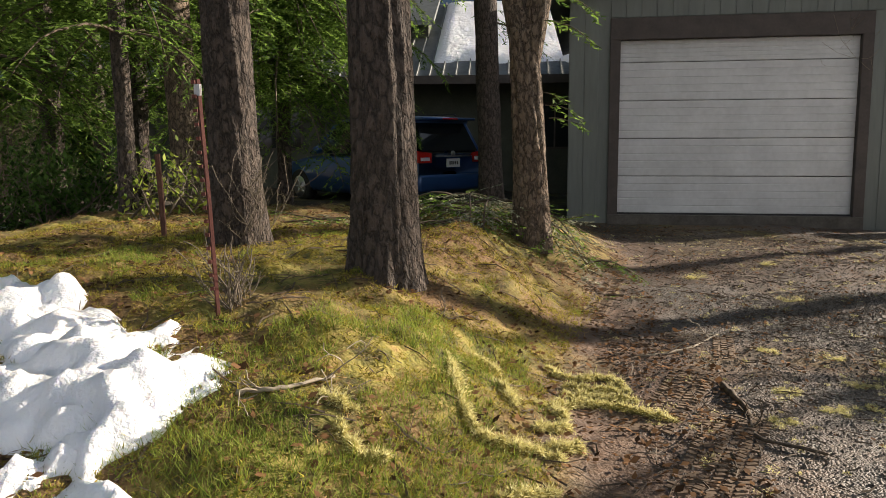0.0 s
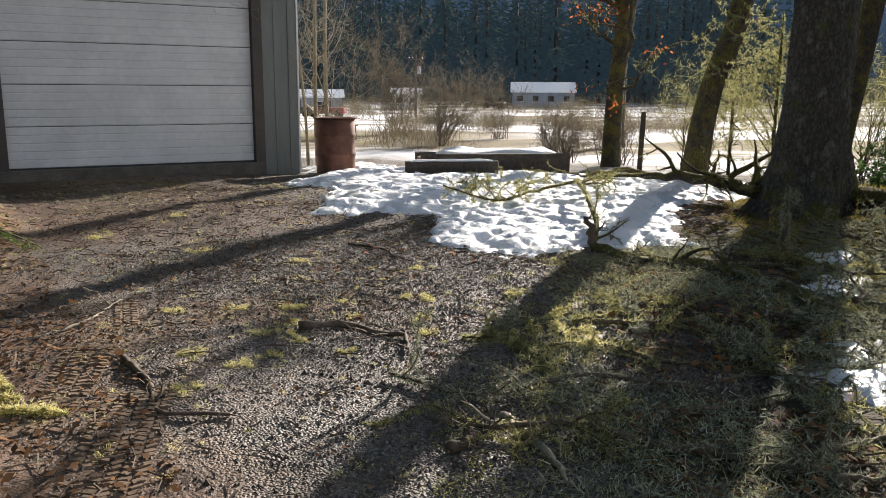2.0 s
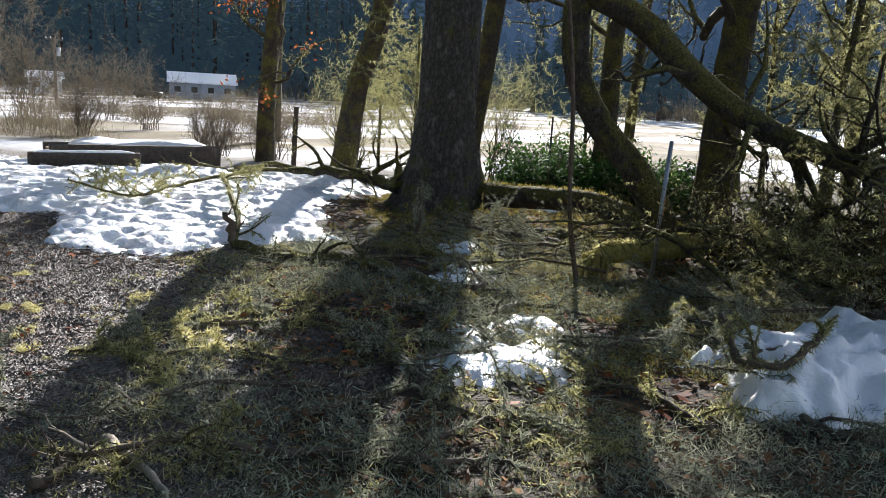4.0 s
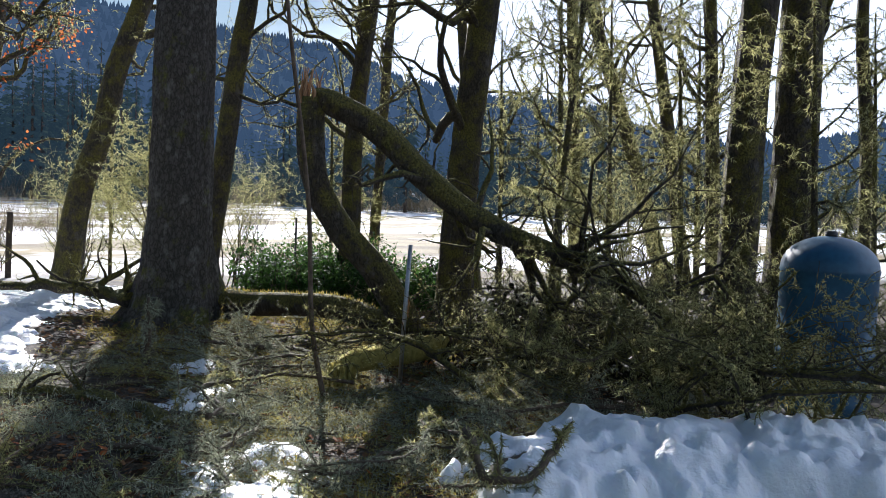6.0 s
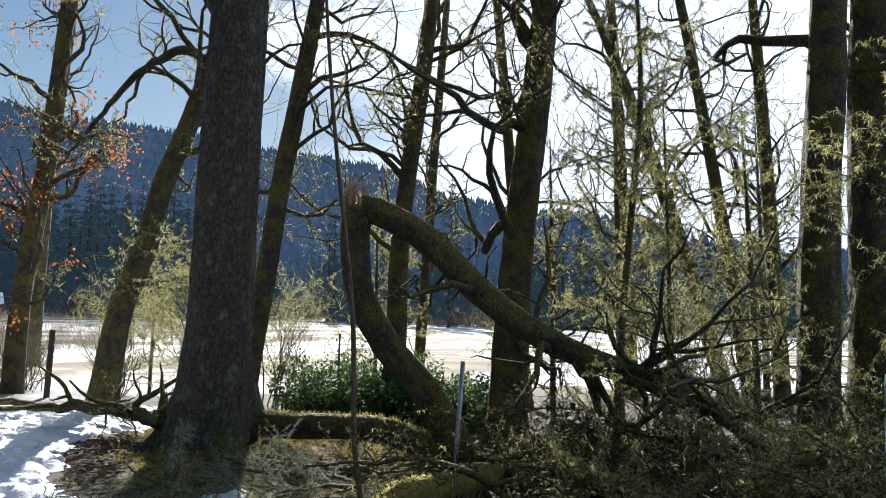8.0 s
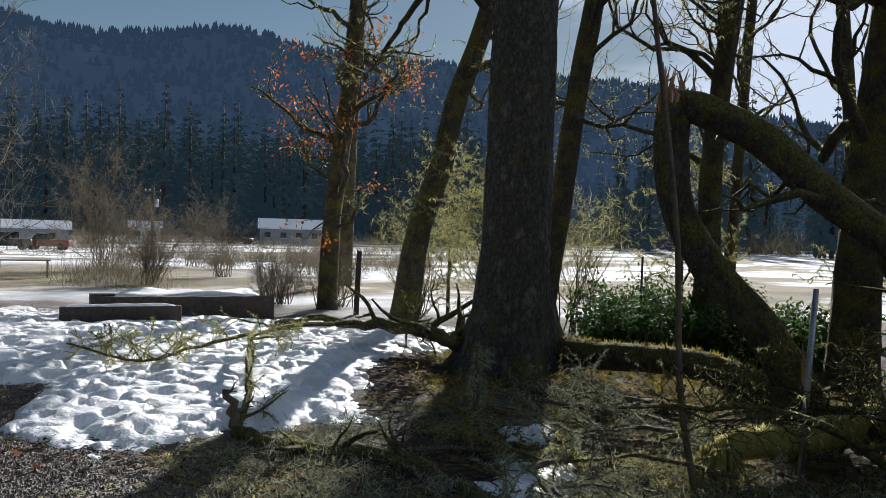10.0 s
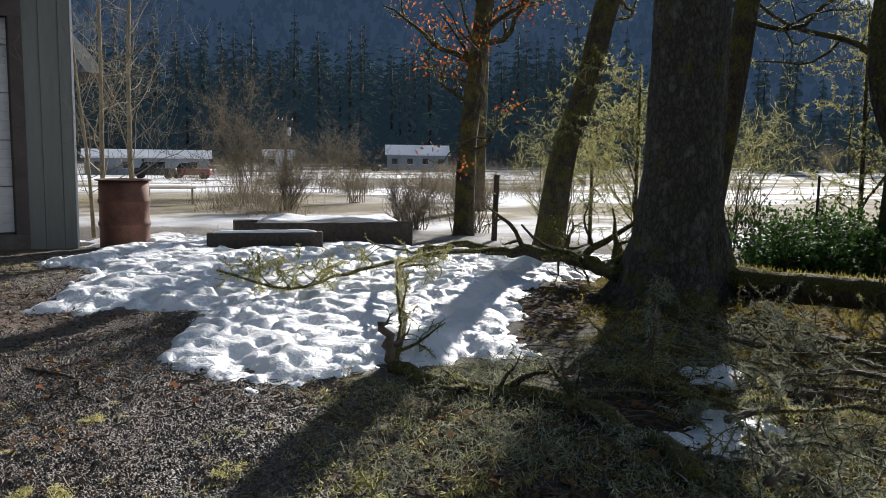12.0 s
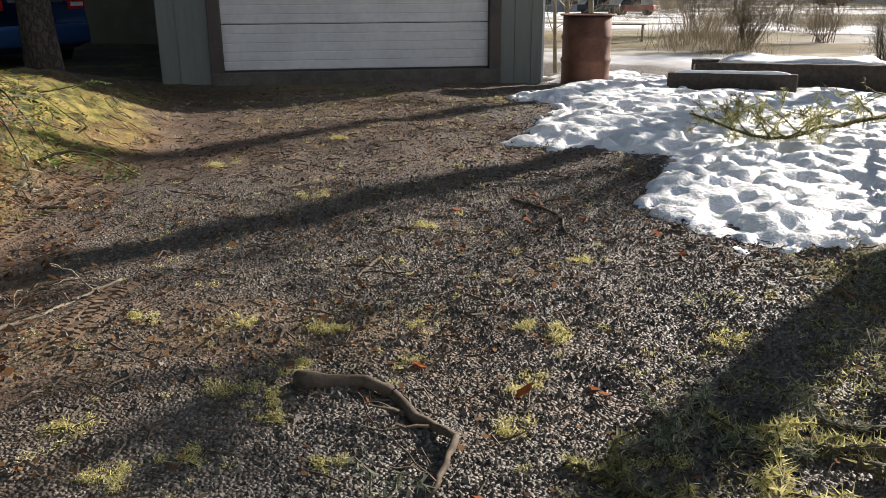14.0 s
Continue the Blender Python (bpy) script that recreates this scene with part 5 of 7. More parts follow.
for k in range(30):
    x, y = drng.uniform(5.2, 7.5), drng.uniform(3.0, 5.2)
    if y > 0.93 * x - 1.4 or math.hypot(x - 7.72, y - 4.92) < 0.55:
        continue
    a, L = drng.uniform(0, 6.28), drng.uniform(0.4, 1.0)
    branch_thing("dark mossy branch lying in the leaf litter", [(x, y), (x + L * 0.5 * math.cos(a), y + L * 0.5 * math.sin(a)), (x + L * math.cos(a + 0.5), y + L * math.sin(a + 0.5))], drng.uniform(0.010, 0.024), 2000 + k, 5, 0.35, 160, M_GREYLICHEN if k % 2 else M_LITTERMOSS, M_TWIG, 1, ground=True, up=drng.uniform(0.0, 0.06), lift=-0.1, fl=0.03)

# sticks on the drive
for k, (lab, line, r) in enumerate([
    ("short thick dead stick with pale broken end", [(2.42, 2.7), (2.34, 2.38), (2.25, 2.13)], 0.022),
    ("short dark stick on wet gravel", [(2.1, 2.57), (2.27, 2.6)], 0.022),
    ("crooked dead branch lying on the gravel", [(2.22, 4.09), (2.42, 4.04), (2.52, 3.85), (2.58, 3.66), (2.48, 3.48)], 0.026),
    ("dark crooked stick by the tyre marks", [(1.38, 4.04), (1.4, 3.66), (1.36, 3.33), (1.55, 3.16)], 0.014),
    ("pale stripped twig on the gravel", [(1.06, 4.61), (1.24, 4.68), (1.36, 4.76), (1.6, 5.1)], 0.010),
    ("thin dark twig on the gravel", [(3.43, 5.92), (3.55, 5.6), (3.49, 5.31)], 0.010),
    ("green-tipped twig on the gravel", [(2.48, 4.86), (2.62, 5.17)], 0.008),
    ("pale dead stick lying in the grass", [(-0.53, 2.72), (-0.39, 2.78), (-0.25, 2.96)], 0.010),
    ("dead twig standing in the grass", [(0.02, 4.1), (0.1, 4.05)], 0.008)]):
    branch_thing(lab, line, r, 800 + k, 4, 0.22, 0, None, M_PALE if "pale" in lab else M_TWIG, 1, ground=True)


def moss_stick(line, seed, thick=0.024):
    rng = np.random.default_rng(seed)
    t = thing("moss_branch", "fallen twig thickly furred with yellow-green moss", "branch", group="mossy twigs on the bank")
    line = [(x, y, hz(x, y) + thick * 0.5) for x, y in line]
    n = 26
    pts = bend(line, n, 0.008, rng)
    rad = thick * (0.35 + 0.75 * fbm(np.arange(n) * 0.45, np.full(n, seed * 1.0), seed, 2)) * np.clip(np.sin(np.linspace(0.12, 3.0, n)) * 1.6, 0.2, 1)
    g, f = Geo(), Geo()
    g.tube(pts, rad * 0.75, 9, 0.25, rng)
    part("stem", g, M_MOSSCORE, t)
    hair(f, rng, pts, rad, 3600, 0.02, 0.0034, -0.1)
    hair(f, rng, pts, rad * 2.2, 700, 0.022, 0.003, 0.2)
    part("moss", f, M_MOSSHAIR, t, shade=False)
    return t


for k, line in enumerate([
    [(0.1, 3.55), (0.15, 3.33), (0.2, 3.13), (0.3, 2.96)], [(0.3, 2.96), (0.42, 2.99), (0.58, 3.01)], [(0.54, 4.17), (0.69, 4.09), (0.81, 4.15), (0.93, 3.94)],
    [(0.47, 3.52), (0.62, 3.63), (0.79, 3.7), (0.91, 3.66), (1.07, 3.51)], [(0.33, 3.55), (0.4, 3.38)], [(-0.26, 2.82), (-0.2, 2.74), (-0.12, 2.74)],
    [(-0.17, 2.65), (-0.13, 2.6), (-0.06, 2.56), (0.01, 2.58)], [(0.21, 3.75), (0.32, 3.75)], [(0.47, 3.24), (0.62, 3.32)], [(0.35, 2.59), (0.55, 2.74)],
    [(0.62, 3.96), (0.75, 3.98), (0.88, 3.94)], [(0.6, 3.82), (0.75, 3.85), (0.95, 3.8)], [(0.56, 3.55), (0.6, 3.42)], [(0.52, 3.1), (0.66, 3.16)]]):
    moss_stick(line, 900 + k, 0.026)


def moss_clump(x, y, size, seed, material=None):
    rng = np.random.default_rng(seed)
    t = thing("moss_clump", "loose clump of yellow-green moss on the gravel", "moss", (x, y, hz(x, y)), group="moss clumps on the drive")
    f = Geo()
    lobes = rng.normal(size=(5, 3)) * np.array([size * 0.75, size * 0.5, 0.0])
    n = int(520 * size / 0.05)
    base = lobes[rng.integers(5, size=n)] + rng.normal(size=(n, 3)) * np.array([size * 0.26, size * 0.26, size * 0.2])
    base[:, 2] = np.abs(base[:, 2])
    w = rand_units(rng, n)
    s = np.cross(w, rand_units(rng, n))
    f.spikes(base, w, s / np.linalg.norm(s, axis=1)[:, None], rng.uniform(0.007, 0.018, n), rng.uniform(0.0022, 0.004, n))
    part("tuft", f, material or M_MOSSHAIR, t, shade=False)
    return t


for k, (x, y, s) in enumerate([(2.06, 4.5, 0.03), (2.29, 4.45, 0.05), (2.37, 4.45, 0.04), (2.04, 4.06, 0.06), (2.15, 3.91, 0.045), (2.17, 4.02, 0.04), (2.2, 4.19, 0.04), (2.63, 4.42, 0.03), (3.01, 4.35, 0.05), (3.06, 4.21, 0.055), (1.79, 3.68, 0.05), (1.96, 3.73, 0.04), (2.59, 4.19, 0.035), (2.87, 3.99, 0.05), (2.27, 3.69, 0.04), (1.65, 3.95, 0.05), (1.5, 3.5, 0.05), (1.75, 4.6, 0.04), (3.4, 4.9, 0.05), (2.9, 5.6, 0.05), (2.4, 6.3, 0.06), (1.9, 7.2, 0.08), (2.7, 7.9, 0.07), (3.6, 4.1, 0.05), (2.75, 3.75, 0.05), (3.1, 3.5, 0.06)]):
    moss_clump(x, y, s, 1000 + k)

for k, (x, y, a) in enumerate([(2.95, 3.55, 0.2), (3.15, 3.2, 0.9), (3.35, 3.5, -0.4), (3.5, 3.1, 0.4), (3.3, 2.8, 2.0), (2.85, 3.05, 1.2), (3.7, 3.45, 2.6), (2.6, 2.75, 0.5)]):
    branch_thing("mossy lichen-tufted branch at the drive's edge", [(x, y), (x + 0.25 * math.cos(a), y + 0.25 * math.sin(a)), (x + 0.5 * math.cos(a + 0.4), y + 0.5 * math.sin(a + 0.4))], 0.013, 1900 + k, 3, 0.2, 700, (M_GREYLICHEN, M_MOSSHAIR, M_LICHEN)[k % 3], ground=True, fl=0.035, up=0.01)


# ---- yard things ----
def rusty_drum():
    t = thing("rusty_drum", "rusty red-brown steel drum at the garage corner", "barrel", (5.99, 11.34, hz(5.99, 11.34) - 0.01))
    g = Geo()
    R = 0.285
    prof = [(R * 0.97, 0.0), (R + 0.008, 0.01), (R, 0.03)]
    for zc in (0.28, 0.55):
        prof += [(R, zc - 0.04), (R + 0.014, zc - 0.012), (R + 0.014, zc + 0.012), (R, zc + 0.04)]
    prof += [(R, 0.78), (R - 0.02, 0.79), (R - 0.025, 0.66), (0.02, 0.62)]
    g.lathe(prof, 40)
    part("body", g, M_RUST, t)
    g = Geo()
    g.lathe([(R + 0.035, 0.795), (R + 0.04, 0.80), (R + 0.035, 0.806), (R - 0.03, 0.806), (R - 0.035, 0.795), (R + 0.03, 0.79)], 40)
    part("rim", g, M_RUST, t, "flattened rusty rim plate")
    return t


rusty_drum()
for k, (line, r, n) in enumerate([
    ([(5.98, 11.95, 0.0), (5.95, 11.92, 0.83), (5.96, 11.9, 1.9), (5.98, 11.9, 3.3), (6.1, 11.9, 4.6)], 0.035, 16),
    ([(5.85, 12.0, 0.0), (5.8, 11.98, 0.9), (5.7, 11.96, 1.9), (5.6, 11.95, 3.2)], 0.026, 12),
    ([(7.2, 13.7, -0.1), (7.09, 13.81, 0.4), (7.04, 13.83, 1.7), (7.11, 13.8, 3.9), (7.2, 13.8, 5.5)], 0.05, 18)]):
    bare_tree("sapling", "slender pale bare sapling with fine twigs", line, [r, r * 0.85, r * 0.7, r * 0.5, 0.006], M_SAPLING, 1200 + k, n + 8, 1.3, 0.14, 0, flare=0.1, sides=10, rings=36, depth=2, kids=4, limb_r=0.34, lift=0.1, crook=0.12)


def timber(name, label, a, b, z0, z1, width, snow=0.0, category="timber"):
    ax, ay, bx, by = *a, *b
    L, ang = math.hypot(bx - ax, by - ay), math.degrees(math.atan2(by - ay, bx - ax))
    t = thing(name, label, category, (ax, ay, z0), ang)
    rng = np.random.default_rng(int(L * 1000))
    g = Geo()
    n = 14
    xs = np.linspace(0, L, n)
    prof = [(-width / 2, 0), (width / 2, 0), (width / 2, z1 - z0), (-width / 2, z1 - z0)]
    V = [(x, p[0] + rng.normal() * 0.004, p[1] + rng.normal() * 0.004) for x in xs for p in prof]
    F = [[i * 4 + j, i * 4 + (j + 1) % 4, i * 4 + 4 + (j + 1) % 4, i * 4 + 4 + j] for i in range(n - 1) for j in range(4)] + [[3, 2, 1, 0], [n * 4 - 4 + j for j in range(4)]]
    g.add(V, F)
    part("beam", g, M_TIMBER, t, shade=False, bevel=0.012)
    return t


def snow_cap(label, a, b, z, width, thick, lo, hi, seed):
    """Snow lying along a timber."""
    ax, ay, bx, by = *a, *b
    L, ang = math.hypot(bx - ax, by - ay), math.degrees(math.atan2(by - ay, bx - ax))
    t = thing("snow_cap", label, "snow", (ax, ay, z), ang)
    g = Geo()
    nx, ny = 60, 9
    xs, ys = np.linspace(lo * L, hi * L, nx), np.linspace(-width / 2, width / 2, ny)
    X, Y = np.meshgrid(xs, ys, indexing="ij")
    e = np.clip((X - lo * L) / 0.15, 0, 1) * np.clip((hi * L - X) / 0.15, 0, 1) * (1 - (2 * np.abs(Y) / width) ** 4)
    Z = thick * np.sqrt(np.clip(e, 0, 1)) * (0.6 + 0.8 * fbm(X * 3, Y * 3 + seed, seed, 3))
    idx = np.arange(nx * ny).reshape(nx, ny)
    g.add(np.stack([X, Y, Z], -1).reshape(-1, 3), np.stack([idx[:-1, :-1], idx[1:, :-1], idx[1:, 1:], idx[:-1, 1:]], -1).reshape(-1, 4).tolist())
    part("snow", g, M_SNOW, t)
    return t


timber("timber_plank", "dark weathered plank lying in the snow", (6.42, 10.08), (7.58, 9.5), hz(7.0, 9.8) + 0.04, hz(7.0, 9.8) + 0.25, 0.09)
snow_cap("thin snow along the plank's top", (6.42, 10.08), (7.58, 9.5), hz(7.0, 9.8) + 0.248, 0.085, 0.035, 0.05, 0.95, 3)
timber("bed_timber", "long dark timber of a raised garden bed", (7.25, 11.0), (9.35, 10.0), hz(8.3, 10.5) - 0.02, hz(8.3, 10.5) + 0.32, 0.12)
timber("bed_timber", "far timber of the raised garden bed", (7.7, 11.9), (9.8, 10.9), hz(8.7, 11.4) - 0.02, hz(8.7, 11.4) + 0.30, 0.12)
snow_cap("rounded snow lying on the raised bed", (7.5, 11.42), (9.55, 10.42), hz(8.5, 11.0) + 0.26, 0.95, 0.12, 0.12, 0.97, 6)
bedfill = thing("bed_soil", "dark soil filling the raised bed", "soil", (0, 0, 0))
bg = Geo()
bg.add([(7.3, 11.05, hz(8.3, 10.5) + 0.25), (9.35, 10.06, hz(8.3, 10.5) + 0.25), (9.75, 10.85, hz(8.7, 11.4) + 0.24), (7.7, 11.85, hz(8.7, 11.4) + 0.24), (7.3, 11.05, -0.3), (9.35, 10.06, -0.4), (9.75, 10.85, -0.4), (7.7, 11.85, -0.3)], [[0, 1, 2, 3], [4, 5, 1, 0], [5, 6, 2, 1], [6, 7, 3, 2], [7, 4, 0, 3]])
part("soil", bg, M_MUD, bedfill, shade=False)


def stake(name, label, foot, top, r, material, sides=6, category="post"):
    t = thing(name, label, category, foot)
    g = Geo()
    d = np.array(top) - np.array(foot)
    g.tube([(0, 0, -0.15), tuple(d * 0.5), tuple(d)], [r, r, r * 0.95], sides)
    part("shaft", g, material, t, shade=sides > 6)
    return t


stake("fence_post", "square brown wooden fence post", (11.25, 10.3, hz(11.25, 10.3)), (11.27, 10.28, 0.80), 0.06, M_TIMBER, 4)
stake("metal_stake", "thin dark metal fence stake", (10.3, 5.0, hz(10.3, 5.0)), (10.31, 5.0, 0.95), 0.014, M_BLACK)
stake("galvanised_pole", "thin grey galvanised pole leaning by the log", (6.38, 2.25, hz(6.38, 2.25)), (6.46, 2.23, 0.93), 0.016, M_STEEL, 10)
tp = stake("red_steel_post", "rusty red steel fence post on the bank", (-0.81, 3.33, hz(-0.81, 3.33)), (-0.86, 3.33, 1.43), 0.010, M_RODRED, 4)
for k in range(16):
    g = Geo()
    z = 0.12 + k * 0.055
    g.box((-0.022 - 0.05 * z / 0.95, -0.02, z), (-0.006 - 0.05 * z / 0.95, -0.004, z + 0.014))
    part("stud", g, M_RODRED, tp, shade=False)
g = Geo()
g.box((-0.063, -0.010, 0.90), (-0.040, 0.010, 0.945))
part("cap", g, M_STEEL, tp, "bare pale steel tip", shade=False)
stake("short_stake", "short dark stake in the grass", (-2.07, 5.62, hz(-2.07, 5.62)), (-2.09, 5.61, 1.1), 0.02, M_RUST)


def pressure_tank():
    t = thing("pressure_tank", "faded blue domed steel tank standing in brush", "tank", (6.5, -0.42, hz(6.5, -0.42)))
    R, H = 0.275, 1.12
    g = Geo()
    prof = [(R * 0.8, 0.0), (R * 0.82, 0.06), (R * 0.9, 0.09), (R, 0.16), (R, 0.40), (R + 0.006, 0.41), (R + 0.006, 0.43), (R, 0.44), (R, H - 0.22), (R + 0.005, H - 0.21), (R, H - 0.19)]
    prof += [(R * math.cos(a), H - 0.19 + 0.19 * math.sin(a)) for a in np.linspace(0.15, 1.5, 9)]
    g.lathe(prof, 44)
    part("shell", g, M_BLUE, t)
    g = Geo()
    g.lathe([(0.035, H - 0.01), (0.035, H + 0.02), (0.02, H + 0.03)], 12)
    part("valve_cap", g, M_BLACK, t)
    g = Geo()
    g.lathe([(R * 0.82, -0.02), (R * 0.84, 0.05), (R * 0.8, 0.06)], 32)
    part("base_ring", g, M_BLACK, t)
    return t


pressure_tank()


def leafy_shrub(name, label, x, y, h, w, leaves, seed, material, size=0.07, stems=14):
    rng = np.random.default_rng(seed)
    t = thing(name, label, "shrub", (x, y, hz(x, y)))
    wood, lv = Geo(), Geo()
    tips = []
    for _ in range(stems):
        a = rng.uniform(0, 6.28)
        for p, r, d in grow(rng, (rng.normal() * 0.1, rng.normal() * 0.1, -0.03), (math.cos(a) * w / h, math.sin(a) * w / h, 1.0), h * rng.uniform(0.7, 1.15), 0.012, 1, 0.22, 0.05):
            wood.tube(p, r, 4, cap=False)
            tips.append(p[len(p) // 3:])
    tips = np.concatenate(tips)
    part("stem_clump", wood, M_SHRUB, t)
    b = tips[rng.integers(len(tips), size=leaves)] + rng.normal(size=(leaves, 3)) * 0.06
    b[:, 2] = np.maximum(b[:, 2], 0.01)
    wv = rand_units(rng, leaves) + np.array([0, 0, -0.15])
    wv /= np.linalg.norm(wv, axis=1)[:, None]
    sv = np.cross(wv, rand_units(rng, leaves) * 0.4 + np.array([0, 0, 1]))
    sv /= np.linalg.norm(sv, axis=1)[:, None] + 1e-9
    lv.blades(b, wv, sv, size * rng.uniform(0.6, 1.3, leaves), size * 0.5 * rng.uniform(0.7, 1.3, leaves))
    part("leaves", lv, material, t, shade=False)
    return t


for k, (x, y, h, w) in enumerate([(9.7, 4.9, 0.8, 0.7), (10.2, 4.2, 0.9, 0.8), (9.9, 3.5, 0.8, 0.8), (10.9, 4.6, 1.0, 0.8), (10.5, 3.4, 0.7, 0.7), (11.0, 5.6, 0.9, 0.8)]):
    leafy_shrub("evergreen_shrub", "low evergreen shrub with glossy leaves", x, y, h * 0.72, w, 6500, 1300 + k, M_HOLLY, 0.06, 26)
for k, (x, y, h, w, n) in enumerate([(-4.65, 8.7, 1.1, 1.0, 2600), (-5.5, 9.3, 1.3, 1.0, 2200), (-5.2, 7.9, 0.7, 0.9, 1600)]):
    leafy_shrub("evergreen_shrub", "dense dark ivy-leaved shrub on the bank", x, y, h, w, n, 1320 + k, M_HOLLY, 0.08, 22)
for k, (x, y, h, w, n) in enumerate([(-2.5, 7.6, 0.7, 0.4, 260), (-2.9, 7.2, 0.6, 0.4, 240)]):
    leafy_shrub("leafy_sucker", "yellow-green leafy suckers at a fir's foot", x, y, h, w, n, 1330 + k, M_GRASS, 0.07, 9)


def twig_shrub(label, x, y, h, w, seed, stems=26, material=M_SHRUB, r=0.012, depth=2):
    rng = np.random.default_rng(seed)
    t = thing("bare_shrub", label, "shrub", (x, y, hz(x, y)))
    haze = Geo()
    for _ in range(stems):
        a = rng.uniform(0, 6.28)
        lean = rng.uniform(0.1, 1.0) * w / h
        ln = grow(rng, (rng.normal() * w * 0.12, rng.normal() * w * 0.12, -0.03), (math.cos(a) * lean, math.sin(a) * lean, 1.0), h * rng.uniform(0.6, 1.1), r, depth, 0.16, 0.05, 3, 0.6)
        part("stem", lines_geo(ln), material, t)
        for p, rr, d in ln:
            hair(haze, rng, p, rr, 34 if d < 2 else 10, 0.10 * min(h, 1.5), 0.0035 * max(1.0, h * 0.7), -0.4)
    part("spray", haze, M_HAZE if material is M_SHRUB else M_LICHEN, t, shade=False)
    return t


for k, (lab, x, y, h, w, n, m) in enumerate([
    ("rounded bare grey-brown bush past the bed", 12.4, 18.2, 1.6, 0.9, 40, M_SHRUB), ("tall bare bush at the lawn's edge", 14.6, 24.4, 3.0, 1.7, 36, M_SHRUB), ("low bare brown brush behind the bed", 12.2, 13.6, 1.1, 0.9, 26, M_SHRUB),
    ("thin bare brush in the field", 16.0, 20.5, 1.9, 1.0, 20, M_SHRUB), ("thin bare brush in the field", 20.0, 28.0, 2.6, 1.4, 20, M_SHRUB), ("brown brush under the oaks", 12.0, 11.6, 1.1, 0.9, 24, M_SHRUB), ("brown brush under the oaks", 11.6, 12.6, 0.9, 0.8, 20, M_SHRUB),
    ("pale lichened brush by the fence", 11.6, 9.4, 1.7, 0.9, 14, M_MOSSY), ("pale lichened brush by the fence", 11.9, 8.0, 1.9, 0.9, 14, M_MOSSY), ("bare brush in the hedge", 11.5, 6.4, 1.8, 0.9, 14, M_MOSSY), ("bare brush in the hedge", 11.3, 1.4, 1.8, 1.0, 16, M_MOSSY), ("bare brush in the hedge", 9.8, 0.9, 1.5, 0.9, 16, M_MOSSY), ("bare brush in the hedge", 8.6, -1.4, 1.3, 0.9, 16, M_MOSSY),
    ("brown bare brush beside the road", -6.4, 10.4, 1.7, 1.0, 26, M_SHRUB), ("brown bare brush beside the road", -7.2, 11.8, 1.5, 1.0, 22, M_SHRUB), ("thin bare suckers at a fir's foot", -1.3, 5.15, 0.6, 0.3, 10, M_SHRUB), ("dry weedy stems round the red post", -0.78, 3.45, 0.28, 0.25, 22, M_SHRUB)]):
    twig_shrub(lab, x, y, h, w, 1400 + k, n, m, 0.012 if h > 0.7 else 0.004, 2 if h > 0.7 else 1)

# heap of cut fir boughs beneath the trees
brng = np.random.default_rng(81)
for k in range(62):
    x, y = -0.05 + brng.normal() * 0.36, 7.15 + brng.normal() * 0.3
    if k > 44:
        x, y = brng.uniform(-2.2, 1.2), brng.uniform(6.0, 8.3)
    t = thing("fir_bough", "cut grey-green fir bough lying on the bank", "branch", group="cut boughs")
    wd, nd_ = Geo(), Geo()
    a = brng.uniform(0, 6.28)
    z = hz(x, y) + (brng.uniform(0.02, 0.2) * math.exp(-((x + 0.05) ** 2 + (y - 7.15) ** 2) / 0.3) if k <= 44 else 0.03)
    L = brng.uniform(0.55, 1.0) if k <= 44 else brng.uniform(0.35, 0.8)
    bough(wd, nd_, brng, (x, y, z), (math.cos(a), math.sin(a), 0.5 if k <= 44 else 0.05), L, 1.1 if k <= 44 else 0.1, 0.045, 0.045)
    part("stem", wd, M_TWIG, t)
    part("needles", nd_, M_NEEDLE if k % 3 else M_GREYLICHEN, t, shade=False)


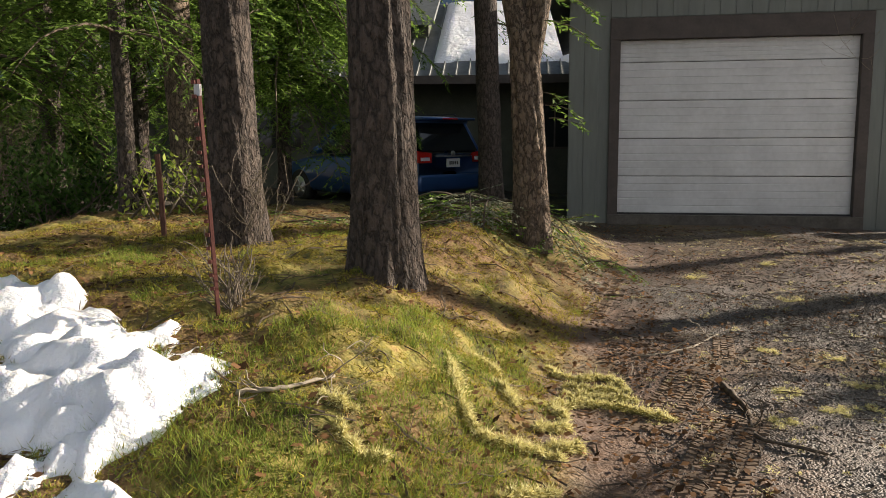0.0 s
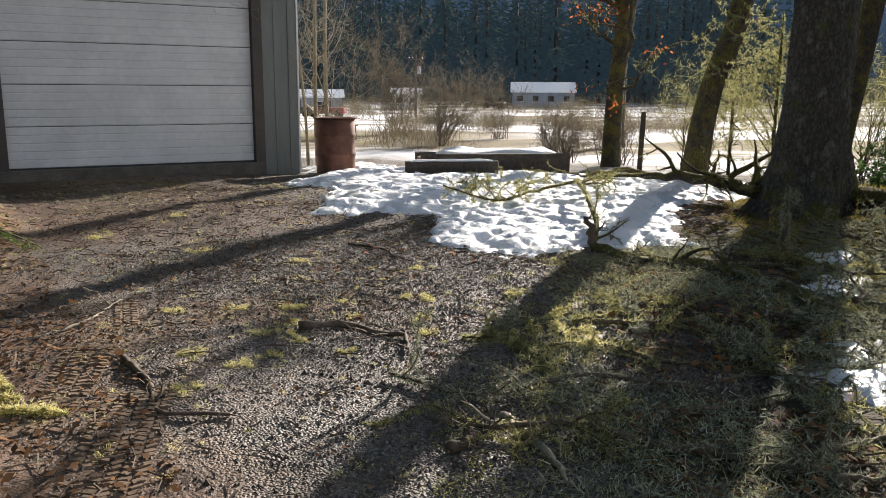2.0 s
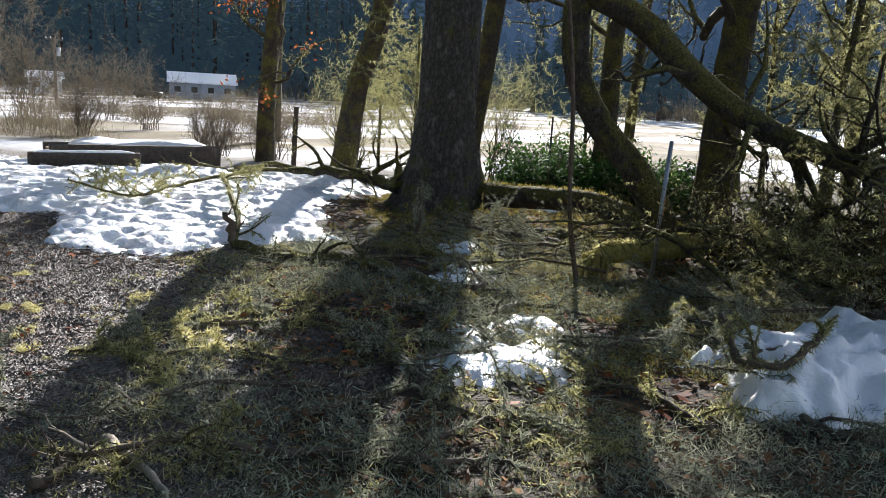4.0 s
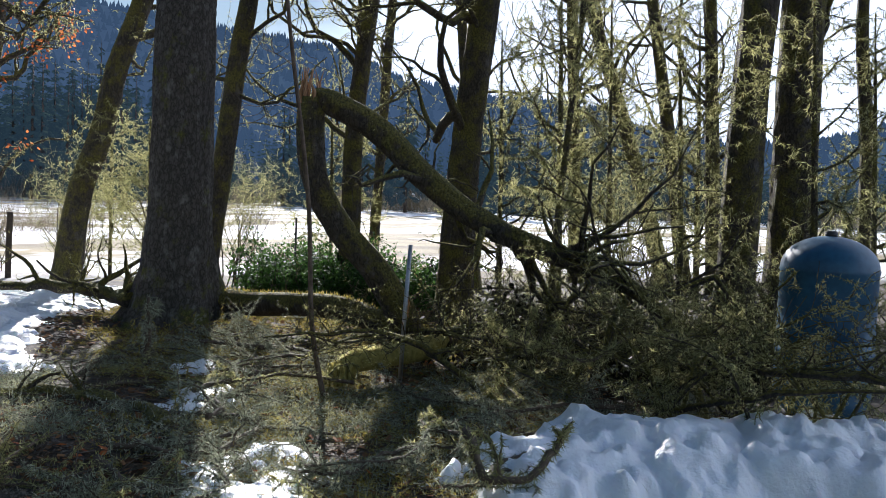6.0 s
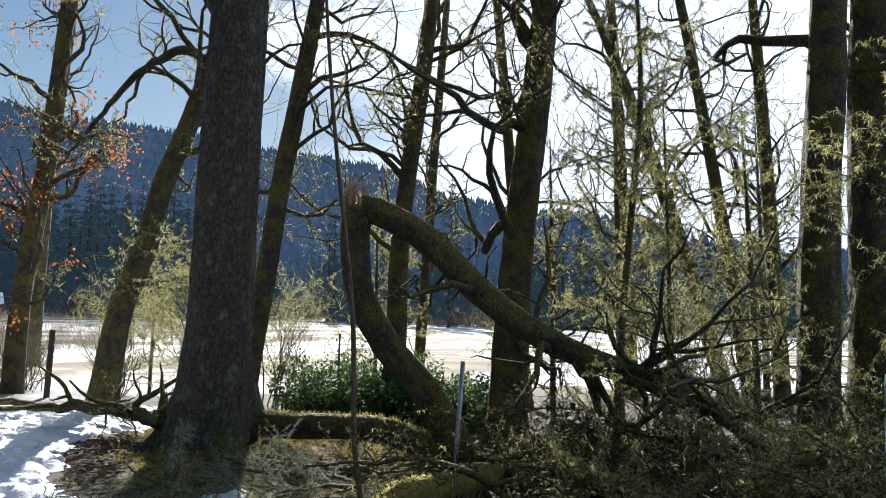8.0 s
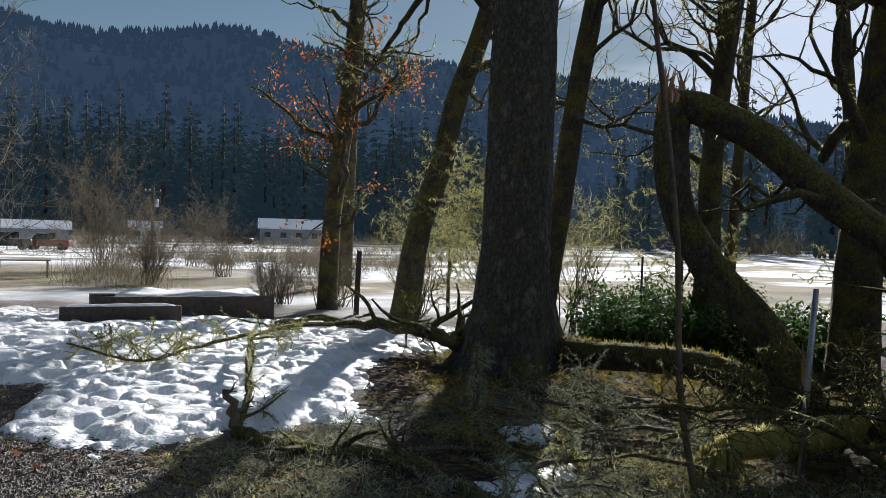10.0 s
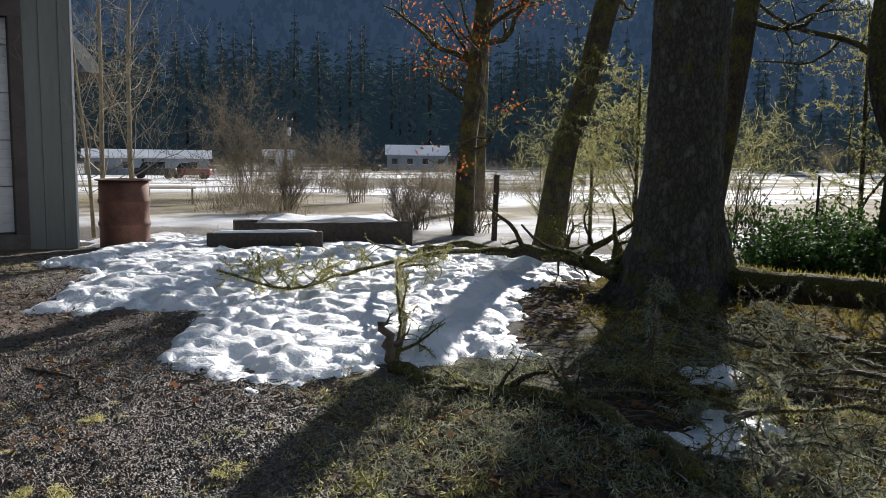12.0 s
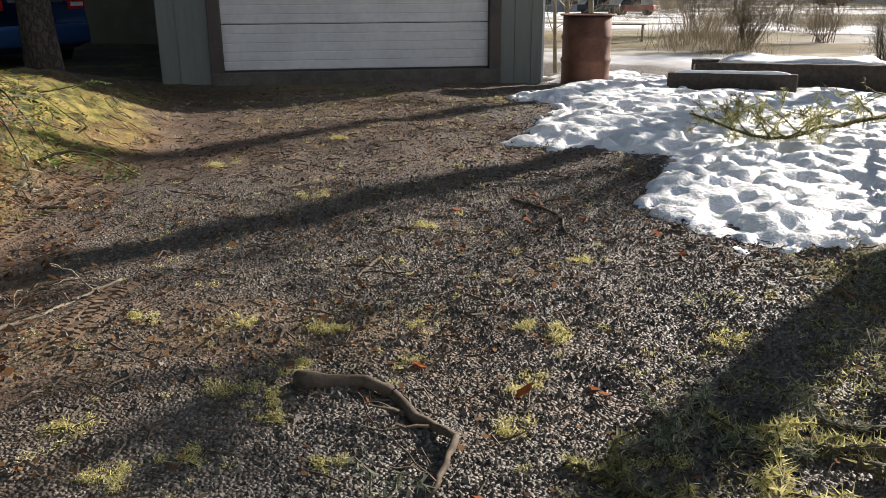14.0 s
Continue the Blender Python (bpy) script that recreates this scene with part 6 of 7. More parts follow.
# ---- car ----
def estate_car():
    t = thing("parked_car", "dark blue estate car parked before the house", "car", (-0.81, 14.67, hz(-0.81, 14.67) - 0.10), 138.6)
    stations = [(0.0, 0.80, 0.40, 0.98), (0.06, 0.86, 0.30, 1.02), (0.5, 0.885, 0.24, 1.03), (1.5, 0.89, 0.22, 1.02), (2.8, 0.89, 0.22, 1.0), (3.4, 0.88, 0.22, 0.97), (4.1, 0.84, 0.24, 0.86), (4.42, 0.74, 0.32, 0.74), (4.5, 0.62, 0.40, 0.64)]
    g = Geo()
    ring = 16
    V = []
    for x, w, z0, z1 in stations:
        zc, zh = (z0 + z1) / 2, (z1 - z0) / 2
        for k in range(ring):
            a = k * 2 * math.pi / ring
            c, s = math.cos(a), math.sin(a)
            V.append((x, w * math.copysign(abs(c) ** 0.35, c), zc + zh * math.copysign(abs(s) ** 0.45, s)))
    F = [[i * ring + k, i * ring + (k + 1) % ring, (i + 1) * ring + (k + 1) % ring, (i + 1) * ring + k] for i in range(len(stations) - 1) for k in range(ring)]
    F += [list(range(ring)), [(len(stations) - 1) * ring + k for k in range(ring)][::-1]]
    g.add(V, F)
    body = part("body", g, M_CAR, t)
    # glasshouse: roof, pillars, panes
    lo = [(0.08, 0.78, 1.0), (3.45, 0.78, 0.98)]
    hi = [(0.42, 0.62, 1.60), (2.45, 0.62, 1.64)]
    g = Geo()
    R = [(0.22, 0.60, 1.60), (0.5, 0.64, 1.655), (1.5, 0.66, 1.685), (2.5, 0.63, 1.64)]
    V = [(x, s * w, z + dz) for x, w, z in R for s, dz in ((-1, 0.0), (-0.5, 0.025), (0.5, 0.025), (1, 0.0), (1, -0.05), (-1, -0.05))]
    F = [[i * 6 + k, i * 6 + (k + 1) % 6, i * 6 + 6 + (k + 1) % 6, i * 6 + 6 + k] for i in range(len(R) - 1) for k in range(6)] + [[5, 4, 3, 2, 1, 0], [18 + k for k in range(6)]]
    g.add(V, F)
    part("roof", g, M_CAR, t)
    for s in (-1, 1):
        for x0, x1, x2, x3, nm in ((0.14, 0.95, 0.45, 1.0, "quarter_window"), (1.03, 1.85, 1.05, 1.72, "rear_door_window"), (1.93, 3.1, 1.8, 2.45, "front_door_window")):
            g = Geo()
            g.add([(x0, s * 0.80, 1.02), (x1, s * 0.80, 1.02), (x3, s * 0.655, 1.58), (x2, s * 0.655, 1.58), (x0, s * 0.77, 1.02), (x1, s * 0.77, 1.02), (x3, s * 0.63, 1.58), (x2, s * 0.63, 1.58)], [[0, 1, 2, 3], [7, 6, 5, 4], [0, 4, 5, 1], [1, 5, 6, 2], [2, 6, 7, 3], [3, 7, 4, 0]])
            part(nm, g, M_GLASS, t, shade=False)
        for (xa, xb) in ((0.10, 0.40), (0.98, 1.02), (1.89, 1.76), (3.2, 2.47)):
            g = Geo()
            g.tube([(xa, s * 0.785, 1.0), (xb, s * 0.64, 1.62)], [0.045, 0.035], 6)
            part("pillar", g, M_CAR, t)
        g = Geo()
        g.tube([(0.5, s * 0.62, 1.68), (0.6, s * 0.62, 1.73), (2.2, s * 0.62, 1.73), (2.35, s * 0.62, 1.67)], [0.015] * 4, 6)
        part("roof_rail", g, M_BLACK, t)
        g = Geo()
        g.tube([(2.75, s * 0.86, 1.05), (2.75, s * 0.98, 1.08), (2.73, s * 1.06, 1.09)], [0.03, 0.08, 0.05], 8)
        part("door_mirror", g, M_CAR, t)
        g = Geo()
        g.add([(-0.012, s * 0.50, 0.86), (-0.012, s * 0.80, 0.86), (0.24, s * 0.895, 0.90), (0.24, s * 0.88, 1.06), (0.03, s * 0.80, 1.07), (-0.005, s * 0.50, 1.03), (0.1, s * 0.5, 0.95)], [[0, 1, 4, 5], [1, 2, 3, 4], [0, 5, 6], [5, 4, 3, 6], [0, 6, 2, 1]])
        lamp = part("tail_lamp", g, M_REDLAMP, t, "red tail lamp", shade=False)
        g = Geo()
        g.box((-0.02, min(s * 0.55, s * 0.75), 0.90), (0.0, max(s * 0.55, s * 0.75), 0.955))
        part("reversing_lens", g, M_CLEARLAMP, lamp, "clear lens strip", shade=False)
        for x in (0.82, 3.55):
            w = new("wheel")
            w.parent = t
            w.matrix_basis = pose(x, s * 0.78, 0.345, 90, 0, 0)
            g = Geo()
            g.lathe([(0.20, -0.11), (0.33, -0.11), (0.345, -0.08), (0.345, 0.08), (0.33, 0.11), (0.20, 0.11)], 28)
            part("tyre", g, M_TYRE, w)
            g = Geo()
            g.lathe([(0.21, -0.112), (0.205, -0.09), (0.05, -0.085), (0.04, -0.1)], 24)
            for k in range(5):
                a = k * 1.2566
                for zz in (-0.125, 0.105):
                    g.box((0.03, -0.022, zz), (0.205, 0.022, zz + 0.02), pose(0, 0, 0, 0, 0, math.degrees(a)))
            part("rim", g, M_ALLOY, w)
            g = Geo()
            g.lathe([(0.385, -0.03), (0.40, 0.0), (0.385, 0.13 if s < 0 else 0.03), (0.36, 0.0)], 28)
            g2 = Geo()
        g = Geo()
        g.add([(4.2, s * 0.60, 0.72), (4.44, s * 0.66, 0.66), (4.2, s * 0.84, 0.72), (4.15, s * 0.80, 0.84), (4.35, s * 0.62, 0.78)], [[0, 1, 4], [1, 2, 3, 4], [0, 4, 3], [0, 2, 1]])
        part("headlamp", g, M_CLEARLAMP, t, shade=False)
    g = Geo()
    g.add([(0.02, -0.66, 1.06), (0.02, 0.66, 1.06), (0.30, 0.56, 1.56), (0.30, -0.56, 1.56), (0.08, -0.66, 1.06), (0.08, 0.66, 1.06), (0.36, 0.56, 1.56), (0.36, -0.56, 1.56)], [[0, 3, 2, 1], [4, 5, 6, 7], [0, 1, 5, 4], [2, 3, 7, 6], [1, 2, 6, 5], [3, 0, 4, 7]])
    part("rear_window", g, M_GLASS, t, shade=False)
    g = Geo()
    g.add([(3.42, -0.72, 1.0), (3.42, 0.72, 1.0), (2.5, 0.6, 1.62), (2.5, -0.6, 1.62), (3.36, -0.72, 1.0), (3.36, 0.72, 1.0), (2.44, 0.6, 1.62), (2.44, -0.6, 1.62)], [[0, 1, 2, 3], [7, 6, 5, 4], [0, 4, 5, 1], [3, 2, 6, 7]])
    part("windscreen", g, M_GLASS, t, shade=False)
    g = Geo()
    g.box((0.05, -0.64, 1.60), (0.34, 0.64, 1.65))
    part("spoiler", g, M_CAR, t, bevel=0.02)
    g = Geo()
    g.box((0.035, -0.18, 1.615), (0.05, 0.18, 1.635))
    part("brake_light", g, M_REDLAMP, t, shade=False)
    g = Geo()
    g.box((-0.05, -0.82, 0.36), (0.25, 0.82, 0.66))
    part("bumper", g, M_CAR, t, bevel=0.06)
    plate = new("number_plate")
    plate.parent = t
    g = Geo()
    g.box((-0.035, -0.16, 0.78), (-0.012, 0.16, 0.93))
    part("panel", g, M_PLATE, plate, shade=False)
    for k in range(5):
        g = Geo()
        g.box((-0.039, -0.11 + k * 0.046, 0.825), (-0.034, -0.085 + k * 0.046, 0.885))
        part("bar", g, M_BLACK, plate, shade=False)
    g = Geo()
    g.box((-0.02, -0.42, 0.96), (0.02, 0.42, 0.99))
    part("tailgate_strip", g, M_STEEL, t, shade=False)
    g = Geo()
    g.lathe([(0.05, 0.0), (0.05, 0.012)], 16)
    emb = part("badge", g, M_STEEL, t)
    emb.matrix_basis = pose(-0.02, 0, 1.02, 0, -90, 0)
    return t


estate_car()


# ---- house behind ----
def house():
    t = thing("house", "dark green low house with snowy ribbed roof", "house", (0, 0, 0))
    g = Geo()
    g.box((-10.0, 20.0, -0.2), (8.0, 20.2, 2.75))
    part("front_wall", g, M_DARKWALL, t, shade=False)
    for x0, x1 in ((-10.0, -9.8), (7.8, 8.0)):
        g = Geo()
        g.box((x0, 20.2, -0.2), (x1, 27.0, 2.75))
        part("side_wall", g, M_DARKWALL, t, shade=False)
    g = Geo()
    g.box((-10.0, 27.0, -0.2), (8.0, 27.2, 2.75))
    part("back_wall", g, M_DARKWALL, t, shade=False)
    sl = (4.95 - 2.62) / (23.6 - 19.0)
    for sgn in (0, 1):
        g = Geo()
        ya, yb = (19.0, 23.6) if sgn == 0 else (28.2, 23.6)
        g.add([(-10.6, ya, 2.62), (8.6, ya, 2.62), (8.6, yb, 4.95), (-10.6, yb, 4.95), (-10.6, ya, 2.50), (8.6, ya, 2.50), (8.6, yb, 4.83), (-10.6, yb, 4.83)], [[0, 1, 2, 3], [7, 6, 5, 4], [0, 4, 5, 1], [1, 5, 6, 2], [3, 7, 4, 0]])
        part("roof_slope", g, M_ROOF, t, shade=False)
    rib = Geo()
    rib.add([(-0.02, 19.0, 2.615), (0.02, 19.0, 2.615), (0.012, 19.0, 2.66), (-0.012, 19.0, 2.66), (-0.02, 23.6, 4.945), (0.02, 23.6, 4.945), (0.012, 23.6, 4.99), (-0.012, 23.6, 4.99)], [[0, 1, 2, 3], [0, 4, 5, 1], [1, 5, 6, 2], [2, 6, 7, 3], [3, 7, 4, 0]])
    me = rib.mesh("roof_rib", M_ROOF, False)
    for x in np.arange(-10.4, 8.5, 0.3):
        o = new("roof_rib", me)
        o.parent = t
        o.location = (x, 0, 0)
    g = Geo()
    g.box((-10.6, 18.96, 2.44), (8.6, 19.0, 2.63))
    part("fascia", g, M_TRIM, t, shade=False)
    # upper gable roof rising over the left half
    g = Geo()
    g.add([(-9.0, 20.6, 4.1), (-1.75, 20.6, 4.1), (-1.75, 24.0, 5.8), (-9.0, 24.0, 5.8), (-9.0, 20.6, 3.98), (-1.75, 20.6, 3.98), (-1.75, 24.0, 5.68), (-9.0, 24.0, 5.68)], [[0, 1, 2, 3], [7, 6, 5, 4], [0, 4, 5, 1], [1, 5, 6, 2]])
    part("upper_roof", g, M_ROOF, t, shade=False)
    g = Geo()
    g.box((-8.8, 21.2, 3.2), (-1.95, 23.5, 4.15))
    part("upper_wall", g, M_DARKWALL, t, shade=False)
    for x in (-6.2, 0.6, 4.2):
        w = new("window")
        w.parent = t
        w.location = (x, 20.0, 1.0)
        g = Geo()
        for lo, hi in (((-0.06, -0.03, -0.06), (1.26, 0.02, 0.0)), ((-0.06, -0.03, 1.0), (1.26, 0.02, 1.06)), ((-0.06, -0.03, 0.0), (0.0, 0.02, 1.0)), ((1.2, -0.03, 0.0), (1.26, 0.02, 1.0)), ((0.58, -0.028, 0.0), (0.62, 0.018, 1.0))):
            g.box(lo, hi)
        part("frame", g, M_TRIM, w, shade=False)
        g = Geo()
        g.box((0, -0.012, 0), (1.2, -0.004, 1.0))
        part("pane", g, M_GLASS, w, shade=False)
    return t


house()


def roof_snow():
    """Melting snow on the house roof, ragged at its lower rim."""
    t = thing("roof_snow", "melting snow sheet on the house roof", "snow")
    g = Geo()
    nx, ny = 110, 50
    X, S = np.meshgrid(np.linspace(-1.7, 6.5, nx), np.linspace(0, 1, ny), indexing="ij")
    Y = 19.0 + 4.6 * S
    low = 0.12 + 0.12 * fbm(X * 1.2, X * 0, 3, 3)
    k = np.clip((S - low) / 0.06, 0, 1) * np.clip((X + 1.7) / 0.3, 0, 1) * np.clip((1.0 - S) / 0.05, 0, 1)
    Z = 2.62 + (4.95 - 2.62) * S + np.where(k > 0.01, np.sqrt(k) * (0.09 + 0.06 * fbm(X * 2, Y * 2, 8, 3)), -0.05)
    idx = np.arange(nx * ny).reshape(nx, ny)
    g.add(np.stack([X, Y, Z], -1).reshape(-1, 3), np.stack([idx[:-1, :-1], idx[1:, :-1], idx[1:, 1:], idx[:-1, 1:]], -1).reshape(-1, 4).tolist())
    part("sheet", g, M_SNOW, t)


roof_snow()


# ---- far houses, pole, vehicles ----
def far_house(label, az, dist, w, d, h, wall, turn, roof_snowy=True):
    x, y = 2.0 + dist * math.cos(radians(az)), 1.2 + dist * math.sin(radians(az))
    t = thing("far_house", label, "house", (x, y, hz(x, y)), turn)
    g = Geo()
    g.box((-w / 2, -d / 2, -0.3), (w / 2, d / 2, h))
    part("wall", g, wall, t, shade=False)
    for s in (-1, 1):
        g = Geo()
        g.add([(-w / 2 - 0.4, s * (d / 2 + 0.4), h - 0.1), (w / 2 + 0.4, s * (d / 2 + 0.4), h - 0.1), (w / 2 + 0.4, 0, h + d * 0.22), (-w / 2 - 0.4, 0, h + d * 0.22), (-w / 2 - 0.4, s * (d / 2 + 0.4), h + 0.12), (w / 2 + 0.4, s * (d / 2 + 0.4), h + 0.12), (w / 2 + 0.4, 0, h + d * 0.22 + 0.2), (-w / 2 - 0.4, 0, h + d * 0.22 + 0.2)], [[0, 1, 2, 3], [4, 5, 6, 7], [0, 1, 5, 4], [1, 2, 6, 5], [3, 0, 4, 7]])
        part("roof_slope", g, M_SNOW if roof_snowy else M_ROOF, t, shade=False)
    n = max(2, int(w / 3))
    for k in range(n):
        win = new("window")
        win.parent = t
        win.location = (-w / 2 + (k + 0.5) * w / n, -d / 2, h * 0.4)
        g = Geo()
        g.box((-0.55, -0.04, 0), (0.55, -0.01, h * 0.35))
        part("pane", g, M_GLASS, win, shade=False)
        g = Geo()
        g.box((-0.65, -0.03, -0.1), (0.65, 0.0, 0.0))
        part("sill", g, M_WHITE, win, shade=False)
    return t


far_house("pale blue-grey farmhouse with snow on its roof", 49.8, 165, 12, 8, 3.0, M_FARWALL, -38)
far_house("long pale trailer with a snowy roof", 65.9, 120, 8.5, 4, 2.3, M_FARWALL, -25)
far_house("long pale trailer with a snowy roof", 69.8, 118, 7.0, 4, 2.3, M_FARWALL, -22)
far_house("small white shed in the far yard", 59.3, 150, 5, 4, 2.6, M_WHITE, -30)
far_house("far barn under the hill", 19.0, 260, 14, 8, 3.4, M_FARWALL, -70)
far_house("small grey shed behind the grove", 107.5, 31, 4.5, 4, 2.4, M_FARWALL, 10)


def far_vehicle(label, az, dist, material, turn, L=4.6):
    x, y = 2.0 + dist * math.cos(radians(az)), 1.2 + dist * math.sin(radians(az))
    t = thing("far_vehicle", label, "vehicle", (x, y, hz(x, y)), turn)
    g = Geo()
    g.box((-L / 2, -0.9, 0.45), (L / 2, 0.9, 1.15))
    part("body", g, material, t, bevel=0.1)
    g = Geo()
    g.add([(-0.3, -0.8, 1.14), (1.5, -0.8, 1.14), (1.5, 0.8, 1.14), (-0.3, 0.8, 1.14), (0.0, -0.7, 1.8), (1.1, -0.7, 1.8), (1.1, 0.7, 1.8), (0.0, 0.7, 1.8)], [[4, 5, 6, 7], [0, 1, 5, 4], [1, 2, 6, 5], [2, 3, 7, 6], [3, 0, 4, 7]])
    part("cab", g, M_GLASS, t, shade=False)
    for x0 in (-L * 0.32, L * 0.32):
        for s in (-0.85, 0.85):
            g = Geo()
            g.lathe([(0.36, -0.1), (0.38, 0), (0.36, 0.1)], 14)
            w = part("wheel", g, M_TYRE, t)
            w.matrix_basis = pose(x0, s, 0.38, 90, 0, 0)
    return t


far_vehicle("dull red pickup truck in the far yard", 65.0, 98, M_FARRED, 140)
far_vehicle("dark pickup truck in the far yard", 67.3, 96, M_BLACK, 150)
far_vehicle("dark car near the farmhouse", 53.2, 150, M_BLACK, 120)


def utility_pole():
    x, y = 2.0 + 95 * math.cos(radians(58.8)), 1.2 + 95 * math.sin(radians(58.8))
    t = thing("utility_pole", "wooden utility pole with crossarm and transformer", "pole", (x, y, hz(x, y)))
    g = Geo()
    g.tube([(0, 0, -0.5), (0, 0, 3.5), (0, 0, 7.3)], [0.17, 0.15, 0.12], 10)
    part("pole", g, M_TIMBER, t)
    g = Geo()
    g.box((-1.0, -0.06, 6.7), (1.0, 0.06, 6.85))
    part("crossarm", g, M_TIMBER, t, shade=False)
    g = Geo()
    g.lathe([(0.26, 5.1), (0.28, 5.15), (0.28, 5.9), (0.2, 6.0)], 14, (0.38, 0, 0))
    part("transformer", g, M_STEEL, t)
    for xx in (-0.9, -0.4, 0.9):
        g = Geo()
        g.lathe([(0.05, 6.85), (0.06, 6.95), (0.03, 7.05)], 8, (xx, 0, 0))
        part("insulator", g, M_WHITE, t)


utility_pole()


def bench(x, y, turn):
    t = thing("garden_bench", "small pale wooden bench on the lawn", "bench", (x, y, hz(x, y)), turn)
    for k in range(3):
        g = Geo()
        g.box((-0.6, -0.2 + k * 0.14, 0.42), (0.6, -0.08 + k * 0.14, 0.45))
        part("slat", g, M_PALE, t, shade=False)
    for xx in (-0.55, 0.5):
        for yy in (-0.2, 0.16):
            g = Geo()
            g.box((xx, yy, -0.05), (xx + 0.05, yy + 0.05, 0.42))
            part("leg", g, M_PALE, t, shade=False)


bench(11.0, 21.5, -25)
bench(7.7, 21.0, -20)

# the lane beyond the bank
lane = Geo()
ly = np.linspace(3, 60, 60)
lx = -10.0 - 0.08 * (ly - 3) - 0.004 * (ly - 3) ** 2
lane.add([(x + w, y, hz(x + w, y) + 0.03) for x, y in zip(lx, ly) for w in (-2.2, 2.2)], [[2 * i, 2 * i + 1, 2 * i + 3, 2 * i + 2] for i in range(59)])
tagged(part("road", lane, simple("asphalt", (0.035, 0.034, 0.034), (0.075, 0.072, 0.07), 6, 0.85)), "narrow asphalt lane beyond the bank", "road", kind="structure")


def field_brush():
    """Bands of bare brush across the fields and under the far wood."""
    rng = np.random.default_rng(71)
    for lab, n, near, far, tall, wide, az in (("low bare brush scattered over the near field", 420, 17, 58, 0.75, 0.005, (40, 66)), ("grey-brown thickets across the far field", 420, 70, 200, 2.4, 0.012, (28, 72)), ("leafless brown trees along the far wood", 300, 200, 250, 7.0, 0.04, (-12, 75))):
        g = Geo()
        for _ in range(n):
            a, d = radians(rng.uniform(*az)), rng.uniform(near, far)
            if vnoise(math.degrees(a) * 0.35, d * 0.06, 5) < 0.45:
                continue
            cx, cy = 2 + d * math.cos(a), 1.2 + d * math.sin(a)
            k = 90
            h = tall * rng.uniform(0.5, 1.3)
            base = np.stack([cx + rng.normal(size=k) * h * 0.35, cy + rng.normal(size=k) * h * 0.35, np.full(k, hz(cx, cy)) + np.abs(rng.normal(size=k)) * h * 0.25], -1)
            way = np.stack([rng.normal(size=k) * 0.45, rng.normal(size=k) * 0.45, np.ones(k)], -1)
            way /= np.linalg.norm(way, axis=1)[:, None]
            b = rng.uniform(0, 6.28, k)
            g.spikes(base, way, np.stack([np.cos(b), np.sin(b), b * 0], -1), h * rng.uniform(0.4, 0.9, k), wide * rng.uniform(1, 2.4, k))
        tagged(part("field_brush", g, M_HAZE, shade=False), lab, "brush", kind="stuff")


field_brush()
for k in range(16):
    a = brng.uniform(0, 6.28)
    x, y = 5.85 + brng.uniform(-0.25, 0.35), -0.25 + brng.uniform(-0.5, 0.8)
    branch_thing("lichened dead branch fallen against the tank", [(x, y, hz(x, y) + 0.05), (x + 0.25 * math.cos(a), y + 0.35 * math.sin(a), brng.uniform(0.3, 0.6)), (x + 0.3 * math.cos(a), y + 0.8 * math.sin(a), brng.uniform(0.35, 0.95))], 0.012, 1700 + k, 7, 0.4, 120, M_LICHEN, M_MOSSY, 2, n=12)


# ---- ground cover ----
def scatter(rng, n, lo, hi, keep):
    x, y = rng.uniform(lo[0], hi[0], n), rng.uniform(lo[1], hi[1], n)
    k = keep(x, y)
    return x[k], y[k]


def on_snow(x, y):
    """True over the big snow patch, which carries little debris."""
    inside = np.zeros(x.shape, bool)
    p = np.array(YARD_SNOW)
    for a, b in zip(p, np.roll(p, -1, 0)):
        inside ^= ((a[1] > y) != (b[1] > y)) & (x < (b[0] - a[0]) * (y - a[1]) / (b[1] - a[1] + 1e-9) + a[0])
    return inside


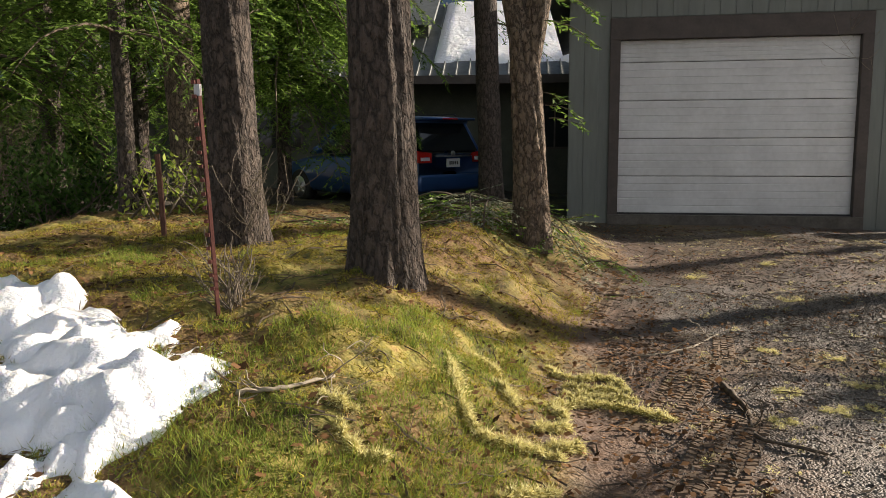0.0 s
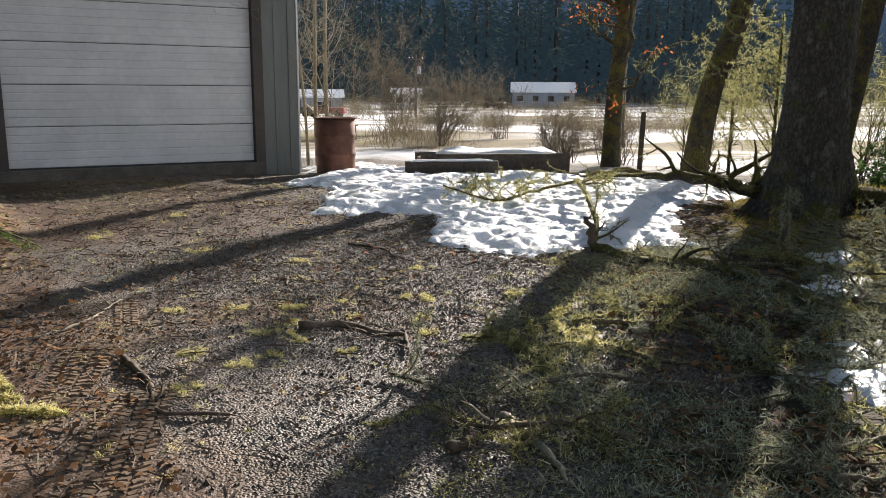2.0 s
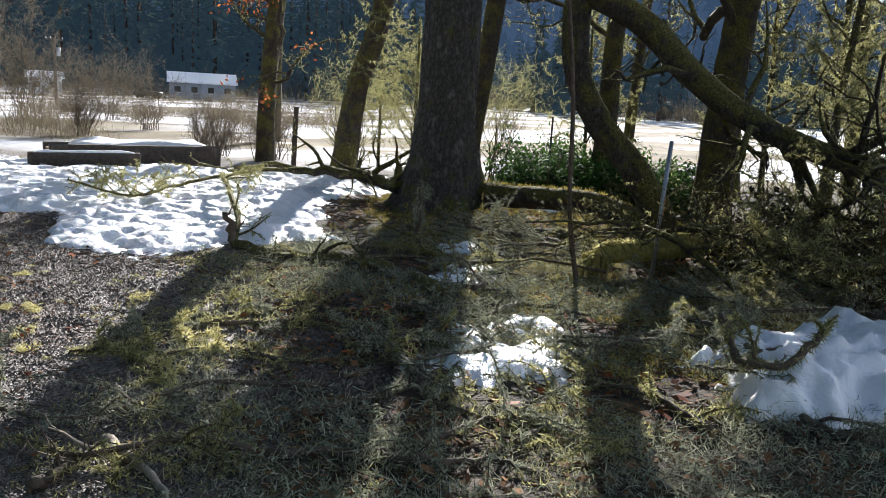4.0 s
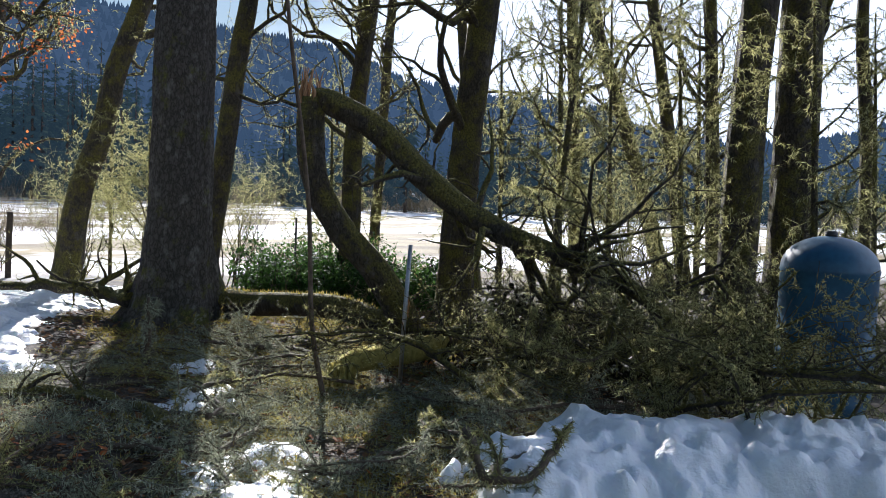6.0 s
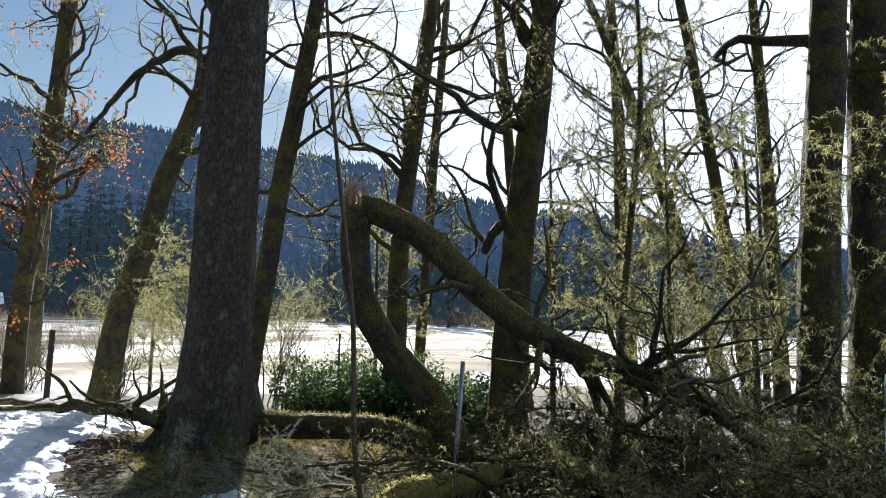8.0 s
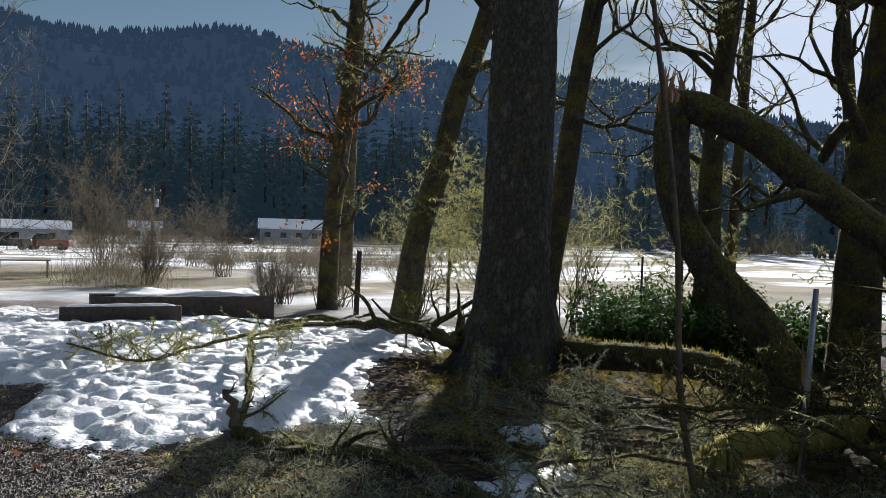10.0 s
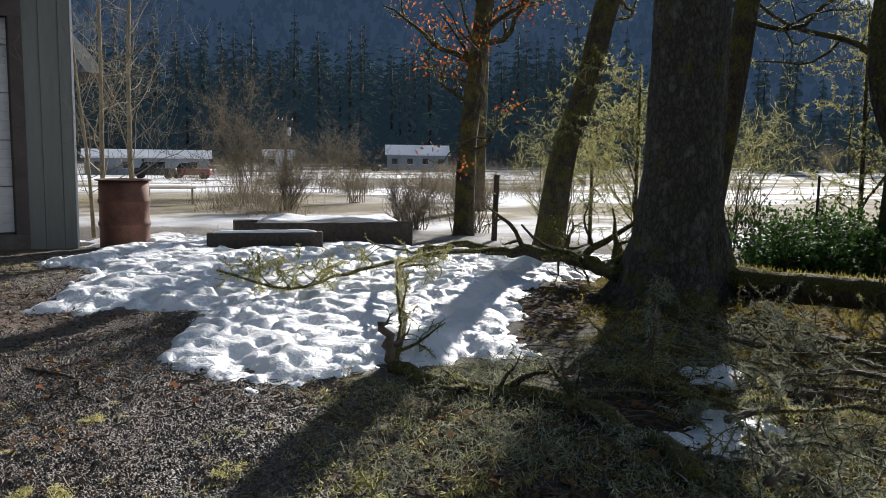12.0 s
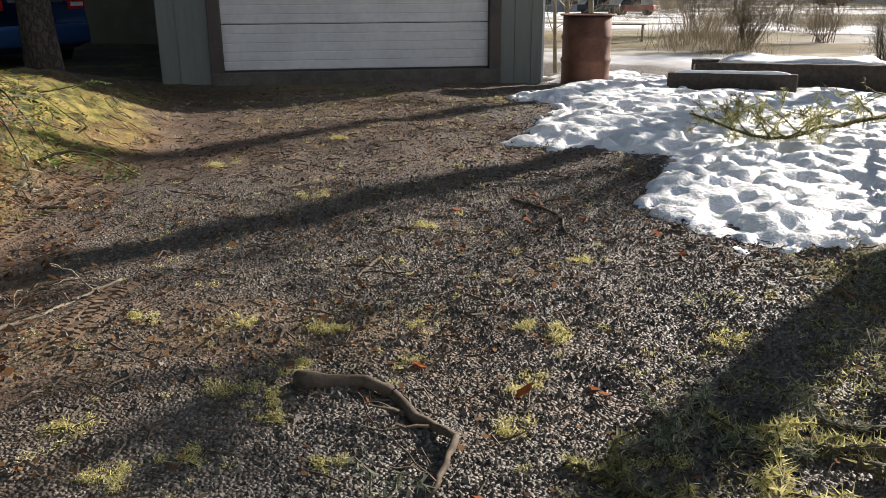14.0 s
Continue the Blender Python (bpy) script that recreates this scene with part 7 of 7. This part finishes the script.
def grass_cover():
    rng = np.random.default_rng(91)
    g = Geo()
    x, y = scatter(rng, 190000, (-3.0, 1.4), (1.3, 6.0), lambda a, b: (mound_mask(a, b) > 0.08) & (fbm(a * 1.1, b * 1.1, 51) + 0.9 * (fbm(a * 5.0, b * 5.0, 53, 2) - 0.5) > 0.44 + 0.34 * smooth((b - 3.4) / 1.3)))
    n = len(x)
    L = rng.uniform(0.018, 0.06, n) * (0.35 + 1.4 * fbm(x * 4, y * 4, 17, 2))
    way = np.stack([rng.normal(size=n) * 0.7, rng.normal(size=n) * 0.7, np.ones(n)], -1)
    way /= np.linalg.norm(way, axis=1)[:, None]
    a = rng.uniform(0, 6.28, n)
    g.spikes(np.stack([x, y, height(x, y) - 0.003], -1), way, np.stack([np.cos(a), np.sin(a), a * 0], -1), L, rng.uniform(0.002, 0.005, n))
    tagged(part("grass", g, M_GRASS, shade=False), "short mossy winter grass on the bank", "grass", kind="stuff")
    g = Geo()
    x, y = scatter(rng, 90000, (-4.5, 1.8), (1.8, 9.0), lambda a, b: (mound_mask(a, b) > 0.03) & (fbm(a * 0.9, b * 0.9, 71) > 0.3))
    n = len(x)
    a = rng.uniform(0, 6.28, n)
    way = np.stack([np.cos(a), np.sin(a), rng.uniform(-0.1, 0.4, n)], -1)
    g.spikes(np.stack([x, y, height(x, y) + 0.004], -1), way, np.stack([-np.sin(a), np.cos(a), rng.normal(size=n) * 0.3], -1), rng.uniform(0.02, 0.07, n), rng.uniform(0.002, 0.005, n))
    tufts = Geo()
    x, y = scatter(rng, 11000, (-3.2, 1.5), (1.5, 6.4), lambda a, b: (mound_mask(a, b) > 0.05) & (fbm(a * 1.6, b * 1.6, 57) > 0.36))
    k = 13
    m, r = len(x) * k, np.repeat(rng.uniform(0.010, 0.034, len(x)), k)
    off = rng.normal(size=(m, 3)) * r[:, None] * 0.7
    bx, by = np.repeat(x, k) + off[:, 0], np.repeat(y, k) + off[:, 1]
    w = rand_units(rng, m) + np.array([0, 0, 0.5])
    w /= np.linalg.norm(w, axis=1)[:, None]
    sv = np.cross(w, rand_units(rng, m))
    tufts.spikes(np.stack([bx, by, height(bx, by) + np.abs(off[:, 2]) * 0.5], -1), w, sv / (np.linalg.norm(sv, axis=1)[:, None] + 1e-9), r * rng.uniform(0.5, 1.2, m), rng.uniform(0.003, 0.006, m))
    tagged(part("bank_moss", tufts, M_BANKMOSS, shade=False), "lumpy olive and yellow moss tufts on the bank", "moss", kind="stuff")
    tagged(part("straw_litter", g, M_STRAW, shade=False), "dry needles and straw strewn on the bank", "litter", kind="stuff")


grass_cover()


def leaf_litter():
    rng = np.random.default_rng(92)
    g = Geo()
    for n, lo, hi, size in ((24000, (2.2, 0.2), (10.0, 7.0), 0.042), (7000, (0.6, 4.2), (4.8, 11.5), 0.026), (1500, (0.8, 2.2), (4.5, 6.0), 0.022), (13000, (-3.0, 1.8), (1.4, 8.5), 0.032)):
        x, y = scatter(rng, n, lo, hi, lambda a, b: ~on_snow(a, b) & (fbm(a * 1.4, b * 1.4, 81) > 0.4) & ((b < 0.93 * a - 0.1) | (size < 0.04)))
        m = len(x)
        a = rng.uniform(0, 6.28, m)
        tilt = rng.normal(size=(m, 1)) * 0.25
        way = np.concatenate([np.cos(a)[:, None], np.sin(a)[:, None], tilt], 1)
        side = np.concatenate([-np.sin(a)[:, None], np.cos(a)[:, None], rng.normal(size=(m, 1)) * 0.35], 1)
        L = size * rng.uniform(0.5, 1.5, m)
        g.blades(np.stack([x, y, height(x, y) + 0.008 + 0.01 * rng.random(m)], -1), way, side, L, L * rng.uniform(0.4, 0.75, m))
    tagged(part("leaf_litter", g, M_DEADLEAF, shade=False), "brown and rust dead leaves on the ground", "litter", kind="stuff")
    g = Geo()
    for n, lo, hi in ((420, (3.4, 1.2), (8.0, 4.6)), (60, (2.2, 2.0), (5.5, 6.0))):
        x, y = scatter(rng, n, lo, hi, lambda a, b: ~on_snow(a, b) & (fbm(a * 1.0, b * 1.0, 84) > 0.52))
        m = len(x)
        a = rng.uniform(0, 6.28, m)
        way = np.stack([np.cos(a), np.sin(a), rng.normal(size=m) * 0.3], -1)
        g.blades(np.stack([x, y, height(x, y) + 0.015], -1), way, np.stack([-np.sin(a), np.cos(a), rng.normal(size=m) * 0.3], -1), rng.uniform(0.04, 0.08, m), rng.uniform(0.03, 0.05, m))
    tagged(part("red_leaves", g, M_REDLEAF, shade=False), "scattered orange-red oak leaves", "leaves", kind="stuff")


leaf_litter()


def twig_litter():
    rng = np.random.default_rng(93)
    g = Geo()
    for n, lo, hi, size in ((3200, (1.6, 0.4), (8.0, 6.0), 0.15), (2600, (0.9, 2.4), (5.0, 11.0), 0.07), (800, (-3.0, 2.2), (1.2, 8.6), 0.12)):
        x, y = scatter(rng, n, lo, hi, lambda a, b: ~on_snow(a, b) & ((b < 0.93 * a - 0.2) | (size < 0.15)))
        for px, py in zip(x, y):
            a, L = rng.uniform(0, 6.28), size * rng.uniform(0.4, 1.9)
            b = a + rng.normal() * 0.5
            p = [(px, py), (px + 0.5 * L * math.cos(a), py + 0.5 * L * math.sin(a)), (px + 0.5 * L * (math.cos(a) + math.cos(b)), py + 0.5 * L * (math.sin(a) + math.sin(b)))]
            r = rng.uniform(0.0015, 0.005)
            P = np.array([(q[0], q[1], 0) for q in p])
            P[:, 2] = height(P[:, 0], P[:, 1]) + r + np.abs(rng.normal(size=3)) * 0.012
            g.tube(P, [r, r * 0.9, r * 0.4], 3, cap=False)
    tagged(part("twig_litter", g, M_TWIG, shade=False), "broken twigs strewn over drive and litter", "twigs", kind="stuff")


twig_litter()


def lichen_litter():
    rng = np.random.default_rng(94)
    # colour, clumps, area, reach past the drive's edge, patchiness, clump size, strands, label
    for mat_, n, lo, hi, reach, gap, small, big, k, lab in (
            (M_GREYLICHEN, 8500, (1.3, 0.2), (6.8, 4.6), 0.25, 0.47, 0.022, 0.095, 30, "tufts of grey-green lichen fallen on the litter"),
            (M_LICHEN, 3600, (1.2, 1.2), (6.0, 5.4), 0.95, 0.44, 0.015, 0.05, 26, "yellow-green lichen scraps at the drive's edge"),
            (M_MOSSHAIR, 700, (0.9, 2.2), (4.6, 10.5), 9.0, 0.42, 0.008, 0.026, 26, "flecks of yellow moss on the gravel"),
            (M_LITTERMOSS, 9000, (4.0, 1.0), (9.2, 6.4), -0.9, 0.42, 0.016, 0.06, 28, "yellow-green moss over the sunny litter")):
        g = Geo()
        x, y = scatter(rng, n, lo, hi, lambda a, b: ~on_snow(a, b) & (b < 0.93 * a + reach + 0.9 * (fbm(a * 2.2, b * 2.2, 97, 2) - 0.5)) & (fbm(a * 1.5, b * 1.5, 95) > gap) & (rng.random(len(a)) < 0.25 + 0.75 * smooth((0.93 * a + reach - b) / 0.8)))
        size = small + (big - small) * rng.random(len(x)) ** 1.6
        m = len(x) * k
        cx, cy, s = np.repeat(x, k), np.repeat(y, k), np.repeat(size, k)
        off = rng.normal(size=(m, 3)) * s[:, None] * np.array([0.75, 0.75, 0.4])
        bx, by = cx + off[:, 0], cy + off[:, 1]
        base = np.stack([bx, by, height(bx, by) + np.abs(off[:, 2]) + 0.002], -1)
        w = rand_units(rng, m)
        sd = np.cross(w, rand_units(rng, m))
        g.spikes(base, w, sd / (np.linalg.norm(sd, axis=1)[:, None] + 1e-9), s * rng.uniform(0.35, 0.8, m), rng.uniform(0.0025, 0.006, m))
        tagged(part("lichen_tufts", g, mat_, shade=False), lab, "lichen", kind="stuff")


lichen_litter()


def pebbles():
    rng = np.random.default_rng(95)
    g = Geo()
    for count, lo, hi, small, big in ((100000, (0.9, 2.0), (4.6, 6.6), 0.0035, 0.0095), (22000, (1.2, 6.0), (5.2, 10.5), 0.006, 0.011)):
        x, y = scatter(rng, count, lo, hi, lambda a, b: ~on_snow(a, b) & (mound_mask(a, b) < 0.15) & (b > 0.93 * a - 0.9) & (fbm(a * 0.9, b * 0.9, 21) + rng.random(len(a)) * 0.4 > 0.42) & (rng.random(len(a)) < 0.2 + 0.8 * smooth((a - 1.4) / 1.2)))
        n = len(x)
        s = rng.uniform(small, big, n) * (1 + (rng.random(n) > 0.97) * 0.9)
        base = np.array([(1, 0, -0.15), (0, 1, -0.15), (-1, 0, -0.15), (0, -1, -0.15), (0.1, 0.1, 0.75)])
        V = base[None] * rng.uniform(0.6, 1.3, (n, 5, 1)) * s[:, None, None]
        a = rng.uniform(0, 6.28, n)
        c, sn = np.cos(a)[:, None], np.sin(a)[:, None]
        V = np.stack([V[..., 0] * c - V[..., 1] * sn, V[..., 0] * sn + V[..., 1] * c, V[..., 2]], -1)
        V += np.stack([x, y, height(x, y) + s * 0.1], -1)[:, None, :]
        F = np.array([[0, 1, 4], [1, 2, 4], [2, 3, 4], [3, 0, 4]])
        g.add(V.reshape(-1, 3), (np.arange(n)[:, None, None] * 5 + F[None]).reshape(-1, 3).tolist())
    ob = part("gravel", g, leafy("gravel_stone", (0.022, 0.019, 0.016), (0.20, 0.175, 0.145), 2.0, 0.0, 0.62), shade=False)
    tagged(ob, "loose grey-brown gravel stones on the drive", "gravel", kind="stuff")


pebbles()


def tyre_track(label, a, b, width, lugs, seed):
    """A pressed tread: rows of raised mud lugs between grooves."""
    rng = np.random.default_rng(seed)
    ax, ay, bx, by = *a, *b
    L, ang = math.hypot(bx - ax, by - ay), math.atan2(by - ay, bx - ax)
    t = thing("tyre_track", label, "tyre track")
    g = Geo()
    rows = int(L / 0.034)
    for i in range(rows):
        for j in range(lugs):
            u, v = (i + 0.5) * L / rows, (j + 0.5) / lugs * width - width / 2
            u += 0.012 * (1 if j % 2 else -1)
            if rng.random() < 0.12:
                continue
            px, py = ax + u * math.cos(ang) - v * math.sin(ang), ay + u * math.sin(ang) + v * math.cos(ang)
            m = pose(px, py, hz(px, py), rng.normal() * 4, rng.normal() * 4, math.degrees(ang) + (25 if j % 2 else -25))
            g.box((-0.011, -width / lugs * 0.42, -0.01), (0.011, width / lugs * 0.42, 0.004 + rng.random() * 0.004), m)
    ob = part("tread", g, M_MUD, t, shade=False)
    ob["kind"] = "stuff"
    return t


tyre_track("chevron tyre track pressed in brown mud", (1.3, 4.25), (0.92, 3.4), 0.22, 5, 1)
tyre_track("straight tyre track pressed in brown mud", (1.36, 3.61), (1.02, 2.8), 0.26, 6, 2)
tyre_track("faint tyre track in wet earth", (1.62, 5.05), (1.5, 4.5), 0.12, 3, 3)
tyre_track("tyre track along the bank's edge", (1.2, 6.9), (0.85, 5.3), 0.12, 3, 4)
